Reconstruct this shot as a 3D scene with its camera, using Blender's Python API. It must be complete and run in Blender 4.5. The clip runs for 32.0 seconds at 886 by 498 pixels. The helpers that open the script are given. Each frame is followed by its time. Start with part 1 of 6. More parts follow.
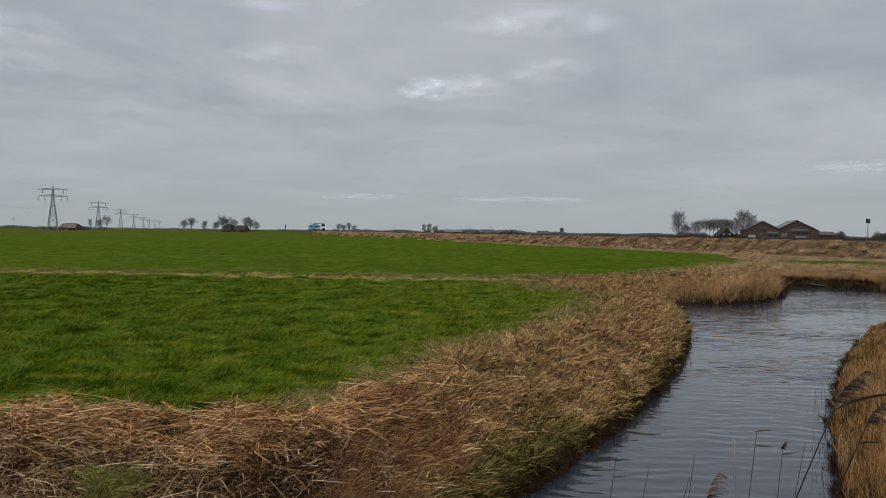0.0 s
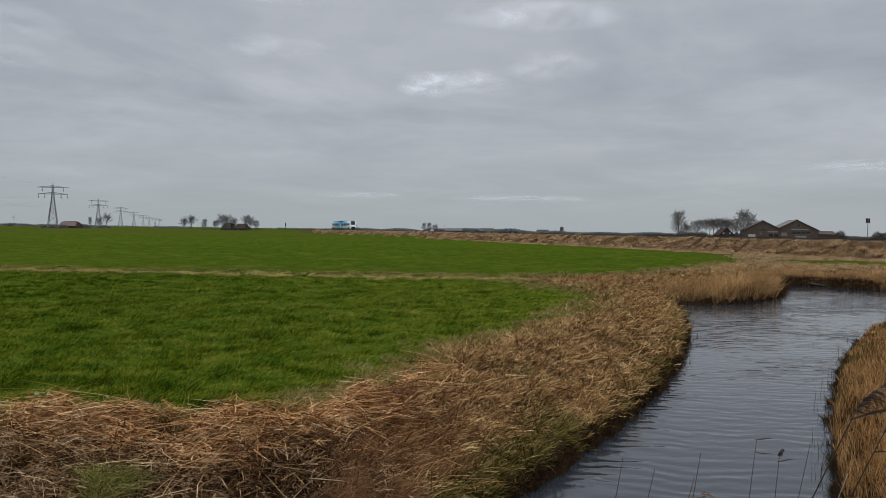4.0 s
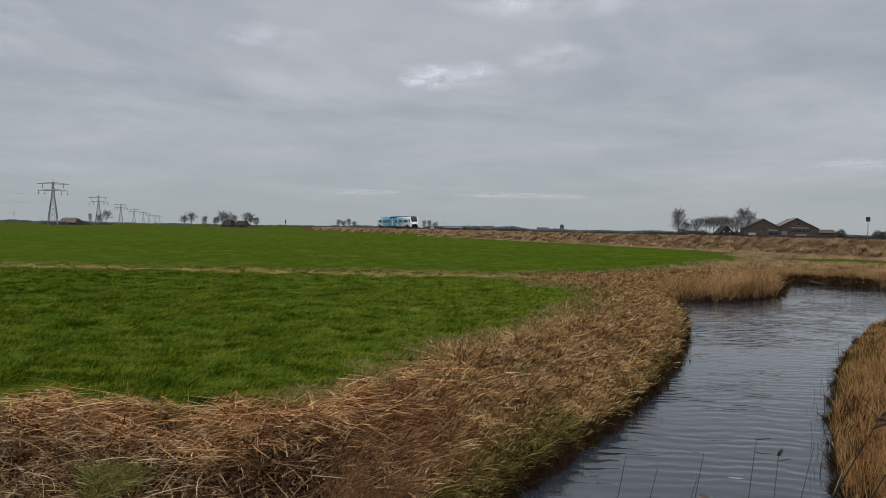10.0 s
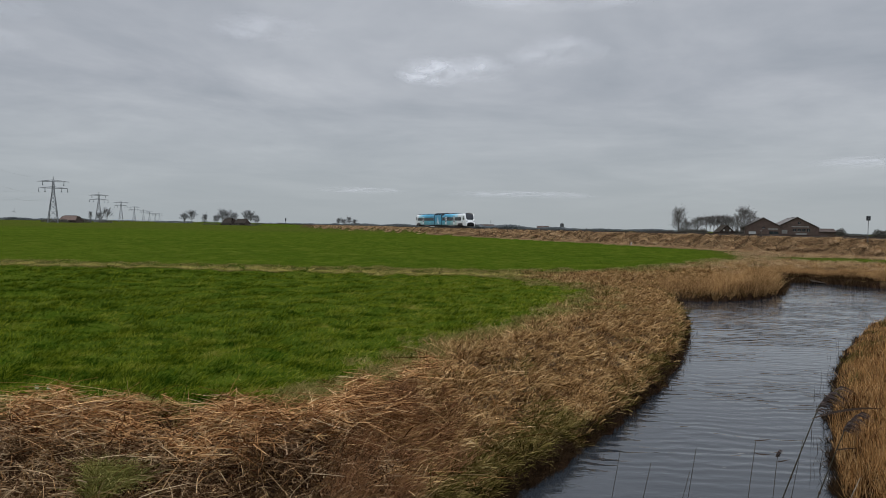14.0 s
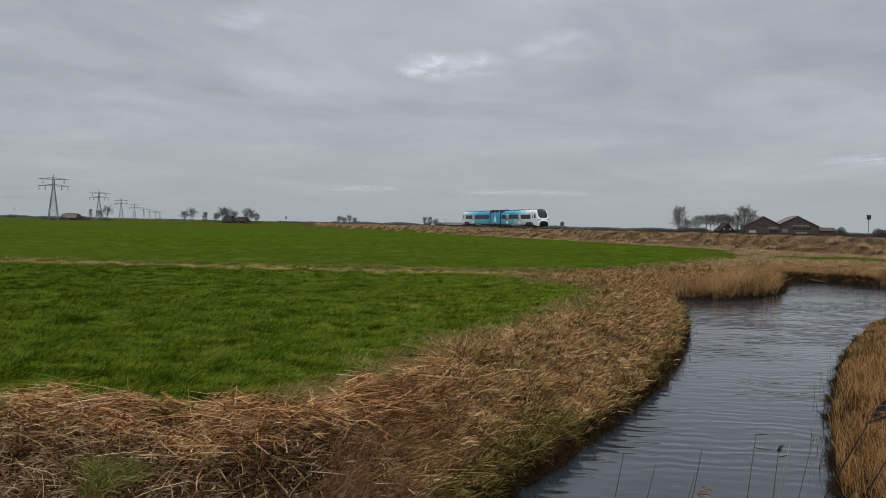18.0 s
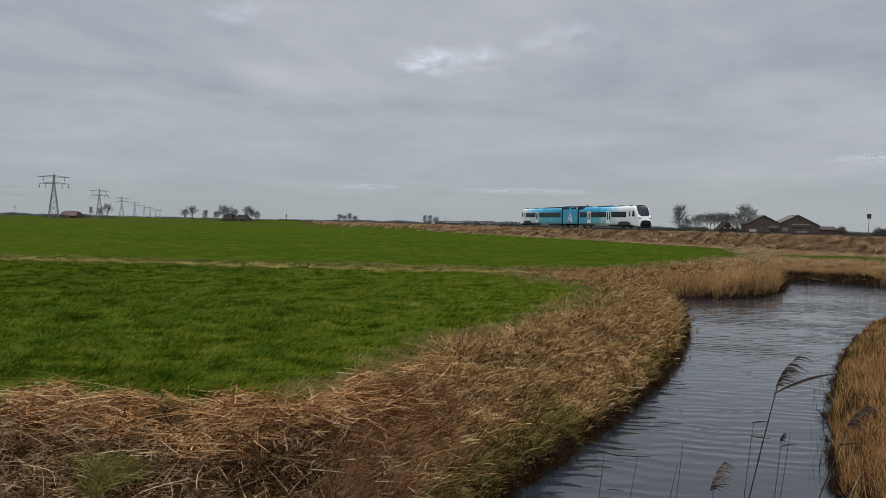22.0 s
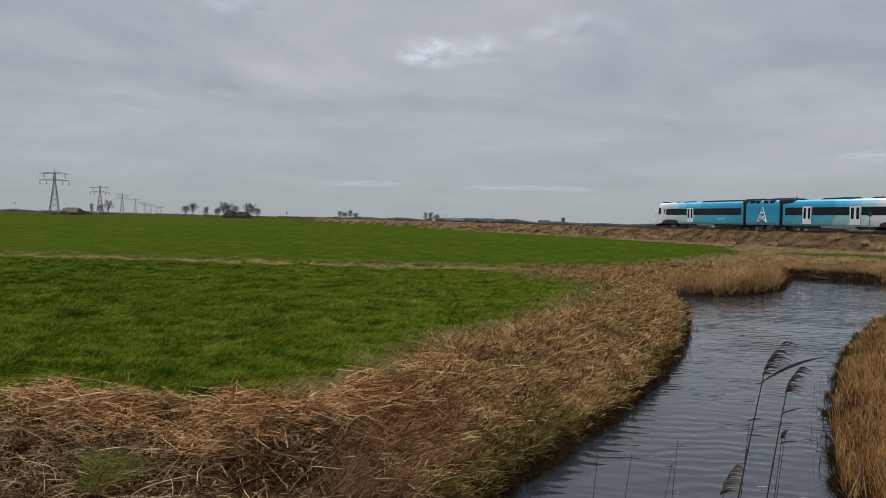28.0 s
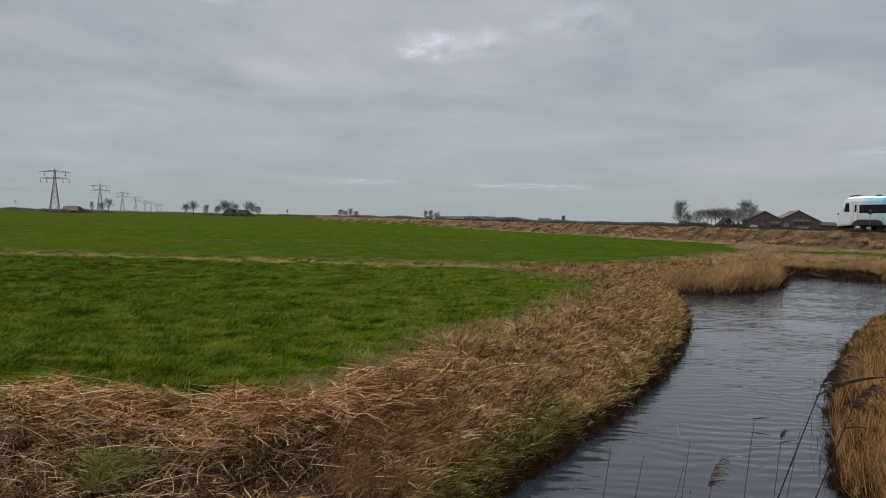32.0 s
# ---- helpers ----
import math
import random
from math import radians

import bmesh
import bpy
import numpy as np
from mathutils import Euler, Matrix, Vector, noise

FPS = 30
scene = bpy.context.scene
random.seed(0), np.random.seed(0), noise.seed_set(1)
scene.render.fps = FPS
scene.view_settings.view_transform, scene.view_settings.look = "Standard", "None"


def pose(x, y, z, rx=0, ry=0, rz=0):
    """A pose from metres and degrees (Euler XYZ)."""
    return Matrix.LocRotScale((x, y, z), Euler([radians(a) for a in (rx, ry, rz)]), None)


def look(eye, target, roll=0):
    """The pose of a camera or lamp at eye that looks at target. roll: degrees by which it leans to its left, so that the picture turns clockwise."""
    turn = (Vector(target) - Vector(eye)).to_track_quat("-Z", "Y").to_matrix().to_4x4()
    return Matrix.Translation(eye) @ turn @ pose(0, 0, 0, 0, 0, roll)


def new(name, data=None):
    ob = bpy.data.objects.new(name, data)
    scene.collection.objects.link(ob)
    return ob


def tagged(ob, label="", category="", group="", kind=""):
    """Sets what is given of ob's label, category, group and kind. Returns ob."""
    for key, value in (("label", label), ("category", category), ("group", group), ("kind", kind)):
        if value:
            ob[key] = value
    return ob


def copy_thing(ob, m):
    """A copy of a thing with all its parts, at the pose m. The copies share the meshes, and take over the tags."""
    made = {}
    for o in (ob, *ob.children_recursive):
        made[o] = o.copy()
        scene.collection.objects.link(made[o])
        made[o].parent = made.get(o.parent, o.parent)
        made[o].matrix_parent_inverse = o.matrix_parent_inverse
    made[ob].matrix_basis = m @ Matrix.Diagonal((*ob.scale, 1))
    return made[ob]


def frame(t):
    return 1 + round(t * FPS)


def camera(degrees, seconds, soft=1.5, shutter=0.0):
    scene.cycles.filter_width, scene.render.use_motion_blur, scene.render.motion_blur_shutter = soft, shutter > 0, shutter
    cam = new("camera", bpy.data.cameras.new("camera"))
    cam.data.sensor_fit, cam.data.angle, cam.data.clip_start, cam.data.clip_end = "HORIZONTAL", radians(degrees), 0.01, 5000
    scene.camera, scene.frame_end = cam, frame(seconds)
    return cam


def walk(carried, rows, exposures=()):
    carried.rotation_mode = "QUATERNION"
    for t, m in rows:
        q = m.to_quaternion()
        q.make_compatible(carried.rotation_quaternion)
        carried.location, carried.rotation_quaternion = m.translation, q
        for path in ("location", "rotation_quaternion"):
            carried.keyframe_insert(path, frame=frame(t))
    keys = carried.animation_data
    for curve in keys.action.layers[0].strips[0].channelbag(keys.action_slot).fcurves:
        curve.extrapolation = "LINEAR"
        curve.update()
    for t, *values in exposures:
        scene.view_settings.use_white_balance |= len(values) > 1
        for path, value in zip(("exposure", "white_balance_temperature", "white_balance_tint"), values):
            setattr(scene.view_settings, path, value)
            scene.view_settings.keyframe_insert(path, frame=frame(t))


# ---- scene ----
# ================= camera =================
EYE = (0.0, 0.0, 2.4)
CAMERA = [(0, 1.166, 0.707, 0.011), (2, 1.204, 0.776, 0.017), (4, 1.252, 0.834, 0.019), (6, 1.306, 0.886, 0.019),
          (8, 1.363, 0.934, 0.018), (10, 1.420, 0.980, 0.016), (12, 1.478, 1.027, 0.013), (14, 1.534, 1.074, 0.010),
          (16, 1.590, 1.121, 0.006), (18, 1.647, 1.168, 0.000), (20, 1.703, 1.214, -0.007), (22, 1.761, 1.257, -0.016),
          (24, 1.822, 1.295, -0.027), (26, 1.884, 1.324, -0.039), (28, 1.949, 1.341, -0.051), (30, 2.015, 1.343, -0.060),
          (32, 2.080, 1.325, -0.065)]


def view(pitch, roll, yaw):
    p, y = radians(pitch), radians(yaw)
    way = Vector((math.sin(y) * math.cos(p), math.cos(y) * math.cos(p), -math.sin(p)))
    return look(EYE, Vector(EYE) + way * 10, roll)


cam = camera(55.38, 32.0, soft=0.85)
walk(cam, [(t, view(a, b, c)) for t, a, b, c in CAMERA], exposures=[(0, 0.0), (32, 0.0)])

# ================= world and sun =================
SUN_ELEV, SUN_AZ = 50.0, 28.0      # the veiled sun, high ahead and to the right
world = bpy.data.worlds.new("overcast_sky")
scene.world = world
world.use_nodes = True
wn, wl = world.node_tree.nodes, world.node_tree.links
wn.clear()


def node(tree, kind, **values):
    n = tree.nodes.new(kind)
    for key, value in values.items():
        if key.startswith("i_"):
            n.inputs[key[2:].replace("_", " ")].default_value = value
        else:
            setattr(n, key, value)
    return n


def ramp(tree, stops):
    n = tree.nodes.new("ShaderNodeValToRGB")
    while len(n.color_ramp.elements) < len(stops):
        n.color_ramp.elements.new(0.5)
    for e, (p, c) in zip(n.color_ramp.elements, stops):
        e.position, e.color = p, (*c, 1) if len(c) == 3 else c
    return n


def build_world():
    t = world.node_tree
    co = node(t, "ShaderNodeTexCoord")
    sep = node(t, "ShaderNodeSeparateXYZ")
    wl.new(co.outputs["Generated"], sep.inputs[0])
    up = node(t, "ShaderNodeMath", operation="MAXIMUM")
    up.inputs[1].default_value = 0.0
    wl.new(sep.outputs["Z"], up.inputs[0])
    lift = node(t, "ShaderNodeMath", operation="ADD")
    lift.inputs[1].default_value = 0.09
    wl.new(up.outputs[0], lift.inputs[0])
    px = node(t, "ShaderNodeMath", operation="DIVIDE")
    py = node(t, "ShaderNodeMath", operation="DIVIDE")
    wl.new(sep.outputs["X"], px.inputs[0]), wl.new(lift.outputs[0], px.inputs[1])
    wl.new(sep.outputs["Y"], py.inputs[0]), wl.new(lift.outputs[0], py.inputs[1])
    deck = node(t, "ShaderNodeCombineXYZ")
    squash = node(t, "ShaderNodeMath", operation="MULTIPLY")
    squash.inputs[1].default_value = 0.85
    wl.new(py.outputs[0], squash.inputs[0])
    wl.new(px.outputs[0], deck.inputs[0]), wl.new(squash.outputs[0], deck.inputs[1])
    big = node(t, "ShaderNodeTexNoise", i_Scale=0.62, i_Detail=6.0, i_Roughness=0.56, i_Distortion=0.5)
    wl.new(deck.outputs[0], big.inputs["Vector"])
    small = node(t, "ShaderNodeTexNoise", i_Scale=2.4, i_Detail=5.0, i_Roughness=0.55, i_Distortion=0.3)
    wl.new(deck.outputs[0], small.inputs["Vector"])
    both = node(t, "ShaderNodeMix", data_type="FLOAT")
    both.inputs[0].default_value = 0.22
    wl.new(big.outputs["Fac"], both.inputs[2]), wl.new(small.outputs["Fac"], both.inputs[3])
    cloud = ramp(t, [(0.34, (0.305, 0.333, 0.376)), (0.46, (0.368, 0.392, 0.435)), (0.56, (0.430, 0.453, 0.494)), (0.70, (0.53, 0.553, 0.592))])
    wl.new(both.outputs[0], cloud.inputs[0])
    # the band above the horizon is lighter and bluer
    band = ramp(t, [(0.0, (1, 1, 1)), (0.03, (0.8, 0.8, 0.8)), (0.16, (0, 0, 0))])
    wl.new(up.outputs[0], band.inputs[0])
    low = node(t, "ShaderNodeMix", data_type="RGBA")
    low.inputs[7].default_value = (0.345, 0.385, 0.412, 1)
    wl.new(band.outputs[0], low.inputs[0]), wl.new(cloud.outputs[0], low.inputs[6])
    sky = node(t, "ShaderNodeTexSky", sky_type="NISHITA", sun_disc=False, sun_elevation=radians(SUN_ELEV), sun_rotation=radians(SUN_AZ))
    thin = node(t, "ShaderNodeVectorMath", operation="SCALE")
    thin.inputs["Scale"].default_value = 0.004
    wl.new(sky.outputs[0], thin.inputs[0])
    total = node(t, "ShaderNodeVectorMath", operation="ADD")
    wl.new(low.outputs[2], total.inputs[0]), wl.new(thin.outputs[0], total.inputs[1])
    # an overcast sky grows brighter towards the zenith
    zen = node(t, "ShaderNodeMapRange", clamp=True, interpolation_type="SMOOTHSTEP")
    zen.inputs["From Min"].default_value, zen.inputs["From Max"].default_value = 0.42, 0.98
    zen.inputs["To Min"].default_value, zen.inputs["To Max"].default_value = 1.0, 5.35
    wl.new(up.outputs[0], zen.inputs["Value"])
    back = node(t, "ShaderNodeBackground")
    wl.new(total.outputs[0], back.inputs[0])
    wl.new(zen.outputs[0], back.inputs[1])
    out = node(t, "ShaderNodeOutputWorld")
    wl.new(back.outputs[0], out.inputs[0])


build_world()
sun = new("sun", bpy.data.lights.new("sun", "SUN"))
sun.data.energy, sun.data.angle, sun.data.color = 1.1, radians(45), (1.0, 0.96, 0.9)
sun.matrix_basis = look((0, 0, 60), Vector((0, 0, 60)) - 50 * Vector((math.sin(radians(SUN_AZ)) * math.cos(radians(SUN_ELEV)),
                        math.cos(radians(SUN_AZ)) * math.cos(radians(SUN_ELEV)), math.sin(radians(SUN_ELEV)))))


# ================= materials =================
def material(name, low, high, scale=3.0, rough=0.8, bump=0.0, bump_scale=None, metal=0.0, island=0.0, random_object=0.0, stretch=(1, 1, 1),
             extra=None, spec=0.5, translucent=0.0, stops_at=(0.28, 0.72), tip=None, drift=None):
    """Two colours mixed by noise at two scales; island and random_object add a change from piece to piece; extra darkens in spots."""
    m = bpy.data.materials.new(name)
    m.use_nodes = True
    t = m.node_tree
    t.nodes.clear()
    co = node(t, "ShaderNodeTexCoord")
    mp = node(t, "ShaderNodeMapping")
    mp.inputs["Scale"].default_value = stretch
    t.links.new(co.outputs["Object"], mp.inputs[0])
    n1 = node(t, "ShaderNodeTexNoise", i_Scale=scale, i_Detail=5.0, i_Roughness=0.6)
    n2 = node(t, "ShaderNodeTexNoise", i_Scale=scale * 9, i_Detail=3.0, i_Roughness=0.6)
    t.links.new(mp.outputs[0], n1.inputs["Vector"]), t.links.new(mp.outputs[0], n2.inputs["Vector"])
    mx = node(t, "ShaderNodeMath", operation="MULTIPLY_ADD")
    mx.inputs[1].default_value, mx.inputs[2].default_value = 0.45, -0.22
    t.links.new(n2.outputs["Fac"], mx.inputs[0])
    ad = node(t, "ShaderNodeMath", operation="ADD")
    t.links.new(n1.outputs["Fac"], ad.inputs[0]), t.links.new(mx.outputs[0], ad.inputs[1])
    fac = ad.outputs[0]
    if island or random_object:
        if island:
            g = node(t, "ShaderNodeNewGeometry")
            src = g.outputs["Random Per Island"]
        else:
            g = node(t, "ShaderNodeObjectInfo")
            src = g.outputs["Random"]
        k = island or random_object
        ma = node(t, "ShaderNodeMath", operation="MULTIPLY_ADD")
        ma.inputs[1].default_value, ma.inputs[2].default_value = k, -k / 2
        t.links.new(src, ma.inputs[0])
        a2 = node(t, "ShaderNodeMath", operation="ADD")
        t.links.new(fac, a2.inputs[0]), t.links.new(ma.outputs[0], a2.inputs[1])
        fac = a2.outputs[0]
    if drift:
        dv = node(t, "ShaderNodeVectorMath", operation="DOT_PRODUCT")
        dv.inputs[1].default_value = drift
        t.links.new(co.outputs["Object"], dv.inputs[0])
        dl = node(t, "ShaderNodeClamp")
        dl.inputs["Min"].default_value, dl.inputs["Max"].default_value = -0.08, 0.08
        t.links.new(dv.outputs["Value"], dl.inputs["Value"])
        da = node(t, "ShaderNodeMath", operation="ADD")
        t.links.new(fac, da.inputs[0]), t.links.new(dl.outputs[0], da.inputs[1])
        fac = da.outputs[0]
    stops = [(stops_at[0], low), (stops_at[1], high)]
    if tip:
        stops.append((stops_at[1] + 0.16, tip))
    if extra:
        stops = [(0.12, extra)] + stops
    r = ramp(t, stops)
    t.links.new(fac, r.inputs[0])
    b = node(t, "ShaderNodeBsdfPrincipled")
    b.inputs["Roughness"].default_value, b.inputs["Metallic"].default_value = rough, metal
    b.inputs["Specular IOR Level"].default_value = spec
    t.links.new(r.outputs[0], b.inputs["Base Color"])
    if bump:
        bn = node(t, "ShaderNodeTexNoise", i_Scale=bump_scale or scale * 6, i_Detail=4.0)
        t.links.new(mp.outputs[0], bn.inputs["Vector"])
        bu = node(t, "ShaderNodeBump", i_Strength=bump, i_Distance=0.05)
        t.links.new(bn.outputs["Fac"], bu.inputs["Height"])
        t.links.new(bu.outputs[0], b.inputs["Normal"])
    out = node(t, "ShaderNodeOutputMaterial")
    if translucent:
        tr = node(t, "ShaderNodeBsdfTranslucent")
        t.links.new(r.outputs[0], tr.inputs[0])
        ms = node(t, "ShaderNodeMixShader")
        ms.inputs[0].default_value = translucent
        t.links.new(b.outputs[0], ms.inputs[1]), t.links.new(tr.outputs[0], ms.inputs[2])
        t.links.new(ms.outputs[0], out.inputs[0])
    else:
        t.links.new(b.outputs[0], out.inputs[0])
    return m


def ground_material():
    """Meadow, dry bank and muddy ground, with shade under the reed heap painted in, laid out by the masks that the
    ground carries.
    """
    m = bpy.data.materials.new("meadow_ground")
    m.use_nodes = True
    t = m.node_tree
    t.nodes.clear()
    co = node(t, "ShaderNodeTexCoord")

    def tex(scale, detail=5.0, stretch=(1, 1, 1)):
        mp = node(t, "ShaderNodeMapping")
        mp.inputs["Scale"].default_value = stretch
        t.links.new(co.outputs["Object"], mp.inputs[0])
        n = node(t, "ShaderNodeTexNoise", i_Scale=scale, i_Detail=detail, i_Roughness=0.62)
        t.links.new(mp.outputs[0], n.inputs["Vector"])
        return n.outputs["Fac"]

    def mix(fac, a, b):
        n = node(t, "ShaderNodeMix", data_type="RGBA")
        for src, i in ((fac, 0), (a, 6), (b, 7)):
            if isinstance(src, tuple):
                n.inputs[i].default_value = (*src, 1)
            elif isinstance(src, float):
                n.inputs[i].default_value = src
            else:
                t.links.new(src, n.inputs[i])
        return n.outputs[2]

    def shade(fac, stops):
        r = ramp(t, stops)
        t.links.new(fac, r.inputs[0])
        return r.outputs[0]

    wide = shade(tex(0.05, 5.0, (1, 1, 1)), [(0.40, GRASS_MID), (0.60, GRASS_LIGHT)])
    patch = shade(tex(0.55, 7.0, (1.0, 0.6, 1)), [(0.36, GRASS_DARK), (0.5, GRASS_MID), (0.66, GRASS_PALE)])
    fine = shade(tex(5.0, 6.0, (0.5, 1.0, 1)), [(0.38, GRASS_DARK), (0.62, GRASS_PALE)])
    grass = mix(0.35, mix(0.5, wide, patch), fine)
    dry1 = shade(tex(1.1, 6.0), [(0.3, DRY_DARK), (0.55, DRY_MID), (0.75, DRY_PALE)])
    dry2 = shade(tex(14.0, 4.0, (1, 1, 0.4)), [(0.3, DRY_DARK), (0.7, DRY_MID)])
    dry = mix(0.5, dry1, dry2)

    def mask(name):
        a = node(t, "ShaderNodeAttribute", attribute_name=name)
        return a.outputs["Fac"]

    col = mix(mask("dry"), grass, dry)
    # this near-black mix also serves as painted shade under the heaped reed
    col = mix(mask("mud_shade"), col, shade(tex(6.0), [(0.3, (0.007, 0.004, 0.003)), (0.7, (0.026, 0.014, 0.008))]))
    b = node(t, "ShaderNodeBsdfPrincipled")
    b.inputs["Roughness"].default_value = 0.95
    b.inputs["Specular IOR Level"].default_value = 0.0
    t.links.new(col, b.inputs["Base Color"])
    bu = node(t, "ShaderNodeBump", i_Strength=0.6, i_Distance=0.08)
    t.links.new(tex(7.0, 6.0), bu.inputs["Height"])
    t.links.new(bu.outputs[0], b.inputs["Normal"])
    out = node(t, "ShaderNodeOutputMaterial")
    t.links.new(b.outputs[0], out.inputs[0])
    return m


GRASS_DARK, GRASS_MID, GRASS_LIGHT, GRASS_PALE = (0.010, 0.026, 0.002), (0.025, 0.051, 0.003), (0.046, 0.070, 0.005), (0.092, 0.098, 0.016)
DRY_DARK, DRY_MID, DRY_PALE = (0.020, 0.012, 0.006), (0.080, 0.049, 0.025), (0.20, 0.13, 0.068)
M_GROUND = ground_material()
M_BLADE = material("grass_blade", (0.017, 0.041, 0.002), (0.185, 0.215, 0.016), 1.3, 0.9, island=0.28, extra=(0.010, 0.024, 0.002), spec=0.0, stops_at=(0.42, 0.60), stretch=(0.7, 1, 1), translucent=0.4, tip=(0.32, 0.29, 0.07), drift=(0.006, 0.0, 0.0))
M_FARBLADE = material("far_grass_blade", (0.040, 0.075, 0.005), (0.085, 0.112, 0.010), 0.5, 0.9, island=0.25, spec=0.0, stretch=(0.5, 1, 1), translucent=0.5, tip=(0.14, 0.14, 0.03))
M_STRAW = material("dead_reed_straw", (0.165, 0.070, 0.026), (0.56, 0.315, 0.135), 1.4, 0.8, island=0.8, extra=(0.055, 0.020, 0.008), spec=0.0, translucent=0.03, tip=(0.64, 0.44, 0.23))
M_OLDSTRAW = material("old_grey_reed_straw", (0.100, 0.054, 0.028), (0.36, 0.235, 0.125), 1.4, 0.85, island=0.8, extra=(0.040, 0.018, 0.009), spec=0.0, translucent=0.03, tip=(0.48, 0.35, 0.21))
M_DRYGRASS = material("dry_bank_grass", (0.120, 0.063, 0.024), (0.48, 0.298, 0.128), 2.4, 0.9, island=0.6, extra=(0.030, 0.015, 0.006), spec=0.0, translucent=0.06, tip=(0.60, 0.43, 0.22))
M_MIXGRASS = material("green_brown_bank_grass", (0.044, 0.037, 0.007), (0.190, 0.142, 0.044), 2.2, 0.9, island=0.65, extra=(0.011, 0.012, 0.003), spec=0.0, translucent=0.06, tip=(0.32, 0.24, 0.10))
M_REED = material("standing_reed", (0.170, 0.088, 0.034), (0.62, 0.395, 0.180), 0.7, 0.9, island=0.8, extra=(0.040, 0.020, 0.009), spec=0.0, translucent=0.08)
M_TUFT = material("fresh_tuft_grass", (0.085, 0.088, 0.016), (0.36, 0.33, 0.11), 2.0, 0.9, island=0.6, spec=0.0, translucent=0.12)
M_REDGRASS = material("reddish_dead_grass", (0.085, 0.036, 0.016), (0.36, 0.195, 0.092), 1.5, 0.9, island=0.8, extra=(0.018, 0.008, 0.004), spec=0.0, translucent=0.10)
M_EDGE = material("olive_edge_grass", (0.090, 0.088, 0.016), (0.36, 0.280, 0.105), 2.2, 0.9, island=0.6, extra=(0.04, 0.05, 0.008), spec=0.0, translucent=0.1, tip=(0.50, 0.38, 0.19))
M_RUSTGRASS = material("rusty_dry_grass", (0.125, 0.056, 0.020), (0.47, 0.262, 0.100), 1.2, 0.9, island=0.7, extra=(0.030, 0.014, 0.006), spec=0.0, translucent=0.08)
M_STRIP = material("pale_strip_grass", (0.20, 0.185, 0.036), (0.66, 0.53, 0.195), 0.9, 0.9, island=0.5, spec=0.0, translucent=0.2)
M_EMBANK = material("pale_embankment_grass", (0.205, 0.122, 0.064), (0.62, 0.430, 0.240), 0.5, 0.9, island=0.30, extra=(0.07, 0.036, 0.018), spec=0.0, stops_at=(0.34, 0.66), translucent=0.1)
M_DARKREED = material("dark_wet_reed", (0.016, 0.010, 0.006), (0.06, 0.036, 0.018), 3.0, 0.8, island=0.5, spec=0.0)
# dark brown of reed stubs, also used as painted shade among the grass
M_THATCHSHADE = material("thatch_and_shade_brown", (0.045, 0.025, 0.012), (0.14, 0.082, 0.04), 2.0, 0.9, island=0.6, spec=0.0)
M_PLUME = material("reed_plume_purple_brown", (0.026, 0.016, 0.014), (0.09, 0.058, 0.046), 8.0, 0.85, island=0.5)
M_PALESTRAW = material("bleached_reed_stem", (0.20, 0.165, 0.12), (0.32, 0.275, 0.21), 14.0, 0.8, spec=0.1)
M_PALEPLUME = material("reed_plume_pale", (0.075, 0.054, 0.045), (0.24, 0.18, 0.145), 8.0, 0.85, island=0.6, spec=0.0)
# brown roof paled by distance haze mixed into its colour
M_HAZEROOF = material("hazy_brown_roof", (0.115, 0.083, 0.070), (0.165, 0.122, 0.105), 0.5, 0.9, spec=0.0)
M_STEM = material("reed_stem_olive", (0.020, 0.017, 0.012), (0.05, 0.042, 0.026), 14.0, 0.8, spec=0.1)
M_LEAF = material("reed_leaf_brown", (0.025, 0.017, 0.013), (0.075, 0.05, 0.034), 12.0, 0.9, spec=0.0)
M_STEEL = material("galvanised_steel", (0.12, 0.13, 0.14), (0.20, 0.21, 0.22), 0.6, 0.6, metal=0.3)
M_WIRE = material("aluminium_cable", (0.30, 0.31, 0.32), (0.38, 0.39, 0.40), 0.2, 0.6, metal=0.4)
M_INSUL = material("glass_insulator", (0.05, 0.06, 0.06), (0.10, 0.11, 0.11), 2.0, 0.3)
M_RAIL = material("rusty_rail_steel", (0.05, 0.032, 0.024), (0.12, 0.085, 0.065), 4.0, 0.5, metal=0.6)
M_SLEEPER = material("concrete_sleeper", (0.06, 0.052, 0.045), (0.12, 0.105, 0.09), 3.0, 0.95, island=0.4, spec=0.0)
M_BALLAST = material("brown_ballast", (0.018, 0.014, 0.011), (0.055, 0.043, 0.034), 9.0, 0.95, bump=0.8, bump_scale=18, spec=0.0)
M_BRICK = material("red_brown_brick", (0.070, 0.046, 0.038), (0.125, 0.083, 0.068), 0.7, 0.95, bump=0.3, bump_scale=6)
M_ROOF = material("dark_brown_roof", (0.045, 0.034, 0.030), (0.085, 0.064, 0.056), 0.6, 0.9, bump=0.3, bump_scale=4, spec=0.1)
# masonry greyed towards the far woods, haze painted in
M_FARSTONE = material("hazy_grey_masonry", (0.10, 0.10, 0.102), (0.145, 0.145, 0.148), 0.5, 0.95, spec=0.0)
M_BARNROOF = material("grey_brown_barn_roof", (0.085, 0.078, 0.074), (0.16, 0.148, 0.14), 0.4, 0.9, bump=0.3, bump_scale=4, spec=0.1)
M_ROOFGREY = material("grey_sheet_roof", (0.085, 0.09, 0.095), (0.13, 0.135, 0.14), 0.4, 0.9, spec=0.0)
M_TILE = material("thatch_grey_brown", (0.03, 0.026, 0.022), (0.065, 0.054, 0.045), 0.7, 0.95, bump=0.4, spec=0.0)
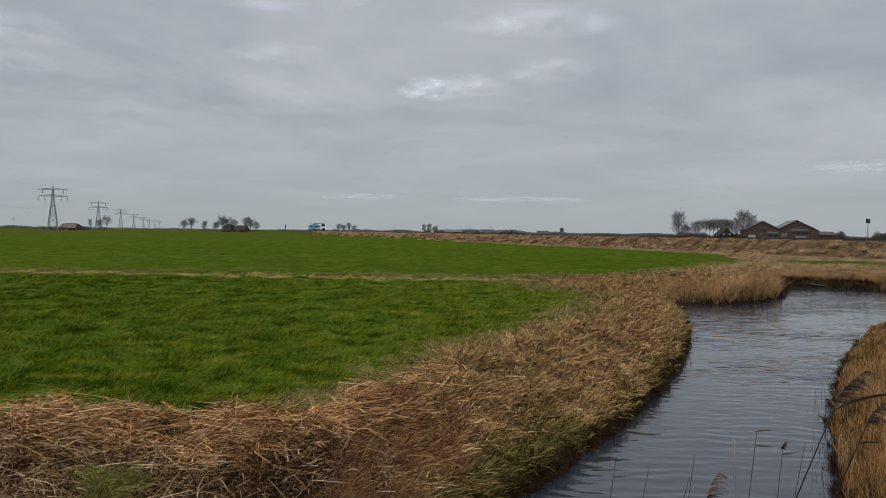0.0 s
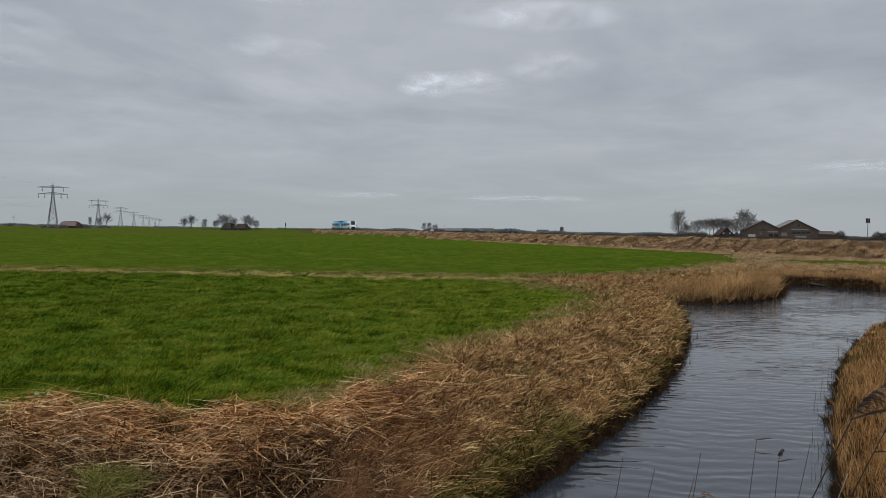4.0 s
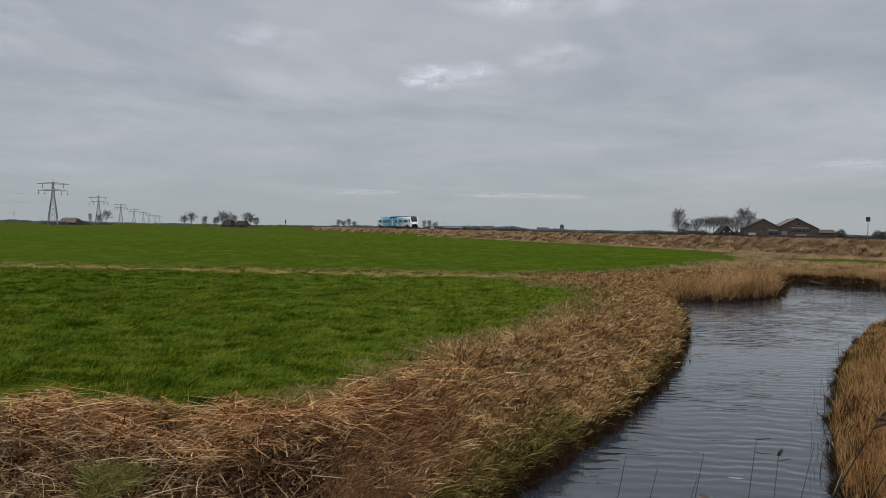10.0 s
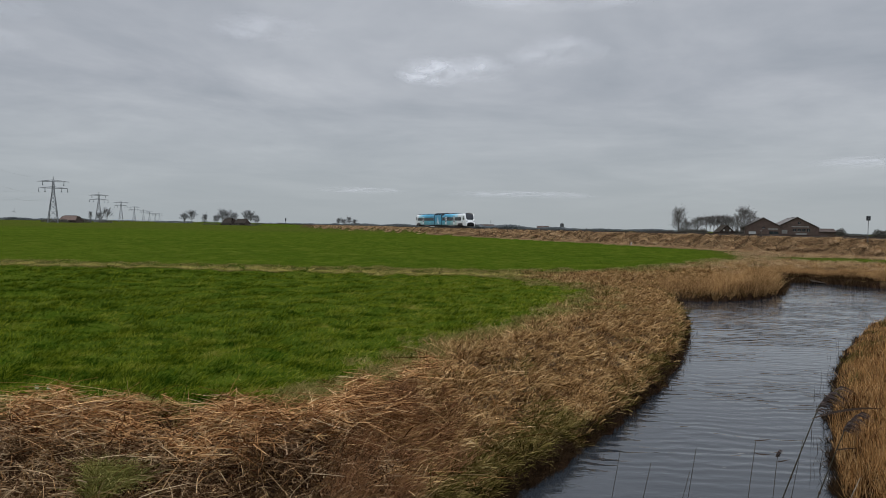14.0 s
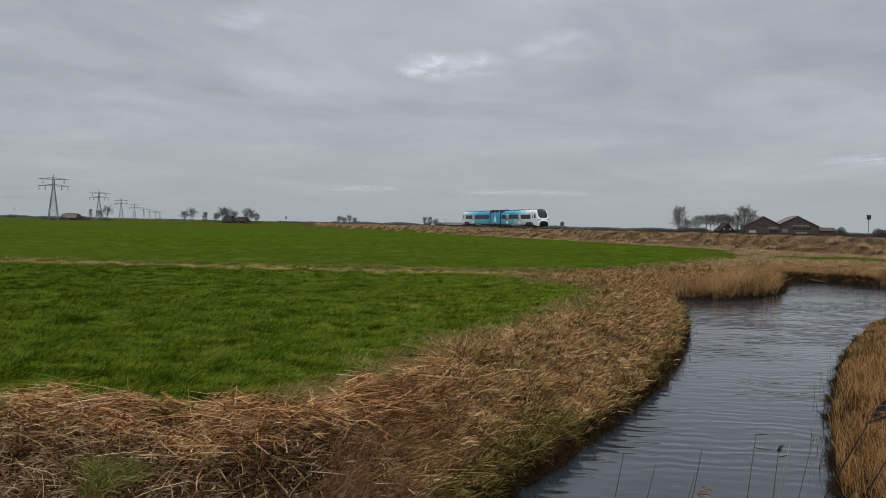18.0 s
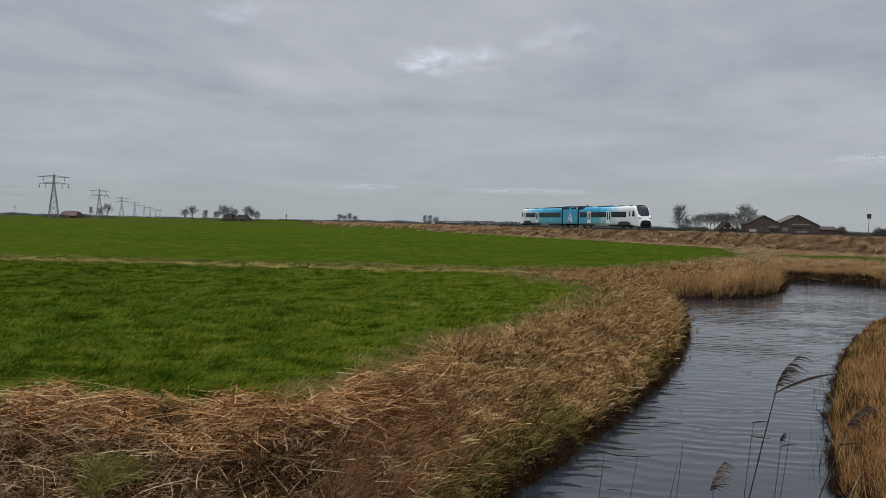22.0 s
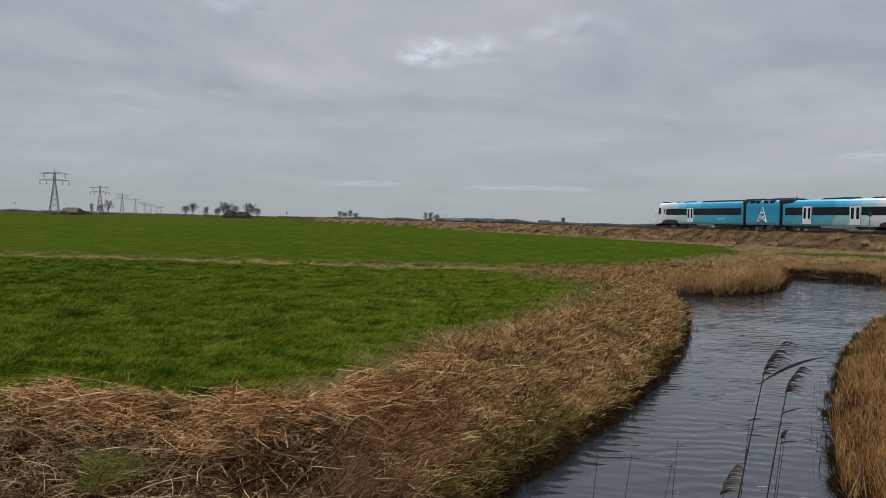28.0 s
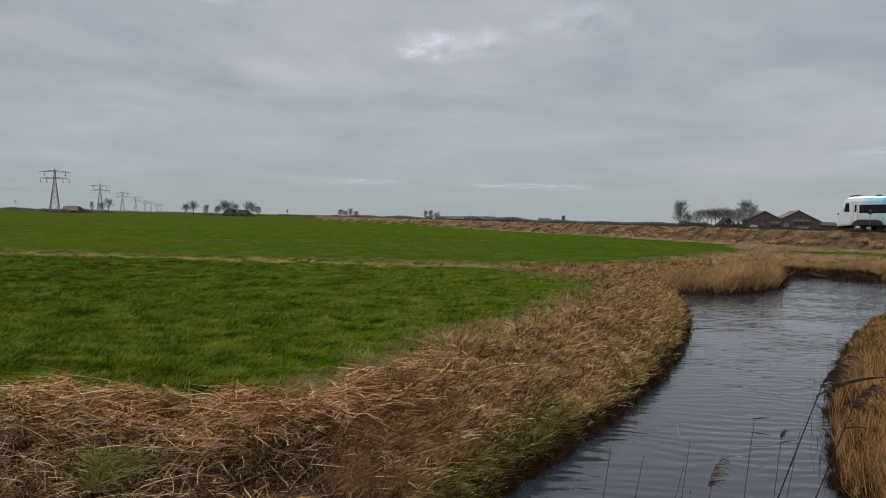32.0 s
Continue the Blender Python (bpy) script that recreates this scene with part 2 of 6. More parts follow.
M_WHITEWALL = material("white_plaster", (0.62, 0.62, 0.60), (0.78, 0.78, 0.76), 0.5, 0.85)
M_PALEPANEL = material("pale_sheet_panel", (0.20, 0.185, 0.17), (0.30, 0.285, 0.265), 0.5, 0.8)
# turbine steel with the haze of distance put into its paint
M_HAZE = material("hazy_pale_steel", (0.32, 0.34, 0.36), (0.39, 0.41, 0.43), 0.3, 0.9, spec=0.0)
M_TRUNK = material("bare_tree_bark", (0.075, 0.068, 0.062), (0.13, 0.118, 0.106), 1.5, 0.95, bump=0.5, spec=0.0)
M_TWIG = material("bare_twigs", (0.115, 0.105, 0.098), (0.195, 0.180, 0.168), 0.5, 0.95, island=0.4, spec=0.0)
# paler, greyer copy of the bare twigs, with haze painted in for far trees
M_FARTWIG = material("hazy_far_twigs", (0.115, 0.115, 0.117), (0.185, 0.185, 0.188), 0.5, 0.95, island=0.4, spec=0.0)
M_BUSH = material("winter_bush", (0.075, 0.070, 0.060), (0.135, 0.125, 0.105), 0.4, 0.95, island=0.5, spec=0.0)
# pale blue-grey: the haze of distance is put into the wood's colour
M_FARWOOD = material("haze_tinted_wood", (0.135, 0.148, 0.155), (0.175, 0.188, 0.194), 0.02, 1.0, island=0.15, spec=0.0, translucent=0.35)
M_DARKGLASS = material("dark_tinted_glass", (0.005, 0.008, 0.012), (0.012, 0.017, 0.023), 0.6, 0.15, spec=0.22)
M_WINDOW = material("window_glass_dark", (0.012, 0.015, 0.018), (0.03, 0.035, 0.04), 0.6, 0.15)
M_BLACK = material("black_rubber", (0.008, 0.008, 0.009), (0.018, 0.018, 0.020), 3.0, 0.8, spec=0.15)
M_UNDER = material("dusty_underframe", (0.018, 0.016, 0.015), (0.06, 0.05, 0.042), 1.5, 0.85, bump=0.3)
M_WHITE = material("white_train_paint", (0.80, 0.81, 0.80), (0.88, 0.89, 0.88), 0.35, 0.35)
M_ROOFDARK = material("dark_roof_equipment", (0.012, 0.014, 0.017), (0.035, 0.038, 0.043), 1.2, 0.9, spec=0.1)
M_LOGO = material("pale_blue_logo_paint", (0.30, 0.58, 0.68), (0.38, 0.66, 0.75), 2.0, 0.4)
M_LAMPLENS = material("clear_lamp_lens", (0.55, 0.57, 0.6), (0.7, 0.72, 0.75), 4.0, 0.1)
M_SIGNBACK = material("grey_sign_back", (0.10, 0.105, 0.11), (0.16, 0.165, 0.17), 5.0, 0.5, metal=0.3)
M_DIRTYWHITE = material("pale_debris", (0.5, 0.46, 0.33), (0.7, 0.66, 0.5), 9.0, 0.8)
M_DULLWHITE = material("dull_white_paint", (0.36, 0.36, 0.35), (0.50, 0.50, 0.48), 2.0, 0.8)
M_SIGNDARK = material("dark_grey_sign", (0.03, 0.032, 0.034), (0.06, 0.063, 0.066), 4.0, 0.7, spec=0.1)
M_PLANK = material("weathered_plank", (0.022, 0.017, 0.013), (0.060, 0.046, 0.034), 3.0, 0.95, stretch=(0.3, 4, 4), spec=0.0)


def livery_material():
    """White at the cabs, then pale teal and blue panels along the car, all paint."""
    m = bpy.data.materials.new("blue_white_livery")
    m.use_nodes = True
    t = m.node_tree
    t.nodes.clear()
    co = node(t, "ShaderNodeTexCoord")
    sep = node(t, "ShaderNodeSeparateXYZ")
    t.links.new(co.outputs["Object"], sep.inputs[0])

    def axis(slant, k=1.0):
        a = node(t, "ShaderNodeMath", operation="MULTIPLY_ADD")
        a.inputs[1].default_value = slant
        t.links.new(sep.outputs["Z"], a.inputs[0])
        t.links.new(sep.outputs["X"], a.inputs[2])
        s = node(t, "ShaderNodeMath", operation="MULTIPLY_ADD")
        s.inputs[1].default_value, s.inputs[2].default_value = 1 / 60, 0.5
        t.links.new(a.outputs[0], s.inputs[0])
        return s.outputs[0]

    def band(x):
        return (x + 30) / 60

    white, pale, teal = (0.80, 0.82, 0.82), (0.33, 0.58, 0.61), (0.09, 0.41, 0.48)
    blue, deep, sky = (0.018, 0.36, 0.60), (0.014, 0.30, 0.51), (0.07, 0.49, 0.74)
    mint, cyan, mist = (0.52, 0.72, 0.71), (0.22, 0.58, 0.75), (0.44, 0.71, 0.81)

    def panels(first, *edges):
        """Panels of one colour each, with an edge at every x given."""
        stops, last = [(0.0, first)], first
        for x, colour, soft in edges:
            stops += [(band(x - soft), last), (band(x + soft), colour)]
            last = colour
        return ramp(t, stops)

    upper = panels(white, (-21.9, mist, 0.5), (-19.3, cyan, 0.08), (-17.3, sky, 0.08), (-13.2, blue, 0.06), (-7.5, deep, 1.2), (5.5, blue, 1.5), (13.9, sky, 0.06), (16.2, cyan, 0.06), (18.0, mist, 0.5), (20.6, white, 0.5))
    lower = panels(white, (-22.0, mint, 0.9), (-18.6, pale, 0.3), (-16.6, teal, 0.3), (-13.6, (0.05, 0.42, 0.57), 0.08), (-8.0, (0.03, 0.36, 0.52), 0.8), (5.5, (0.045, 0.40, 0.53), 0.1), (9.4, teal, 0.08), (12.2, pale, 0.25), (14.6, mint, 0.3), (17.6, white, 0.8))
    for r in (upper, lower):
        r.color_ramp.interpolation = "LINEAR"
    t.links.new(axis(0.25), upper.inputs[0])
    t.links.new(axis(-0.6), lower.inputs[0])
    cut = node(t, "ShaderNodeMath", operation="GREATER_THAN")
    cut.inputs[1].default_value = 1.95
    t.links.new(sep.outputs["Z"], cut.inputs[0])
    mx = node(t, "ShaderNodeMix", data_type="RGBA")
    t.links.new(cut.outputs[0], mx.inputs[0]), t.links.new(lower.outputs[0], mx.inputs[6]), t.links.new(upper.outputs[0], mx.inputs[7])
    # road dust low on the sides
    dn = node(t, "ShaderNodeTexNoise", i_Scale=1.3, i_Detail=5.0)
    t.links.new(co.outputs["Object"], dn.inputs["Vector"])
    dz = node(t, "ShaderNodeMapRange", clamp=True)
    dz.inputs["From Min"].default_value, dz.inputs["From Max"].default_value = 1.7, 0.5
    t.links.new(sep.outputs["Z"], dz.inputs["Value"])
    dm = node(t, "ShaderNodeMath", operation="MULTIPLY")
    t.links.new(dn.outputs["Fac"], dm.inputs[0]), t.links.new(dz.outputs[0], dm.inputs[1])
    dirt = node(t, "ShaderNodeMix", data_type="RGBA")
    dirt.inputs[7].default_value = (0.13, 0.115, 0.085, 1)
    t.links.new(dm.outputs[0], dirt.inputs[0]), t.links.new(mx.outputs[2], dirt.inputs[6])
    b = node(t, "ShaderNodeBsdfPrincipled")
    b.inputs["Roughness"].default_value = 0.32
    t.links.new(dirt.outputs[2], b.inputs["Base Color"])
    out = node(t, "ShaderNodeOutputMaterial")
    t.links.new(b.outputs[0], out.inputs[0])
    return m


M_LIVERY = livery_material()


def water_material():
    m = bpy.data.materials.new("ditch_water")
    m.use_nodes = True
    t = m.node_tree
    t.nodes.clear()
    co = node(t, "ShaderNodeTexCoord")

    def tex(scale, stretch, turn, detail):
        mp = node(t, "ShaderNodeMapping")
        mp.inputs["Scale"].default_value, mp.inputs["Rotation"].default_value = stretch, (0, 0, radians(turn))
        t.links.new(co.outputs["Object"], mp.inputs[0])
        n = node(t, "ShaderNodeTexNoise", i_Scale=scale, i_Detail=detail, i_Roughness=0.55)
        t.links.new(mp.outputs[0], n.inputs["Vector"])
        return n.outputs["Fac"]

    b = node(t, "ShaderNodeBsdfPrincipled")
    b.inputs["Base Color"].default_value = (0.019, 0.023, 0.028, 1)
    b.inputs["Roughness"].default_value = 0.06
    b.inputs["IOR"].default_value = 1.40
    b.inputs["Specular IOR Level"].default_value = 0.5
    gust = tex(0.16, (1, 1, 1), 0, 2.0)
    gr = ramp(t, [(0.38, (0.5, 0.5, 0.5)), (0.62, (1, 1, 1))])
    t.links.new(gust, gr.inputs[0])
    b1 = node(t, "ShaderNodeBump", i_Distance=0.019)
    t.links.new(gr.outputs[0], b1.inputs["Strength"])
    t.links.new(tex(1.75, (0.95, 1.6, 1), 9, 0.7), b1.inputs["Height"])
    b2 = node(t, "ShaderNodeBump", i_Strength=0.6, i_Distance=0.010)
    t.links.new(tex(5.0, (0.8, 1.4, 1), -14, 1.5), b2.inputs["Height"])
    # long-crested ripples a hand's length apart
    mp = node(t, "ShaderNodeMapping")
    mp.inputs["Rotation"].default_value = (0, 0, radians(7))
    t.links.new(co.outputs["Object"], mp.inputs[0])
    wv = node(t, "ShaderNodeTexWave", bands_direction="Y", i_Scale=0.8, i_Distortion=11.0, i_Detail=2.5)
    wv.inputs["Detail Scale"].default_value = 0.8
    t.links.new(mp.outputs[0], wv.inputs["Vector"])
    b3 = node(t, "ShaderNodeBump", i_Distance=0.0085)
    calm = ramp(t, [(0.40, (0.25, 0.25, 0.25)), (0.60, (1, 1, 1))])
    t.links.new(tex(0.30, (0.8, 1, 1), 30, 2.0), calm.inputs[0])
    t.links.new(calm.outputs[0], b3.inputs["Strength"])
    t.links.new(wv.outputs["Fac"], b3.inputs["Height"])
    t.links.new(b1.outputs[0], b3.inputs["Normal"])
    t.links.new(b3.outputs[0], b2.inputs["Normal"])
    t.links.new(b2.outputs[0], b.inputs["Normal"])
    out = node(t, "ShaderNodeOutputMaterial")
    t.links.new(b.outputs[0], out.inputs[0])
    return m


M_WATER = water_material()


def cloud_material():
    """Thin cloud that lets light through, ragged and soft towards its rim."""
    m = bpy.data.materials.new("thin_bright_cloud")
    m.use_nodes = True
    t = m.node_tree
    t.nodes.clear()
    co = node(t, "ShaderNodeTexCoord")
    mp = node(t, "ShaderNodeMapping")
    mp.inputs["Scale"].default_value = (1, 0.4, 1)
    t.links.new(co.outputs["Object"], mp.inputs[0])
    n = node(t, "ShaderNodeTexNoise", i_Scale=0.011, i_Detail=4.0, i_Roughness=0.48, i_Distortion=0.5)
    t.links.new(mp.outputs[0], n.inputs["Vector"])
    a = node(t, "ShaderNodeAttribute", attribute_name="rim")
    mu = node(t, "ShaderNodeMath", operation="MULTIPLY")
    r = ramp(t, [(0.36, (0, 0, 0)), (0.66, (1, 1, 1))])
    t.links.new(n.outputs["Fac"], r.inputs[0])
    t.links.new(r.outputs[0], mu.inputs[0]), t.links.new(a.outputs["Fac"], mu.inputs[1])
    tr = node(t, "ShaderNodeBsdfTranslucent")
    tr.inputs[0].default_value = (0.47, 0.475, 0.49, 1)
    cl = node(t, "ShaderNodeBsdfTransparent")
    ms = node(t, "ShaderNodeMixShader")
    t.links.new(mu.outputs[0], ms.inputs[0]), t.links.new(cl.outputs[0], ms.inputs[1]), t.links.new(tr.outputs[0], ms.inputs[2])
    out = node(t, "ShaderNodeOutputMaterial")
    t.links.new(ms.outputs[0], out.inputs[0])
    return m


M_CLOUD = cloud_material()


# ================= mesh helpers =================
def mesh_of(name, verts, faces, mat, smooth=False):
    me = bpy.data.meshes.new(name)
    me.from_pydata([tuple(v) for v in verts], [], [tuple(f) for f in faces])
    me.materials.append(mat)
    if smooth:
        me.polygons.foreach_set("use_smooth", [True] * len(me.polygons))
    me.update()
    return me


def fast_mesh(name, verts, faces, mat, smooth=False):
    """A mesh from arrays: verts (n, 3), faces (m, 3 or 4)."""
    me = bpy.data.meshes.new(name)
    k = faces.shape[1]
    me.vertices.add(len(verts)), me.loops.add(faces.size), me.polygons.add(len(faces))
    me.vertices.foreach_set("co", np.ascontiguousarray(verts, dtype=np.float32).ravel())
    me.loops.foreach_set("vertex_index", np.ascontiguousarray(faces, dtype=np.int32).ravel())
    me.polygons.foreach_set("loop_start", np.arange(0, faces.size, k, dtype=np.int32))
    me.polygons.foreach_set("use_smooth", np.full(len(faces), smooth, dtype=bool))
    me.materials.append(mat)
    me.update(calc_edges=True)
    return me


def part(name, me, parent, label="", m=None):
    ob = new(name, me)
    ob.parent = parent
    if m is not None:
        ob.matrix_basis = m
    return tagged(ob, label)


def thing(name, label, category, m=None, group="", kind=""):
    ob = new(name)
    ob.empty_display_size = 0.2
    if m is not None:
        ob.matrix_basis = m
    return tagged(ob, label, category, group, kind)


def bm_mesh(name, bm, mat, smooth=False):
    me = bpy.data.meshes.new(name)
    bm.normal_update()
    bm.to_mesh(me)
    bm.free()
    me.materials.append(mat)
    if smooth:
        me.polygons.foreach_set("use_smooth", [True] * len(me.polygons))
    return me


def add_box(bm, x0, x1, y0, y1, z0, z1, bevel=0.0):
    b2 = bmesh.new()
    bmesh.ops.create_cube(b2, size=1.0, matrix=Matrix.Translation(((x0 + x1) / 2, (y0 + y1) / 2, (z0 + z1) / 2)) @ Matrix.Diagonal((x1 - x0, y1 - y0, z1 - z0, 1)))
    if bevel:
        bmesh.ops.bevel(b2, geom=b2.edges[:], offset=bevel, segments=2, affect="EDGES", profile=0.5)
    tmp = bpy.data.meshes.new("tmp")
    b2.to_mesh(tmp)
    b2.free()
    bm.from_mesh(tmp)
    bpy.data.meshes.remove(tmp)
    return bm


def box(x0, x1, y0, y1, z0, z1, mat, bevel=0.0, name="box"):
    return bm_mesh(name, add_box(bmesh.new(), x0, x1, y0, y1, z0, z1, bevel), mat)


def beam_arrays(pairs, sides=4):
    """Straight tapered bars between pairs of points: (a, b, ra, rb)."""
    verts, faces = [], []
    for a, b, ra, rb in pairs:
        a, b = Vector(a), Vector(b)
        w = (b - a).normalized()
        u = w.orthogonal().normalized()
        v = w.cross(u)
        n = len(verts)
        for c, r in ((a, ra), (b, rb)):
            for i in range(sides):
                q = 2 * math.pi * i / sides + 0.785
                verts.append(c + (u * math.cos(q) + v * math.sin(q)) * r)
        for i in range(sides):
            j = (i + 1) % sides
            faces.append((n + i, n + j, n + sides + j, n + sides + i))
        faces.append(tuple(n + i for i in reversed(range(sides))))
        faces.append(tuple(n + sides + i for i in range(sides)))
    return verts, faces


def beams(name, pairs, mat, sides=4):
    return mesh_of(name, *beam_arrays(pairs, sides), mat)


def tube(name, points, radii, mat, sides=6):
    verts, faces = [], []
    for i, p in enumerate(points):
        w = (points[min(i + 1, len(points) - 1)] - points[max(i - 1, 0)]).normalized()
        u = w.cross(Vector((0, 1, 0.13))).normalized()
        v = w.cross(u)
        for k in range(sides):
            q = 2 * math.pi * k / sides
            verts.append(p + (u * math.cos(q) + v * math.sin(q)) * radii[i])
    for i in range(len(points) - 1):
        for k in range(sides):
            j = (k + 1) % sides
            faces.append((i * sides + k, i * sides + j, (i + 1) * sides + j, (i + 1) * sides + k))
    faces.append(tuple(reversed(range(sides))))
    faces.append(tuple((len(points) - 1) * sides + k for k in range(sides)))
    return mesh_of(name, verts, faces, mat, True)


def ribbons(name, base, rise, sag, length, width, mat, segs=3, rng=None, face=None, taper=0.85):
    """Blades and stalks: from base along rise (unit), bowed by sag, tapering to a tip. All arrays of n rows."""
    n = len(base)
    side = np.cross(rise, rng.normal(size=(n, 3)) if face is None else face)
    side /= np.linalg.norm(side, axis=1)[:, None] + 1e-9
    rows = []
    for i in range(segs + 1):
        s = i / segs
        c = base + rise * (length * s)[:, None] + sag * (length * s * s)[:, None]
        w = width * (1 - taper * s) * 0.5
        rows.append(c - side * w[:, None])
        rows.append(c + side * w[:, None])
    verts = np.stack(rows, 1).reshape(-1, 3)
    step = 2 * (segs + 1)
    k = np.arange(n)[:, None] * step
    faces = np.concatenate([np.stack([k[:, 0] + 2 * i, k[:, 0] + 2 * i + 1, k[:, 0] + 2 * i + 3, k[:, 0] + 2 * i + 2], 1) for i in range(segs)], 0)
    return fast_mesh(name, verts, faces, mat)


# ================= the lie of the land =================
WATER_Z = -0.9
WATER_EDGE = [(-40, 7.0), (-3.0, 7.2), (0.02, 8.4), (0.97, 10.3), (1.62, 11.5), (2.87, 13.9), (4.55, 17.4), (6.2, 21.6), (7.4, 25.2), (9.0, 30.6), (9.9, 35.5), (11.0, 40.0),
              (12.4, 39.6), (14.0, 40.3), (15.6, 41.5), (17.9, 44.8), (22.8, 56.0), (25.2, 55.4), (26.4, 52.4), (27.6, 49.6), (31.5, 47.6), (60.0, 48.5),
              (60.0, 45.0), (32.0, 41.0), (22.0, 36.0), (16.0, 30.3), (13.45, 26.9), (9.88, 20.8), (6.6, 14.1), (5.1, 10.5), (4.4, 7.5), (4.2, 3.6), (-40, 3.4)]
NEAR_MEADOW = [(-90, 10.3), (-6.0, 10.45), (-3.0, 10.2), (-2.0, 10.45), (-1.2, 11.2), (-0.6, 12.6), (0.0, 15.4), (1.05, 18.1), (2.3, 20.5), (4.35, 25.3), (6.0, 29.3), (6.5, 32.0),
               (6.0, 34.8), (4.9, 39.5), (3.0, 42.2), (-90, 53.0)]
FAR_MEADOW = [(-400, 80.0), (-20, 45.0), (4.6, 44.0), (11.6, 47.6), (18.0, 57.9), (25.6, 71.5), (29.0, 81.0), (36.0, 110.0), (60.0, 200.0), (-400, 200.0)]
TRACK_X, TRACK_Y, TRACK_TURN = 20.715, 188.494, 0.30412
TRACK_DIR = np.array([math.sin(TRACK_TURN), -math.cos(TRACK_TURN)])
TRACK_SIDE = np.array([-math.cos(TRACK_TURN), -math.sin(TRACK_TURN)])   # towards the meadow
RAIL_Z = 2.15


def smooth(a, b, x):
    t = np.clip((x - a) / (b - a), 0, 1)
    return t * t * (3 - 2 * t)


def water_distance(x, y):
    """Metres to the water's edge, negative over the water."""
    return outside(x, y, WATER_EDGE)


def outside(x, y, pts):
    """Metres to the rim of a field or pool, negative inside it."""
    best = np.full(x.shape, 1e9)
    inside = np.zeros(x.shape, bool)
    for (ax, ay), (bx, by) in zip(pts, pts[1:] + pts[:1]):
        dx, dy = bx - ax, by - ay
        t = np.clip(((x - ax) * dx + (y - ay) * dy) / (dx * dx + dy * dy), 0, 1)
        best = np.minimum(best, np.hypot(x - ax - t * dx, y - ay - t * dy))
        cross = ((ay > y) != (by > y)) & (x < (bx - ax) * (y - ay) / (by - ay + 1e-12) + ax)
        inside ^= cross
    return np.where(inside, -best, best)


WAVES = [(np.random.RandomState(7 + i).uniform(-1, 1, 2), p) for i, p in enumerate(np.random.RandomState(3).uniform(0, 6.28, 24))]


def rough(x, y, size):
    """A smooth uneven field between about -1 and 1, with bumps of that size."""
    out = np.zeros_like(x)
    for i, (d, p) in enumerate(WAVES):
        d = d / np.hypot(*d)
        k = 6.28 / size * (0.5 + 0.07 * i)
        out += np.sin((x * d[0] + y * d[1]) * k + p)
    return out / 5.0


def track_offset(x, y):
    """Metres across the track, positive towards the meadow."""
    return (x - TRACK_X) * TRACK_SIDE[0] + (y - TRACK_Y) * TRACK_SIDE[1]


def bank_width(x, y):
    return 2.65 - 0.6 * smooth(16, 12.5, y) + 1.3 * smooth(-1.3, -3.5, x) * smooth(20, 12, y) + 2.2 * smooth(33, 47, y) + 7 * smooth(21, 28, x) * smooth(30, 50, y)


def meadow_rim(x, y):
    """Metres to the rim of the green fields, negative inside them."""
    patch = (np.hypot((x - 39) / 11.0, (y - 76) / 9.0) - 1) * 7.0
    return np.minimum(np.minimum(outside(x, y, NEAR_MEADOW), outside(x, y, FAR_MEADOW)), patch)


def slump(x, y):
    """Ridges of overhanging grass that run aslant down the embankment, 0 to 1."""
    along = (x - TRACK_X) * TRACK_DIR[0] + (y - TRACK_Y) * TRACK_DIR[1]
    u = along - 0.9 * track_offset(x, y) + 1.6 * rough(x, y, 9.0)
    saw = np.mod(u / 5.2 + 0.8 * rough(x, y, 17.0) + 0.25 * rough(x, y, 6.0), 1.0)
    return np.clip(saw * (1 - smooth(0.86, 1.0, saw)) * 1.1, 0, 1)


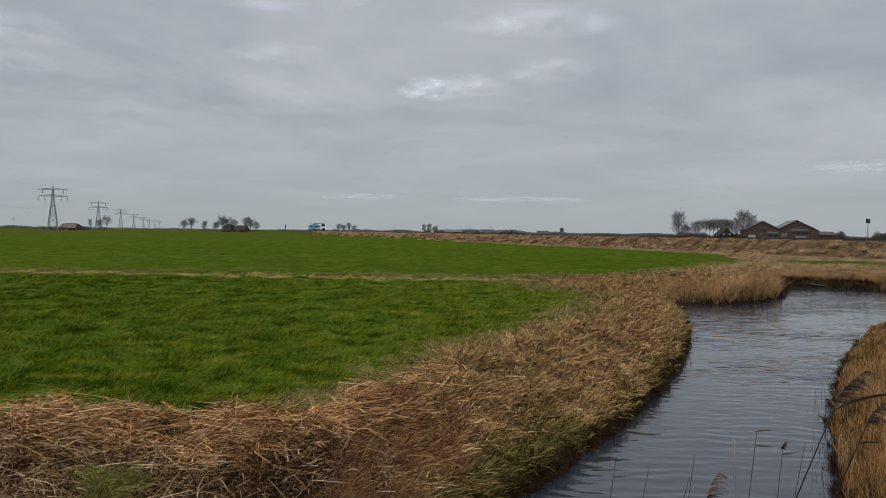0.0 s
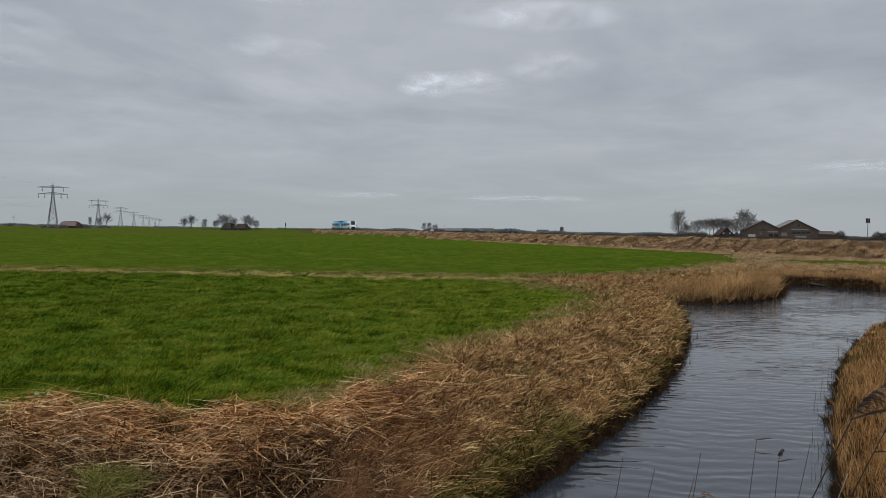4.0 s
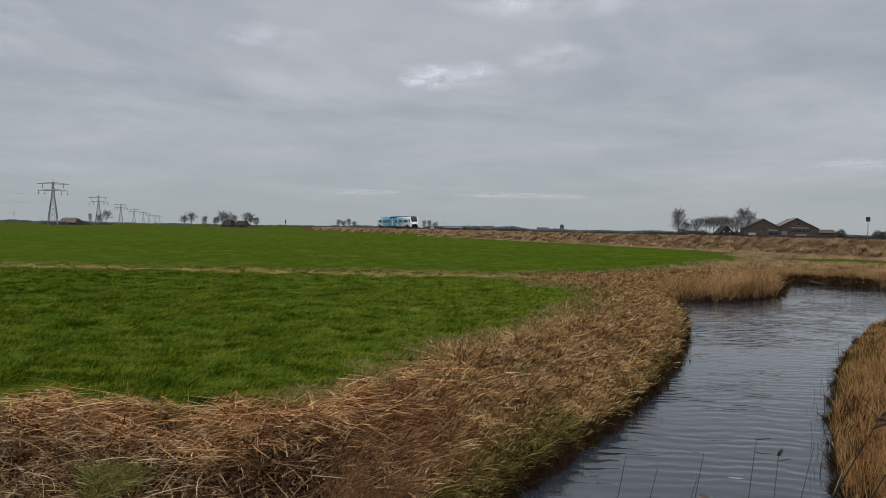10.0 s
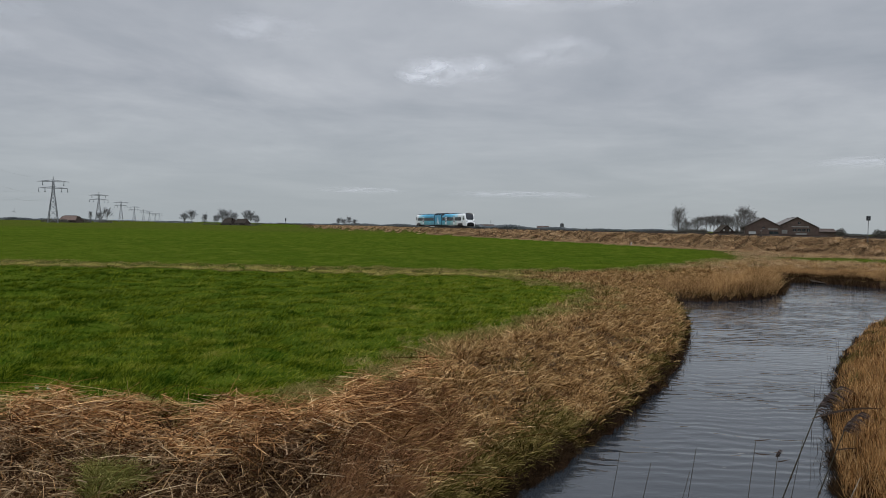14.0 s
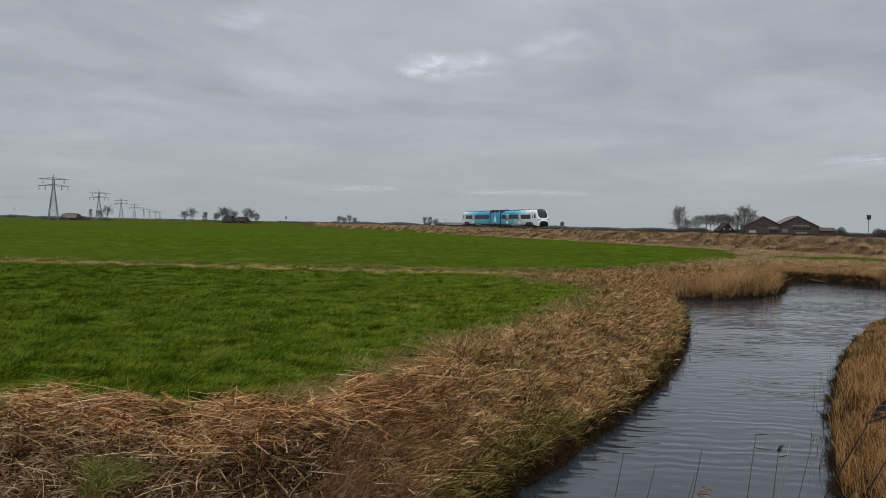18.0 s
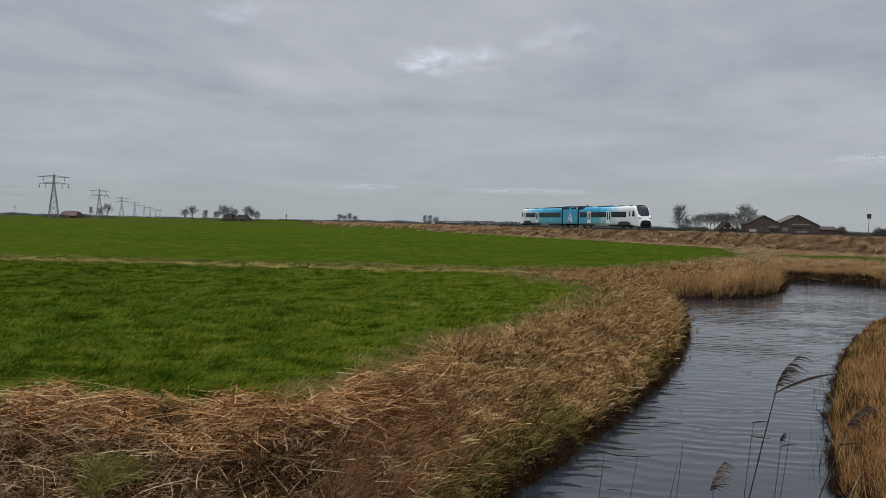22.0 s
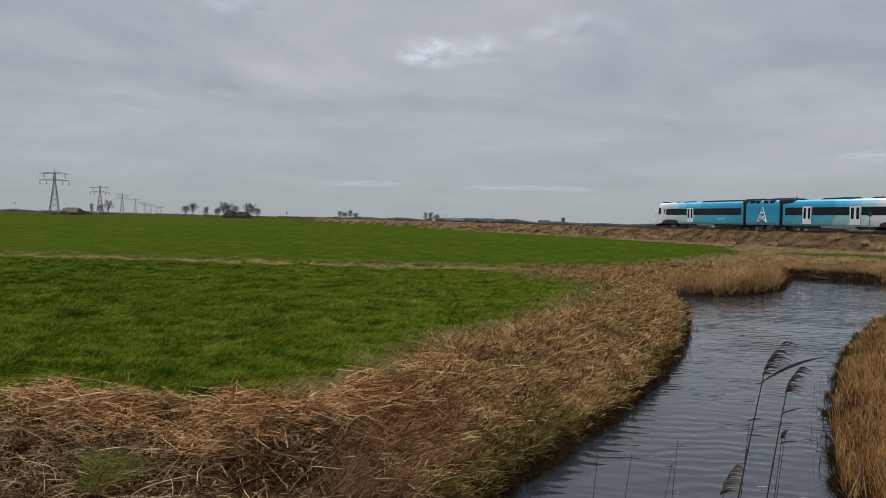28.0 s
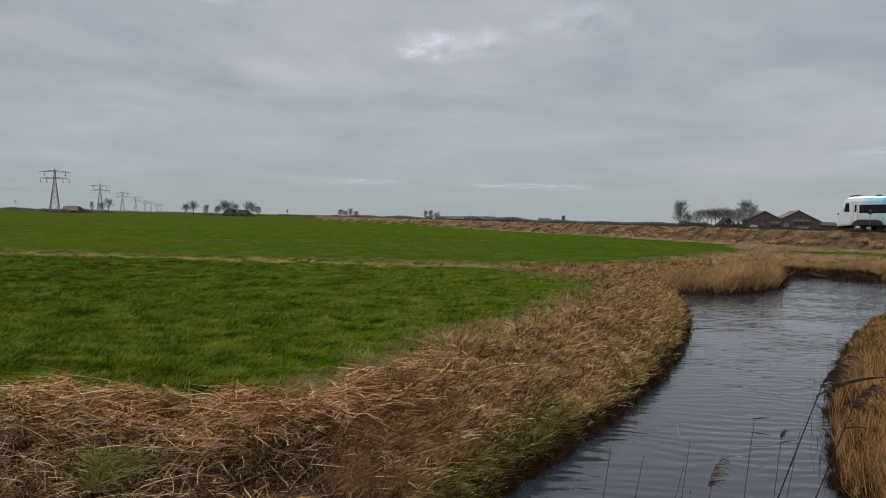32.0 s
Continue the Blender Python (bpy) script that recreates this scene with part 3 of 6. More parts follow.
def land(x, y):
    """Height, dryness, and muddiness with painted reed-heap shade, of the ground at x, y."""
    d = water_distance(x, y) + 0.10 * rough(x, y, 0.9) * (np.hypot(x, y) < 70)
    w = bank_width(x, y)
    field = meadow_rim(x, y)
    soft = 0.42 + 0.70 * smooth(12, 26, y) + 0.9 * smooth(26, 38, y) + 1.6 * smooth(41, 50, y)
    dry = smooth(-soft, soft, field + (0.10 + 0.40 * smooth(13, 30, y)) * rough(x, y, 2.3) + 0.10 * rough(x, y, 0.8)) * (1 - smooth(105, 125, y))
    steep = smooth(28, 20, y) * (x < 3 + 0.47 * (y - 10))
    z = np.where(d < 0, WATER_Z - 0.5 * smooth(0, 1.2, -d) - 0.05,
                 WATER_Z + (0.42 - 0.12 * steep) * smooth(0, 0.35 - 0.06 * steep, d) + (0.48 + 0.12 * steep) * smooth(0.25, np.minimum(w, 4.5), d) + 0.06 * smooth(w * 0.6, w, d) * (1 - smooth(w, w + 1.5, d)))
    z = z + 0.05 * rough(x, y, 3.0) * smooth(0.3, 2, d) + 0.03 * rough(x, y, 0.8) * dry * smooth(0.3, 1.5, d)
    mud_shade = 1 - smooth(0.16, 0.5, d + 0.12 * rough(x, y, 0.7))
    # dark ground under the heaped reed: shade between the straws painted in
    mud_shade = np.maximum(mud_shade, 0.85 * smooth(-0.2, -1.4, x) * smooth(13, 11.6, y) * smooth(0.5, 0.9, dry) * (d > 0))
    # the dry strip of an old ditch across the meadow
    sd = np.abs(y - (43.0 - 0.10 * x + 0.3 * np.sin(x * 0.35)))
    strip = (1 - smooth(0.35, 1.9, sd + 0.3 * rough(x, y, 1.7))) * (x < 7)
    dry = np.maximum(dry, 0.25 * strip)
    z = z - 0.10 * strip
    # railway embankment
    e = np.abs(track_offset(x, y))
    wob = 0.9 * rough(x, y, 7.0)
    up = 1 - smooth(2.6, 8.0 + wob, e)
    near = np.hypot(x, y) < 900
    up = np.where(near, up, 1 - smooth(2.6, 8.0, e))
    z = np.maximum(z, z * (1 - up) + (RAIL_Z - 0.28) * up + np.where(near, 0.55 * slump(x, y) + 0.12 * rough(x, y, 3.4) - 0.2, 0) * up * smooth(2.4, 4.0, e))
    wide = 8.5 + 4.0 * smooth(20, 40, x) - 1.8 * smooth(15, -10, x)
    along = (x - TRACK_X) * TRACK_DIR[0] + (y - TRACK_Y) * TRACK_DIR[1]
    dry = np.maximum(dry, (1 - smooth(wide - 2.2, wide + 2.6, e + wob)) * smooth(-370, -325, along))
    # rough ground right of the meadow, with one green patch left in it
    edge = 21.5 + 0.36 * (y - 60)
    rest = smooth(0, 4, x - edge + 0.8 * rough(x, y, 5.0)) * (y > 40) * (1 - smooth(110, 130, y))
    rest = rest * (1 - 0.9 * np.exp(-((x - 39) / 10.0) ** 4 - ((y - 76) / 8.0) ** 4))
    dry = np.maximum(dry, rest * (e < 200))
    # paler grass of the far fields
    dry = np.maximum(dry, 0.20 * smooth(190, 330, y) * (e > 9))
    # road bank on which the camera stands
    road = 1 - smooth(1.2, 4.6, y)
    z = z * (1 - road) + 0.85 * road
    dry, mud_shade = np.maximum(dry * (1 - road), 0.5 * road), mud_shade * (1 - road)
    return z, dry, mud_shade


def build_ground():
    fine = np.radians(np.arange(-31, 31.01, 0.125))
    rest = np.radians(np.arange(31.5, 329, 2.5))
    ang = np.concatenate([fine, rest])
    rad = np.concatenate([[0.002, 0.6, 1.2, 2.0, 3.0, 4.0], np.geomspace(5.0, 260, 250), np.geomspace(262, 4950, 50)])
    a, r = np.meshgrid(ang, rad)
    x, y = np.sin(a) * r, np.cos(a) * r
    z, dry, mud_shade = land(x, y)
    z = np.where(r > 300, np.where(np.abs(track_offset(x, y)) > 9, 0.0, z), z)
    na, nr = len(ang), len(rad)
    verts = np.stack([x, y, z], -1).reshape(-1, 3)
    idx = np.arange(na * nr).reshape(nr, na)
    nxt = np.roll(idx, -1, axis=1)
    faces = np.stack([idx[:-1], idx[1:], nxt[1:], nxt[:-1]], -1).reshape(-1, 4)
    faces = faces[:, ::-1]
    # close the middle of the sheet
    n = len(verts)
    verts = np.concatenate([verts, [(-0.01, -0.01, z[0, 0]), (0.01, -0.01, z[0, 0]), (0.01, 0.01, z[0, 0]), (-0.01, 0.01, z[0, 0])]])
    faces = np.concatenate([faces, [(n, n + 1, n + 2, n + 3)]])
    dry, mud_shade = np.append(dry, [dry[0, 0]] * 4), np.append(mud_shade, [mud_shade[0, 0]] * 4)
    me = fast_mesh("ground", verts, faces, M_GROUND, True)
    for name, v in (("dry", dry), ("mud_shade", mud_shade)):
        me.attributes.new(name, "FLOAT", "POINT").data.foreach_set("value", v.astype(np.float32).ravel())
    tagged(new("ground", me), "green meadow with brown dry banks and a low railway embankment", "ground", kind="structure")


build_ground()


def build_water():
    n = 40
    xs, ys = np.meshgrid(np.linspace(-70, 80, n), np.linspace(2.6, 62, n))
    verts = np.stack([xs, ys, np.full_like(xs, WATER_Z)], -1).reshape(-1, 3)
    i = np.arange(n * n).reshape(n, n)
    faces = np.stack([i[:-1, :-1], i[:-1, 1:], i[1:, 1:], i[1:, :-1]], -1).reshape(-1, 4)
    return tagged(new("water", fast_mesh("water", verts, faces, M_WATER, True)), "wind-rippled grey water in a winding ditch", "water", kind="structure")


WATER = build_water()


# ================= railway =================
def on_track(s, off=0.0, z=0.0):
    p = np.array([TRACK_X, TRACK_Y]) + TRACK_DIR * s + TRACK_SIDE * off
    return Vector((p[0], p[1], z))


TRACK_YAW = math.degrees(math.atan2(TRACK_DIR[1], TRACK_DIR[0]))


def build_track():
    track = thing("railway_track", "single railway track with rusty rails on brown ballast", "railway track", pose(TRACK_X, TRACK_Y, RAIL_Z, 0, 0, TRACK_YAW))
    far, near = -900.0, 330.0
    prof = [(-1.7, -0.34), (-1.38, -0.17), (1.38, -0.17), (1.7, -0.34)]
    xs = np.linspace(far, near, 420)
    rs = np.random.RandomState(4)
    verts, faces = [], []
    for i, x in enumerate(xs):
        for y, z in prof:
            verts.append((x, y + rs.normal(0, 0.05), z + rs.normal(0, 0.025)))
    for i in range(len(xs) - 1):
        for k in range(3):
            faces.append((i * 4 + k, i * 4 + 4 + k, i * 4 + 5 + k, i * 4 + 1 + k))
    part("ballast_bed", mesh_of("ballast", verts, faces, M_BALLAST), track, "brown stone ballast")
    # rail: foot, web and head
    sec = [(-0.07, -0.16), (0.07, -0.16), (0.07, -0.145), (0.012, -0.13), (0.012, -0.045), (0.036, -0.03), (0.036, 0.0), (-0.036, 0.0), (-0.036, -0.03), (-0.012, -0.045), (-0.012, -0.13), (-0.07, -0.145)]
    for side in (-0.7525, 0.7525):
        v = [(x, side + a, b) for x in (far, near) for a, b in sec]
        n = len(sec)
        f = [(i, (i + 1) % n, n + (i + 1) % n, n + i) for i in range(n)] + [tuple(reversed(range(n))), tuple(range(n, 2 * n))]
        part("rail", mesh_of("rail", v, f, M_RAIL), track, "rust-brown steel rail")
    # sleepers, past counting from this far off
    sx = np.arange(-420, 160, 0.6)
    cube = np.array([(-0.13, -1.25, -0.2), (0.13, -1.25, -0.2), (0.13, 1.25, -0.2), (-0.13, 1.25, -0.2),
                     (-0.1, -1.22, -0.115), (0.1, -1.22, -0.115), (0.1, 1.22, -0.115), (-0.1, 1.22, -0.115)])
    cf = np.array([(4, 5, 6, 7), (0, 1, 5, 4), (1, 2, 6, 5), (2, 3, 7, 6), (3, 0, 4, 7)])
    v = (cube[None] + np.stack([sx, sx * 0, sx * 0], 1)[:, None]).reshape(-1, 3)
    f = (cf[None] + (np.arange(len(sx)) * 8)[:, None, None]).reshape(-1, 4)
    tagged(part("sleepers", fast_mesh("sleepers", v, f, M_SLEEPER), track, "grey concrete sleepers"), kind="stuff")
    return track


build_track()


# ================= train =================
def section(hw, top, bot, tuck=0.05):
    half = [(hw - tuck, bot), (hw, bot + 0.22), (hw, top - 0.95), (hw * 0.985, top - 0.62), (hw * 0.90, top - 0.28), (hw * 0.66, top - 0.07), (0.0, top)]
    return [(-y, z) for y, z in half] + [(y, z) for y, z in reversed(half[:-1])]


def loft(name, stations, mat, cap=(True, True), pick=None, grow=0.0):
    """Skin over cross sections (x, half width, top, bottom)."""
    verts, faces = [], []
    n = 13
    for x, hw, top, bot in stations:
        verts += [(x, y, z) for y, z in section(hw + grow, top + grow, bot)]
    for i in range(len(stations) - 1):
        for k in range(n - 1):
            if pick is None or k in pick:
                faces.append((i * n + k, i * n + k + 1, i * n + n + k + 1, i * n + n + k))
        if pick is None:
            faces.append((i * n + n - 1, i * n, i * n + n, i * n + n + n - 1))
    if cap[0]:
        faces.append(tuple(range(n)))
    if cap[1]:
        faces.append(tuple(reversed(range((len(stations) - 1) * n, len(stations) * n))))
    bm = bmesh.new()
    vs = [bm.verts.new(v) for v in verts]
    for f in faces:
        bm.faces.new([vs[i] for i in f])
    loose = [v for v in bm.verts if not v.link_faces]
    bmesh.ops.delete(bm, geom=loose, context="VERTS")
    bmesh.ops.recalc_face_normals(bm, faces=bm.faces[:])
    return bm_mesh(name, bm, mat)


HW, TOP, BOT = 1.41, 3.95, 0.62
NOSE = [(24.75, HW, TOP, BOT), (25.25, 1.41, 3.95, 0.57), (25.72, 1.40, 3.93, 0.52), (26.05, 1.385, 3.80, 0.48), (26.50, 1.35, 3.30, 0.45), (26.95, 1.31, 2.66, 0.43),
        (27.34, 1.26, 2.10, 0.41), (27.58, 1.20, 1.72, 0.40), (27.72, 1.08, 1.45, 0.45), (27.78, 0.95, 1.30, 0.52)]


def window_panel(x0, x1, z0, z1, side, mat, depth=0.03, r=0.1, proud=0.012):
    """A flat pane with rounded corners set on the car's side."""
    pts = []
    for cx, cz, q0 in ((x1 - r, z1 - r, 0), (x0 + r, z1 - r, 90), (x0 + r, z0 + r, 180), (x1 - r, z0 + r, 270)):
        for k in range(4):
            q = radians(q0 + 30 * k)
            pts.append((cx + r * math.cos(q), cz + r * math.sin(q)))
    y1, y0 = side * (HW + proud), side * (HW - depth)
    n = len(pts)
    v = [(x, y1, z) for x, z in pts] + [(x, y0, z) for x, z in pts]
    f = [tuple(range(n)) if side < 0 else tuple(reversed(range(n)))]
    f += [(i, (i + 1) % n, n + (i + 1) % n, n + i) for i in range(n)]
    return mesh_of("pane", v, f, mat)


def wheel_mesh(r, w):
    bm = bmesh.new()
    bmesh.ops.create_cone(bm, cap_ends=True, segments=20, radius1=r, radius2=r, depth=w, matrix=Matrix.Rotation(radians(90), 4, "X"))
    bmesh.ops.create_cone(bm, cap_ends=True, segments=20, radius1=r + 0.03, radius2=r + 0.03, depth=0.03, matrix=Matrix.Rotation(radians(90), 4, "X"))
    bmesh.ops.create_cone(bm, cap_ends=True, segments=12, radius1=0.13, radius2=0.10, depth=w + 0.08, matrix=Matrix.Rotation(radians(90), 4, "X"))
    return bm_mesh("wheel", bm, M_UNDER)


def bogie(train, x, wheelbase, wheel_r=0.42):
    b = part("bogie", box(-wheelbase / 2 - 0.4, wheelbase / 2 + 0.4, -1.12, -0.98, 0.42, 0.66, M_UNDER, 0.04), train, "dusty dark bogie", pose(x, 0, 0))
    part("bogie_frame", box(-wheelbase / 2 - 0.4, wheelbase / 2 + 0.4, 0.98, 1.12, 0.42, 0.66, M_UNDER, 0.04), b)
    part("bolster", box(-0.35, 0.35, -1.0, 1.0, 0.4, 0.72, M_UNDER, 0.04), b)
    wm = wheel_mesh(wheel_r, 0.13)
    for dx in (-wheelbase / 2, wheelbase / 2):
        for y in (-0.78, 0.78):
            part("wheel", wm, b, "", pose(dx, y, wheel_r))
        part("axle", beams("axle", [((dx, -0.8, wheel_r), (dx, 0.8, wheel_r), 0.08, 0.08)], M_UNDER, 8), b)
        for y in (-1.05, 1.05):
            part("axle_box", box(dx - 0.16, dx + 0.16, y - 0.1, y + 0.1, wheel_r - 0.14, wheel_r + 0.2, M_UNDER, 0.03), b)
    return b


def double_door(train, x0, x1, side):
    """Two white leaves, each with a tall window."""
    d = part("door", window_panel(x0, x1, 0.78, 3.12, side, M_BLACK, 0.03, 0.06, 0.008), train, "white double sliding door")
    mid = (x0 + x1) / 2
    for a, b in ((x0 + 0.03, mid - 0.015), (mid + 0.015, x1 - 0.03)):
        part("door_leaf", window_panel(a, b, 0.82, 3.08, side, M_WHITE, 0.02, 0.05, 0.028), d)
        part("door_window", window_panel(a + 0.17, b - 0.17, 1.5, 2.85, side, M_DARKGLASS, 0.02, 0.1, 0.036), d, "tall dark door window")


def window_band(train, x0, x1, side, pane=1.55):
    w = part("window_band", window_panel(x0, x1, 1.95, 2.92, side, M_BLACK, 0.02, 0.08, 0.010), train, "black glazed window strip")
    n = max(1, round((x1 - x0) / pane))
    step = (x1 - x0) / n
    for i in range(n):
        part("pane", window_panel(x0 + i * step + 0.04, x0 + (i + 1) * step - 0.04, 2.0, 2.87, side, M_DARKGLASS, 0.01, 0.1, 0.018), w)


def cab(train, flip):
    """Front end: painted nose, black windscreen mask, lamps, coupler; flip -1 turns it to the rear."""
    turn = pose(0, 0, 0, 0, 0, 0 if flip > 0 else 180) @ Matrix.Translation((24.75, 0, 0)) @ Matrix.Diagonal((0.82, 1, 1, 1)) @ Matrix.Translation((-24.75, 0, 0))

    def put(name, me, label="", parent=None):
        return part(name, me, parent or train, label, turn if parent is None else None)

    nose = put("cab_nose", loft("nose", NOSE, M_WHITE, (False, True)), "rounded white cab nose")
    mask = [(25.74, 1.06, 3.97, 0.55), (26.07, 1.10, 3.84, 0.5), (26.52, 1.12, 3.34, 0.45), (26.97, 1.09, 2.70, 0.42), (27.24, 1.02, 2.30, 0.42), (27.30, 0.92, 2.20, 0.42)]
    # windscreen glass bowed over the sloping front
    verts, faces = [], []
    for x, hw, top, _ in mask:
        for k in range(9):
            u = -1 + k / 4
            verts.append((x - 0.13 * u * u + 0.05, hw * u * 0.97, top - 0.16 * u ** 4 + 0.02))
    for i in range(len(mask) - 1):
        for k in range(8):
            faces.append((i * 9 + k, i * 9 + 9 + k, i * 9 + 10 + k, i * 9 + k + 1))
    me = mesh_of("windscreen", verts, faces, M_DARKGLASS, True)
    put("windscreen", me, "large sloping black windscreen")
    put("destination_display", beams("display", [((26.12, -0.5, 3.83), (26.12, 0.5, 3.83), 0.07, 0.07)], M_PALEPANEL), "pale destination display above the windscreen")
    put("roof_fairing", loft("fairing", [(25.0, 0.7, 4.02, 3.8), (25.2, 0.75, 4.12, 3.8), (25.75, 0.75, 4.12, 3.8), (25.98, 0.7, 3.96, 3.7)], M_BLACK), "small black roof fairing above the windscreen")
    put("bumper", loft("bumper", [(26.9, 1.12, 1.36, 0.40), (27.4, 1.12, 1.50, 0.38), (27.78, 1.04, 1.48, 0.42), (27.95, 0.84, 1.36, 0.50)], M_BLACK), "black lower bumper")
    for y in (-0.98, 0.98):
        lamp = put("headlight", box(27.2, 27.62, y - 0.2, y + 0.2, 1.74, 1.92, M_BLACK, 0.03), "slanted headlight cluster")
        part("lens", box(27.56, 27.67, y - 0.15, y + 0.15, 1.78, 1.88, M_LAMPLENS, 0.02), lamp)
        put("bumper_lamp", box(27.6, 27.9, y * 0.85 - 0.14, y * 0.85 + 0.14, 0.98, 1.12, M_PALEPANEL, 0.03))
    put("coupler", beams("coupler", [((27.5, 0, 0.95), (27.95, 0, 0.95), 0.13, 0.16), ((27.9, -0.16, 0.95), (27.9, 0.16, 0.95), 0.14, 0.14)], M_UNDER, 8), "dark centre coupler")
    put("snow_plough", box(27.1, 27.5, -1.05, 1.05, 0.18, 0.45, M_UNDER, 0.05))
    for y in (-1, 1):
        verts = [(25.0, y * 1.428, 2.08), (26.1, y * 1.416, 2.14), (25.75, y * 1.418, 3.1), (25.1, y * 1.426, 3.12)]
        put("cab_side_window", mesh_of("cabwin", verts, [(0, 1, 2, 3) if y < 0 else (3, 2, 1, 0)], M_DARKGLASS), "small slanted cab side window")
        m2 = window_panel(23.55, 24.25, 0.85, 3.1, y, M_WHITE, 0.02, 0.06, 0.014)
        dr = put("cab_door", m2, "narrow white cab door")
        part("door_window", window_panel(23.72, 24.08, 2.05, 2.9, y, M_DARKGLASS, 0.01, 0.08, 0.022), dr)
        part("seam", window_panel(23.50, 24.30, 0.81, 3.14, y, M_SIGNBACK, 0.02, 0.06, 0.007), dr)
    return nose


def build_train():
    train = thing("passenger_train", "blue and white two-car railcar with a short power module", "train")
    # car bodies
    part("rear_car_body", loft("rear_body", [(-24.75, HW, TOP, BOT), (-14.0, HW, TOP, BOT), (-4.05, HW, TOP, BOT)], M_LIVERY), train, "rear car with blue panels fading to white")
    part("front_car_body", loft("front_body", [(4.05, HW, TOP, BOT), (14.0, HW, TOP, BOT), (24.75, HW, TOP, BOT)], M_LIVERY), train, "front car with blue panels fading to white")
    part("power_module_body", loft("module_body", [(-3.4, HW, TOP + 0.05, BOT), (3.4, HW, TOP + 0.05, BOT)], M_LIVERY), train, "short mid-blue power module")
    for x0, x1 in ((-4.05, -3.4), (3.4, 4.05)):
        part("gangway_bellows", loft("bellows", [(x0 - 0.02, 1.34, 3.85, 0.7), (x0 + 0.16, 1.40, 4.05, 0.6), (x0 + 0.33, 1.33, 3.85, 0.7), (x0 + 0.5, 1.40, 4.05, 0.6), (x1 + 0.02, 1.34, 3.85, 0.7)], M_BLACK), train, "black folded gangway bellows")
        part("bellows_hood", loft("hood", [(x0 - 0.25, 1.36, 4.16, 2.9), (x0 + 0.1, 1.38, 4.24, 2.9), (x1 + 0.1, 1.38, 4.26, 2.9), (x1 + (1.9 if x0 > 0 else 0.4), 1.3, 4.12, 3.55)], M_ROOFDARK), train, "dark rounded roof hood over the gangway")
    for flip in (1, -1):
        cab(train, flip)
    for side in (-1, 1):
        for x0, x1 in ((-24.4 + 0.9, -17.75), (-15.85, -4.5), (4.5, 7.6), (9.4, 15.45), (17.3, 22.9)):
            window_band(train, x0, x1, side)
        for x0, x1 in ((-17.65, -15.95), (7.7, 9.3), (15.55, 17.2)):
            double_door(train, x0, x1, side)
        mark = part("logo_mark", box(-9.7, -9.35, side * 1.425 - 0.008, side * 1.425 + 0.008, 1.25, 1.55, M_LOGO, 0.006), train, "plain pale mark on the lower side panel")
        part("logo_bar", box(-9.2, -8.1, side * 1.425 - 0.008, side * 1.425 + 0.008, 1.32, 1.47, M_LOGO, 0.006), mark)
        # plain angular emblem on the module
        y = side * 1.425
        strokes = [((-0.95, 1.0), (0.05, 3.1)), ((0.95, 1.0), (0.05, 3.1)), ((-0.72, 1.55), (0.85, 1.85)), ((-0.95, 1.0), (0.55, 1.75)), ((0.95, 1.0), (-0.45, 1.9)), ((-0.35, 2.2), (0.42, 2.3))]
        part("emblem", beams("emblem", [((a[0], y, a[1]), (b[0], y, b[1]), 0.10, 0.055) for a, b in strokes], M_WHITE), train, "plain white angular emblem")
    # roof equipment
    for x0, x1, hw, top in ((-22.4, -21.7, 0.35, 4.10), (-19.8, -17.6, 0.8, 4.10), (-14.8, -10.8, 0.95, 4.14), (-10.4, -4.6, 0.85, 4.14), (-2.8, -1.2, 0.9, 4.24), (-0.9, 0.4, 0.9, 4.2), (0.8, 2.6, 0.9, 4.24),
                            (5.2, 6.4, 0.6, 4.14), (10.2, 12.8, 0.9, 4.13), (13.0, 15.4, 0.9, 4.16), (17.8, 19.2, 0.7, 4.12), (21.6, 22.5, 0.4, 4.10)):
        part("roof_unit", loft("unit", [(x0, hw * 0.92, top - 0.07, 3.72), (x0 + 0.15, hw, top, 3.72), (x1 - 0.15, hw, top, 3.72), (x1, hw * 0.92, top - 0.07, 3.72)], M_ROOFDARK), train, "dark roof equipment box")
    for x0, x1 in ((-2.7, -1.75), (-1.45, -0.7), (0.15, 1.0), (1.35, 2.3)):
        for y in (-1.17, 1.17):
            part("cooling_grille", box(x0, x1, y - 0.19, y + 0.19, 3.5, 3.9, M_ROOFDARK, 0.05), train, "dark cooling grille in the roof's shoulder")
    part("radio_antenna", beams("antenna", [((4.9, 0, 3.95), (4.85, 0, 4.45), 0.03, 0.08)], M_BLACK), train)
    # running gear
    for x, wb in ((-22.2, 2.5), (-3.75, 2.7), (3.75, 2.7), (22.2, 2.5)):
        bogie(train, x, wb)
    for x in (-22.2, 22.2):
        for y in (-1, 1):
            arch = [(x - 2.3, 0.6), (x - 2.0, 1.05), (x - 1.2, 1.22), (x + 1.2, 1.22), (x + 2.0, 1.05), (x + 2.3, 0.6)]
            v = [(a, y * 1.425, b) for a, b in arch]
            part("wheel_arch", mesh_of("arch", v, [tuple(range(6)) if y > 0 else tuple(reversed(range(6)))], M_UNDER), train, "dark wheel arch")
    for x0, x1 in ((-19.5, -15.2), (-10.6, -5.6), (5.6, 10.4), (16.6, 19.4)):
        part("underframe_box", box(x0, x1, -1.25, 1.25, 0.28, 0.64, M_UNDER, 0.05), train, "dusty underframe equipment box")
    for x0, x1 in ((-15.0, -10.8), (10.8, 16.4)):
        part("side_skirt", box(x0, x1, -1.36, 1.36, 0.34, 0.63, M_PALEPANEL, 0.05), train, "pale grey side skirt")
    return train


TRAIN = build_train()


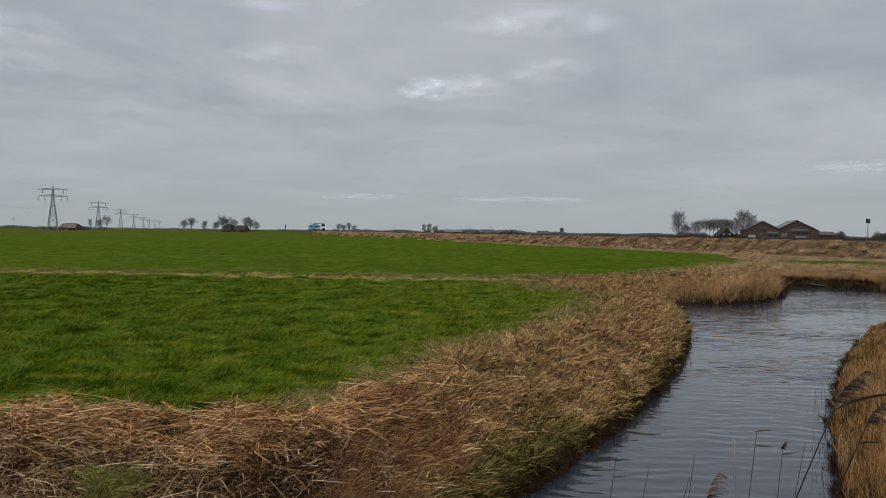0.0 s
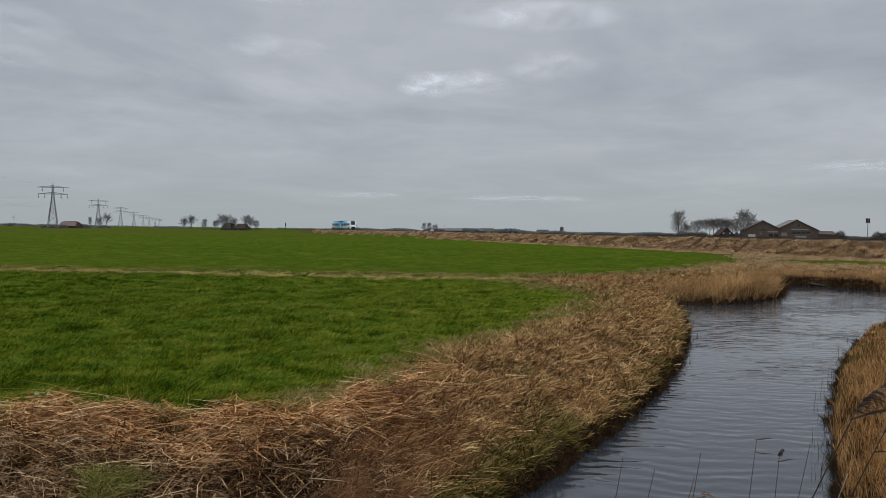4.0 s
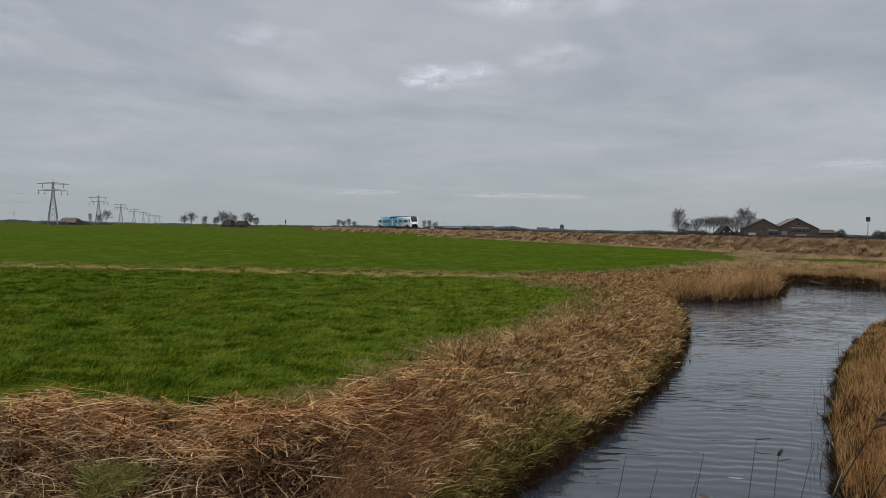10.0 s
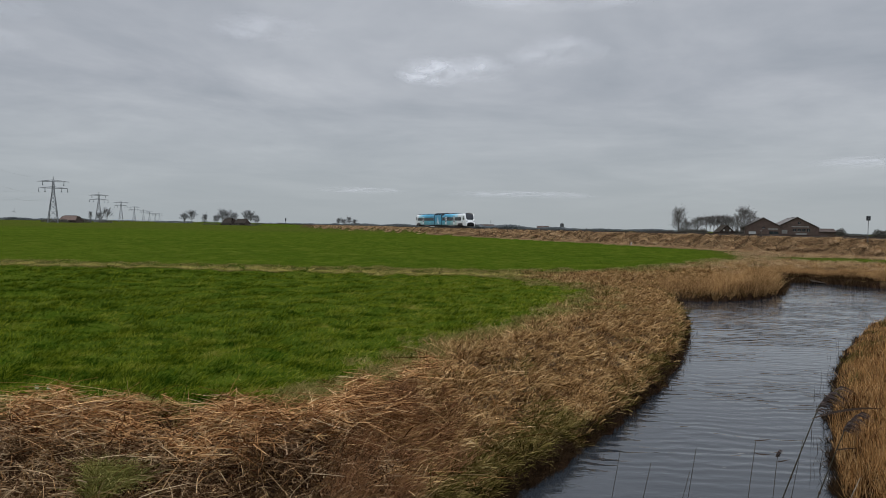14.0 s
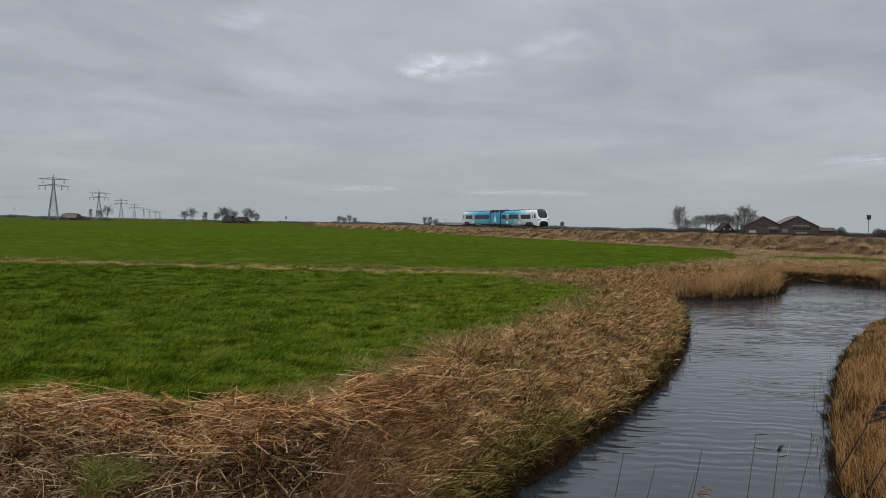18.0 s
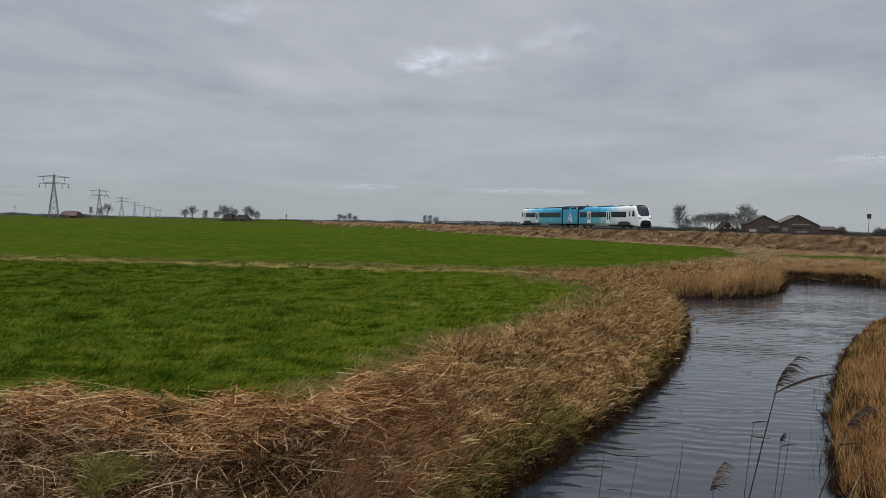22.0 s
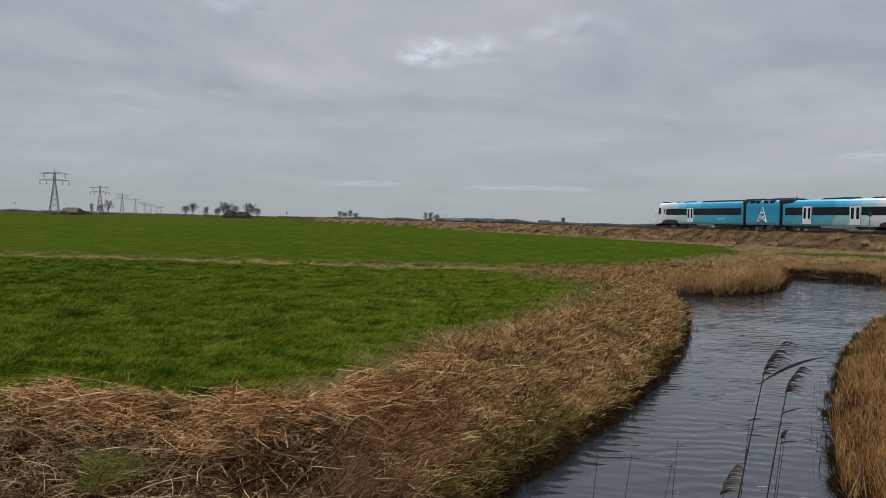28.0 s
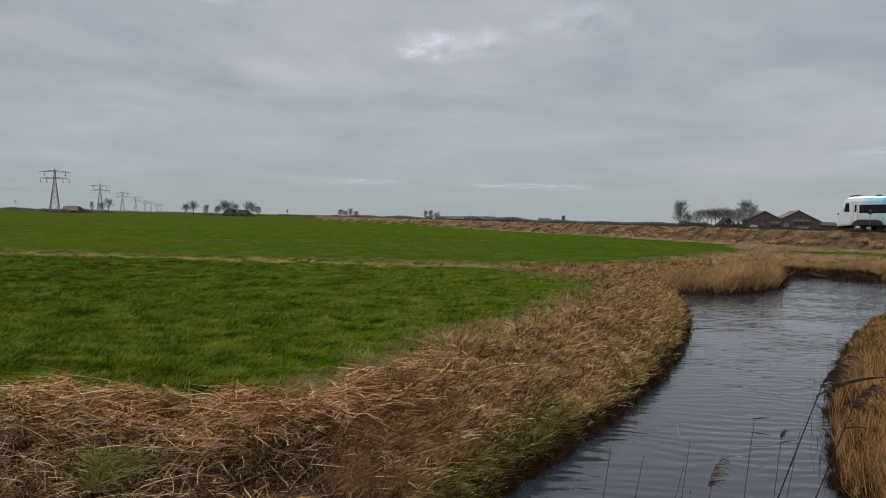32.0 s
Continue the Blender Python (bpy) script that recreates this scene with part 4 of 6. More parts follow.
# ================= power line =================
def pylon_master():
    """Lattice tower 30 m high with two cross arms."""
    p = thing("pylon", "grey steel lattice pylon with two cross arms, standing in the meadows", "pylon", group="power line")

    def width(z):
        return 3.1 - (3.1 - 0.75) * min(z, 21.0) / 21.0 if z < 21 else 0.75 - 0.45 * (z - 21) / 9

    levels = [0, 4.5, 8.5, 12, 15, 17.5, 19.5, 21, 22.8, 24.5, 26.2, 27.6]
    for sx in (-1, 1):
        for sy in (-1, 1):
            pairs = [((sx * width(a), sy * width(a), a), (sx * width(b), sy * width(b), b), 0.22 if a < 15 else 0.16, 0.22 if a < 15 else 0.16) for a, b in zip(levels, levels[1:])]
            part("leg", beams("leg", pairs, M_STEEL), p)
    br = []
    for a, b in zip(levels, levels[1:]):
        wa, wb = width(a), width(b)
        for (x0, y0), (x1, y1) in (((-1, -1), (1, -1)), ((1, -1), (1, 1)), ((1, 1), (-1, 1)), ((-1, 1), (-1, -1))):
            br.append(((x0 * wa, y0 * wa, a), (x1 * wb, y1 * wb, b), 0.085, 0.085))
            br.append(((x1 * wa, y1 * wa, a), (x0 * wb, y0 * wb, b), 0.085, 0.085))
            br.append(((x0 * wb, y0 * wb, b), (x1 * wb, y1 * wb, b), 0.06, 0.06))
    part("bracing", beams("bracing", br, M_STEEL), p)
    part("peak", beams("peak", [((s * 0.35, q * 0.35, 27.4), (0, 0, 30.6), 0.1, 0.06) for s in (-1, 1) for q in (-1, 1)], M_STEEL), p)
    for z, reach, hang in ((27.2, 9.9, (-6.4, 6.4)), (22.8, 9.2, (-8.8, -5.0, 5.0, 8.8))):
        ar = []
        for s in (-1, 1):
            for q in (-0.5, 0.5):
                ar.append(((0, q, z), (s * reach, 0, z), 0.17, 0.12))
                ar.append(((0, q, z + 1.2), (s * reach, 0, z), 0.15, 0.1))
                for k in range(1, 7):
                    u = k / 7
                    ar.append(((s * reach * u, q * (1 - u), z), (s * reach * (u - 0.1), q * (1 - u), z + 1.2 * (1 - u)), 0.05, 0.05))
        arm = part("cross_arm", beams("arm", ar, M_STEEL), p)
        for x in hang:
            pairs = []
            for k in range(6):
                pairs.append(((x, 0, z - 0.1 - k * 0.33), (x, 0, z - 0.3 - k * 0.33), 0.22, 0.3))
            pairs.append(((x, 0, z - 1.9), (x, 0, z - 2.5), 0.32, 0.42))
            part("insulator", beams("insulator", pairs, M_INSUL, 8), arm, "hanging glass insulator")
    part("foundation", box(-3.4, 3.4, -3.4, 3.4, -0.3, 0.05, M_SLEEPER), p, "low concrete footing")
    return p


PYLON_AT = [(-165, 255), (-258.8, 560), (-349.8, 857), (-452, 1184), (-574, 1568), (-710, 2000), (-807, 2319), (-932, 2732), (-976, 2905)]


def build_power_line():
    first = pylon_master()
    turn = -math.degrees(math.atan2(-110, 350))
    first.matrix_basis = pose(*PYLON_AT[1], 0, 0, 0, turn)
    for i, (x, y) in enumerate(PYLON_AT):
        if i != 1:
            copy_thing(first, pose(x, y, 0, 0, 0, turn))
    c, s = math.cos(radians(turn)), math.sin(radians(turn))
    for (ax, ay), (bx, by) in zip(PYLON_AT[:4], PYLON_AT[1:5]):
        for off, z in ((-6.4, 24.8), (6.4, 24.8), (-8.8, 20.4), (-5.0, 20.4), (5.0, 20.4), (8.8, 20.4), (0, 30.4)):
            pts = []
            for k in range(17):
                u = k / 16
                pts.append(Vector((ax + (bx - ax) * u + off * c, ay + (by - ay) * u + off * s, z - 9.0 * 4 * u * (1 - u) * (0.6 if off == 0 else 1))))
            r = 0.022
            ob = new("power_cable", tube("cable", pts, [r] * 17, M_WIRE, 3))
            tagged(ob, "thin sagging aluminium power cable between two pylons", "cable", "power cables")


build_power_line()


# ================= trees and woods =================
def tree_meshes(seed, height, spread, start=0.3, limbs=16, twig=0.05, twigs=7, lean=0.0, far=False):
    rs = random.Random(seed)
    trunk, crown = [], []
    top = Vector((lean * height, 0, height * 0.78))
    pts = [Vector((0, 0, -0.3))]
    for k in range(1, 7):
        u = k / 6
        pts.append(Vector((top.x * u + rs.uniform(-0.15, 0.15) * height * 0.06, rs.uniform(-0.15, 0.15) * height * 0.06, top.z * u)))
    r0 = height * 0.022
    for i in range(6):
        trunk.append((pts[i], pts[i + 1], r0 * (1 - 0.14 * i), r0 * (1 - 0.14 * (i + 1))))
    for i in range(limbs):
        u = start + (1 - start) * (i + rs.random()) / limbs
        k = min(5, int(u * 6))
        p = pts[k].lerp(pts[k + 1], u * 6 - k)
        q = i * 2.4 + rs.uniform(-0.5, 0.5)
        shape = math.sin(math.pi * min(1, (u - start) / (1 - start) * 0.75 + 0.22))
        ln = spread * (0.45 + 0.65 * shape) * rs.uniform(0.7, 1.15)
        rise = rs.uniform(0.45, 1.05) + 0.6 * u
        d = Vector((math.cos(q), math.sin(q), rise)).normalized()
        m = p + d * ln * 0.55
        e = m + (d + Vector((0, 0, 0.35)) + Vector((rs.uniform(-.3, .3), rs.uniform(-.3, .3), rs.uniform(-.2, .3)))).normalized() * ln * 0.5
        trunk.append((p, m, r0 * 0.42 * (1.1 - u * 0.6), r0 * 0.26 * (1.1 - u * 0.6)))
        trunk.append((m, e, r0 * 0.26 * (1.1 - u * 0.6), twig))
        for j in range(twigs):
            v = rs.uniform(0.25, 1)
            o = p.lerp(m, v * 2) if v < 0.5 else m.lerp(e, v * 2 - 1)
            w = (d * 0.5 + Vector((rs.gauss(0, .6), rs.gauss(0, .6), rs.gauss(0.35, .5)))).normalized() * spread * rs.uniform(0.22, 0.5)
            f = o + w
            crown.append((o, f, twig, twig * 0.6))
            for _ in range(4):
                g = o.lerp(f, rs.uniform(0.3, 1))
                w2 = (w.normalized() * 0.7 + Vector((rs.gauss(0, .55), rs.gauss(0, .55), rs.gauss(0.2, .5)))).normalized() * spread * rs.uniform(0.12, 0.28)
                crown.append((g, g + w2, twig * 0.7, twig * 0.35))
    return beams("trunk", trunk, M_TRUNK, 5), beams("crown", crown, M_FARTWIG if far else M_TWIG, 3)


def tree(x, y, height, spread, seed, label, **kw):
    t = thing("tree", label, "tree", pose(x, y, 0, 0, 0, seed * 37 % 360), "bare trees")
    a, b = tree_meshes(seed, height, spread, **kw)
    part("trunk", a, t)
    part("crown", b, t, "leafless twigs")
    return t


def bush_mesh(seed, w, h, n, size, mat=None):
    rs = np.random.RandomState(seed)
    u = rs.normal(size=(n, 3))
    u /= np.linalg.norm(u, axis=1)[:, None]
    r = rs.uniform(0.35, 1, n) ** 0.5
    lump = 1 + 0.25 * np.sin(u[:, 0] * 5 + seed) * np.cos(u[:, 1] * 4)
    c = u * r[:, None] * lump[:, None] * np.array([w / 2, w / 2, h * 0.55])
    c[:, 2] = np.abs(c[:, 2]) * 0.98
    rise = u * 0.6 + rs.normal(0, 0.5, (n, 3)) + np.array([0, 0, 0.5])
    rise /= np.linalg.norm(rise, axis=1)[:, None]
    return ribbons("bush", c, rise, rs.normal(0, 0.2, (n, 3)), rs.uniform(0.5, 1.3, n) * size, rs.uniform(0.2, 0.4, n) * size, mat or M_BUSH, 2, rs)


def bush(x, y, w, h, seed, label="leafless grey-brown bush beside a farm", n=900, size=None):
    ob = new("bush", bush_mesh(seed, w, h, n, size or h * 0.17))
    ob.matrix_basis = pose(x, y, 0)
    return tagged(ob, label, "bush", "bushes")


def at_dir(dx, dist):
    return dx * dist, dist


def build_trees():
    d = 440
    for dx, h, sp, seed, kw in ((0.2785, 14.5, 4.5, 1, dict(start=0.18, limbs=34, twigs=11)), (0.3010, 9.5, 3.4, 2, dict(limbs=24, twigs=12)), (0.289, 7.0, 3.2, 33, dict(limbs=20, twigs=14, start=0.15)),
                                (0.3560, 15.6, 4.7, 3, dict(start=0.2, limbs=34, twigs=11)), (0.3480, 12.0, 3.4, 4, dict(limbs=18)), (0.3655, 13.2, 3.6, 5, dict(limbs=18)),
                                (0.3115, 9.8, 3.4, 6, dict(start=0.5)), (0.3160, 10.2, 3.4, 7, dict(start=0.5)), (0.3205, 10.6, 3.5, 8, dict(start=0.5)),
                                (0.3250, 10.8, 3.5, 9, dict(start=0.5)), (0.3295, 10.8, 3.5, 10, dict(start=0.5)), (0.3340, 10.6, 3.5, 11, dict(start=0.5)), (0.3385, 10.2, 3.4, 12, dict(start=0.5)), (0.3430, 9.6, 2.6, 34, dict(start=0.4))):
        sp, kw = sp * 1.15, dict(dict(twigs=11), twig=0.042, **kw)
        x, y = at_dir(dx, d + (seed * 7 % 13) - 6 + (14 if 6 <= seed <= 12 else 0))
        tree(x, y, h, sp, seed, "tall bare tree beside the barns" if h > 11 else "bare pruned tree in a row behind the small house" if 6 <= seed <= 12 else "bare tree near the barns", **kw)
    d = 760
    for dx, h, sp, seed in ((-0.3065, 9.5, 2.6, 13), (-0.2975, 11.5, 3.2, 14), (-0.2830, 9.0, 2.6, 15), (-0.2690, 8.5, 3.0, 16), (-0.2615, 13.0, 4.2, 17), (-0.2555, 11.5, 3.6, 18),
                            (-0.2480, 10.0, 3.4, 35), (-0.2335, 12.2, 3.4, 19), (-0.2275, 12.8, 4.0, 20), (-0.2215, 10.0, 2.8, 36)):
        tree(*at_dir(dx, d + seed % 5 * 4), h * (0.88 + 0.05 * (seed % 4)), sp * (1.3 + 0.12 * (seed % 5)), seed, "bare tree round the distant farm", far=True, twig=0.06, limbs=24, twigs=8, start=0.22 + 0.05 * (seed % 3), lean=0.03 * (seed % 5 - 2))
    for dx, dist, h, sp, seed in ((-0.4070, 780, 9.0, 3.8, 21), (-0.3980, 790, 13.0, 5.4, 22), (-0.418, 770, 11, 2.4, 37), (-0.1237, 900, 9, 4, 23), (-0.1180, 900, 7, 4, 38), (-0.1117, 920, 10, 4.4, 24), (-0.1050, 930, 7.5, 3.6, 39), (-0.0225, 930, 10.5, 3.8, 25), (-0.0165, 925, 10.5, 3.8, 26), (-0.0095, 960, 7.5, 4.4, 27)):
        tree(*at_dir(dx, dist), h, sp, seed, "bare tree on the horizon beside a farm", far=True, twig=0.06, limbs=20, twigs=9)
    farm_bushes = [(-0.452, 640, 12, 5), (-0.4665, 640, 11, 4.5), (-0.459, 650, 9, 4.5), (-0.425, 690, 10, 5.0), (-0.433, 680, 9, 5.5), (-0.4000, 760, 14, 4),
                   (-0.2760, 740, 16, 3), (-0.237, 735, 20, 3.2), (-0.2125, 760, 24, 3.4), (-0.193, 800, 10, 5), (-0.105, 905, 30, 4.5), (-0.130, 910, 26, 4),
                   (-0.012, 935, 22, 6.5), (-0.003, 950, 20, 6), (-0.2575, 735, 9, 4.5), (-0.2440, 733, 8, 3.5), (-0.2310, 733, 10, 3.0)]
    barn_bushes = [(0.292, 430, 9, 5.5), (0.303, 432, 10, 6.5), (0.309, 434, 6, 5), (0.347, 428, 5, 6), (0.353, 428, 5, 5), (0.2845, 436, 8, 6.5),
                   (0.2965, 436, 7, 6), (0.262, 470, 10, 4), (0.253, 480, 9, 4.5), (0.469, 430, 9, 8.2), (0.486, 460, 10, 4), (0.495, 470, 12, 4),
                   (0.505, 480, 10, 3.5), (0.520, 420, 10, 8.6), (0.531, 430, 12, 5), (0.268, 475, 8, 4.5), (0.245, 500, 9, 4)]
    for i, (dx, dist, w, h) in enumerate(farm_bushes + barn_bushes):
        bush(*at_dir(dx, dist), w, h, 50 + i, n=2200, size=h * 0.10)


build_trees()


def build_far_woods():
    """Belts of far wood along the horizon, one mass past counting."""
    rs = np.random.RandomState(9)
    base, h, w = [], [], []
    for d0, d1, dist, hh, dens in ((-0.60, -0.50, 1500, 6, 60), (-0.53, -0.47, 1300, 6.5, 60), (-0.43, -0.40, 1100, 6, 40), (-0.34, -0.30, 1500, 5, 50), (-0.21, -0.12, 1500, 5.0, 120), (-0.13, -0.03, 1400, 7.5, 160),
                                   (-0.02, 0.10, 1350, 8.5, 260), (0.02, 0.10, 1300, 9.5, 150), (0.09, 0.16, 1450, 7.0, 140), (0.15, 0.28, 1600, 6.0, 200), (0.23, 0.28, 1200, 6.5, 60), (0.44, 0.62, 900, 4.0, 70),
                                   (-0.60, 0.60, 3000, 7.0, 500)):
        a = rs.uniform(d0, d1, dens)
        lump = 0.55 + 0.45 * np.abs(np.sin(a * 70 + dist)) * rs.uniform(0.5, 1.2, dens)
        dd = dist * rs.uniform(0.94, 1.06, dens)
        base.append(np.stack([a * dd, dd, 0 * dd], 1)), h.append(hh * lump * 0.72), w.append(rs.uniform(6, 16, dens) * dist / 1300)
    base, h, w = np.concatenate(base), np.concatenate(h), np.concatenate(w)
    vs, fs, k = [], [], 0
    for b, hh, ww in zip(base, h, w):
        m = 34
        u = rs.normal(size=(m, 3))
        u /= np.linalg.norm(u, axis=1)[:, None]
        c = b + u * np.array([ww / 2, ww / 2, hh * 0.5]) * rs.uniform(0.5, 1, (m, 1)) + np.array([0, 0, hh * 0.5])
        s = hh * rs.uniform(0.16, 0.32, m)
        t1 = np.cross(u, rs.normal(size=(m, 3)))
        t1 /= np.linalg.norm(t1, axis=1)[:, None]
        t2 = np.cross(u, t1)
        vs.append(np.stack([c + t1 * s[:, None], c + t2 * s[:, None], c - t1 * s[:, None], c - t2 * s[:, None]], 1).reshape(-1, 3))
        fs.append(np.arange(4 * m).reshape(m, 4) + k)
        k += 4 * m
    tagged(new("distant_woods", fast_mesh("woods", np.concatenate(vs), np.concatenate(fs), M_FARWOOD)), "grey-green belts of wood along the horizon, tinted with haze", "woods", kind="stuff")


build_far_woods()


# ================= buildings =================
def gable_house(name, label, x, y, yaw, width, length, eave, ridge, wall_mat, roof_mat, openings=(), overhang=0.4, category="building", hip=0.0):
    """A gabled building: ridge along its local y, gable end towards -y. openings: (x, z, w, h, kind) on the front gable, ('side', y, z, w, h, kind) on its sides."""
    b = thing(name, label, category, pose(x, y, 0, 0, 0, yaw))
    hw, hl, th = width / 2, length / 2, 0.3
    front = [(-hw, 0), (hw, 0), (hw, eave), (0, ridge), (-hw, eave)]
    for s, nm in ((-1, "gable_wall"), (1, "gable_wall")):
        y0, y1 = s * hl, s * (hl - th)
        v = [(a, y0, c) for a, c in front] + [(a, y1, c) for a, c in front]
        f = [tuple(range(5)) if s < 0 else tuple(reversed(range(5))), tuple(range(5, 10)) if s > 0 else tuple(reversed(range(5, 10)))]
        f += [(i, 5 + i, 5 + (i + 1) % 5, (i + 1) % 5) for i in range(5)]
        part(nm, mesh_of("gable", v, f, wall_mat), b)
    for s in (-1, 1):
        part("side_wall", box(min(s * hw, s * (hw - th)), max(s * hw, s * (hw - th)), -hl + th, hl - th, 0, eave, wall_mat), b)
    k = (ridge - eave) / hw
    for s in (-1, 1):
        o = overhang
        lo = (s * (hw + o), eave - k * o)
        top = (0.0, ridge)
        v = []
        for yy, cut in ((-hl - o, hip), (hl + o, hip)):
            v += [(lo[0], yy, lo[1] + 0.02), (0, yy + (cut if yy < 0 else -cut), ridge + 0.02), (0, yy + (cut if yy < 0 else -cut), ridge + 0.24), (lo[0], yy, lo[1] + 0.24)]
        f = [(0, 1, 2, 3), (7, 6, 5, 4), (0, 4, 5, 1), (3, 2, 6, 7), (0, 3, 7, 4), (1, 5, 6, 2)]
        part("roof", mesh_of("roof", v, f, roof_mat), b)
    part("ridge_cap", box(-0.22, 0.22, -hl - overhang + hip, hl + overhang - hip, ridge + 0.12, ridge + 0.34, roof_mat, 0.05), b)
    for o in openings:
        kind = o[-1]
        mat = M_WINDOW if kind == "window" else M_PALEPANEL if kind in ("door", "panel") else M_DULLWHITE
        nm = {"window": "window", "door": "door", "panel": "wall_panel", "white": "pale_shutter"}[kind]
        if o[0] == "side":
            _, yy, z, w, h, _k = o
            w_ = part(nm, box(-hw - 0.04, -hw + 0.1, yy - w / 2, yy + w / 2, z, z + h, mat), b)
        else:
            xx, z, w, h, _k = o
            w_ = part(nm, box(xx - w / 2, xx + w / 2, -hl - 0.04, -hl + 0.1, z, z + h, mat), b)
            if kind == "window":
                part("frame", box(xx - w / 2 - 0.08, xx + w / 2 + 0.08, -hl - 0.06, -hl - 0.045, z - 0.1, z, M_PALEPANEL), w_)
                part("mullion", box(xx - 0.04, xx + 0.04, -hl - 0.06, -hl - 0.045, z, z + h, M_PALEPANEL), w_)
    return b


def build_farms():
    # two brick barns beyond the railway, gables towards the camera
    d = 430
    for dx, w, ln, eave, ridge, yaw, ops in ((0.3790, 17.6, 40, 5.3, 9.75, -16, [(-5.3, 1.2, 3.4, 1.6, "white"), (0.1, 4.4, 1.2, 0.9, "window"), (4.6, 3.9, 4.6, 0.6, "panel"), (5.0, 1.6, 4.4, 1.4, "window")]),
                                             (0.4190, 20.6, 46, 5.2, 10.35, -16, [(-6.6, 2.0, 4.0, 1.9, "panel"), (1.4, 5.35, 8.2, 0.55, "panel"), (0.9, 6.9, 1.2, 1.0, "window"), (-1.2, 3.2, 1.5, 1.3, "window"), (1.0, 3.2, 1.5, 1.3, "window"), (3.2, 3.2, 1.5, 1.3, "window"), (5.4, 3.2, 1.5, 1.3, "window"), (2.0, 1.5, 5.2, 0.9, "panel")])):
        x, y = at_dir(dx, d)
        a = radians(yaw)
        gable_house("barn", "large red-brown brick barn with a shallow dark gable roof", x - math.sin(a) * ln / 2, y + math.cos(a) * ln / 2, yaw, w, ln, eave, ridge, M_BRICK, M_BARNROOF, ops)
    x, y = at_dir(0.4560, 428)
    gable_house("shed", "low brick shed with a dark lean-to roof beside the barn", x, y + 6, 82, 10, 9.6, 3.2, 4.6, M_BRICK, M_ROOF, [])
    x, y = at_dir(0.3372, 425)
    gable_house("small_house", "small house with a steep dark roof and white windows", x, y + 6, -4, 7.0, 11, 2.4, 5.7, M_ROOF, M_TILE, [(-1.5, 2.7, 0.9, 0.8, "white"), (1.6, 2.7, 0.9, 0.8, "white"), (0, 1.2, 1.2, 1.0, "window")], 0.6, "house")
    # distant farms on the left
    x, y = at_dir(-0.4410, 660)
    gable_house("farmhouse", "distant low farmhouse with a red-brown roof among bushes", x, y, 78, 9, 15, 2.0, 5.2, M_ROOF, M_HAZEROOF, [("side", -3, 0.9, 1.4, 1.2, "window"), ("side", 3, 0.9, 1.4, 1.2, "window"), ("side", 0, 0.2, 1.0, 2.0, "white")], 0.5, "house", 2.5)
    x, y = at_dir(-0.2530, 740)
    gable_house("farmhouse", "distant farm with a broad dark thatched roof", x, y, 62, 8.5, 11, 1.8, 6.3, M_ROOF, M_TILE, [("side", 0, 0.6, 1.6, 1.0, "window")], 0.5, "house", 3.5)
    x, y = at_dir(-0.2380, 735)
    gable_house("barn", "distant brick barn with a brown roof beside the farm", x, y, 66, 8, 11, 2.0, 5.4, M_ROOF, M_TILE, [("side", 1, 0.3, 2.0, 1.6, "door")], 0.5, "building", 1.0)
    x, y = at_dir(-0.0130, 900)
    gable_house("white_house", "small white gabled house on the horizon", x, y, 4, 5.4, 9, 1.2, 5.2, M_WHITEWALL, M_ROOF, [(0, 2.6, 0.9, 0.9, "window")], 0.2, "house")
    for dx, dist, w, h, mat in ((0.0150, 1250, 34, 4.4, M_ROOFGREY), (0.0340, 1280, 30, 4.8, M_ROOFGREY), (0.052, 1350, 22, 5.5, M_ROOF), (0.118, 1500, 20, 5, M_ROOF)):
        x, y = at_dir(dx, dist)
        gable_house("far_shed", "long low shed on the horizon", x, y, 88, 16, w, h * 0.55, h + 1.2, M_BRICK, mat, [], 0.4)
    # church tower
    x, y = at_dir(0.1406, 1500)
    t = thing("church_tower", "small square church tower on the horizon", "tower", pose(x, y, 0, 0, 0, 12))
    part("tower_wall", box(-2.6, 2.6, -2.6, 2.6, 0, 11.0, M_FARSTONE, 0.1), t)
    part("parapet", box(-2.8, 2.8, -2.8, 2.8, 10.6, 11.3, M_FARSTONE, 0.1), t)
    part("spire", beams("spire", [((0, 0, 11.2), (0, 0, 13.0), 1.8, 0.2)], M_FARSTONE), t)
    part("belfry_opening", box(-0.5, 0.5, -2.66, -2.5, 8.2, 10.0, M_ROOF), t)


build_farms()


def build_turbine(x, y, h, r, turn, spin):
    t = thing("wind_turbine", "slender pale wind turbine far behind the meadows", "wind turbine", pose(x, y, 0, 0, 0, turn), "wind turbines")
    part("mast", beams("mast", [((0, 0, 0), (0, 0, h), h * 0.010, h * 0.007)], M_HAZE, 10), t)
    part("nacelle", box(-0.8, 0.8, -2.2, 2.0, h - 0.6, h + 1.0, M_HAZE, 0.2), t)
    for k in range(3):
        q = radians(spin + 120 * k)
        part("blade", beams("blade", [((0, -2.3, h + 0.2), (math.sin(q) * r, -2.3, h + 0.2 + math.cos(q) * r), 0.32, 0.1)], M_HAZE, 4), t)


for dx, dist, h, r, turn, spin in ((-0.5085, 1500, 15, 6, 20, 15), (-0.3055, 1500, 16, 5, 10, 40), (-0.2910, 1500, 15, 5, -10, 70), (-0.2810, 1450, 15, 6, 5, 20), (0.002, 2200, 15, 4, 0, 30), (0.030, 2300, 14, 4, 10, 70), (0.056, 2100, 15, 4, 0, 100)):
    build_turbine(dx * dist, dist, h, r, turn, spin)


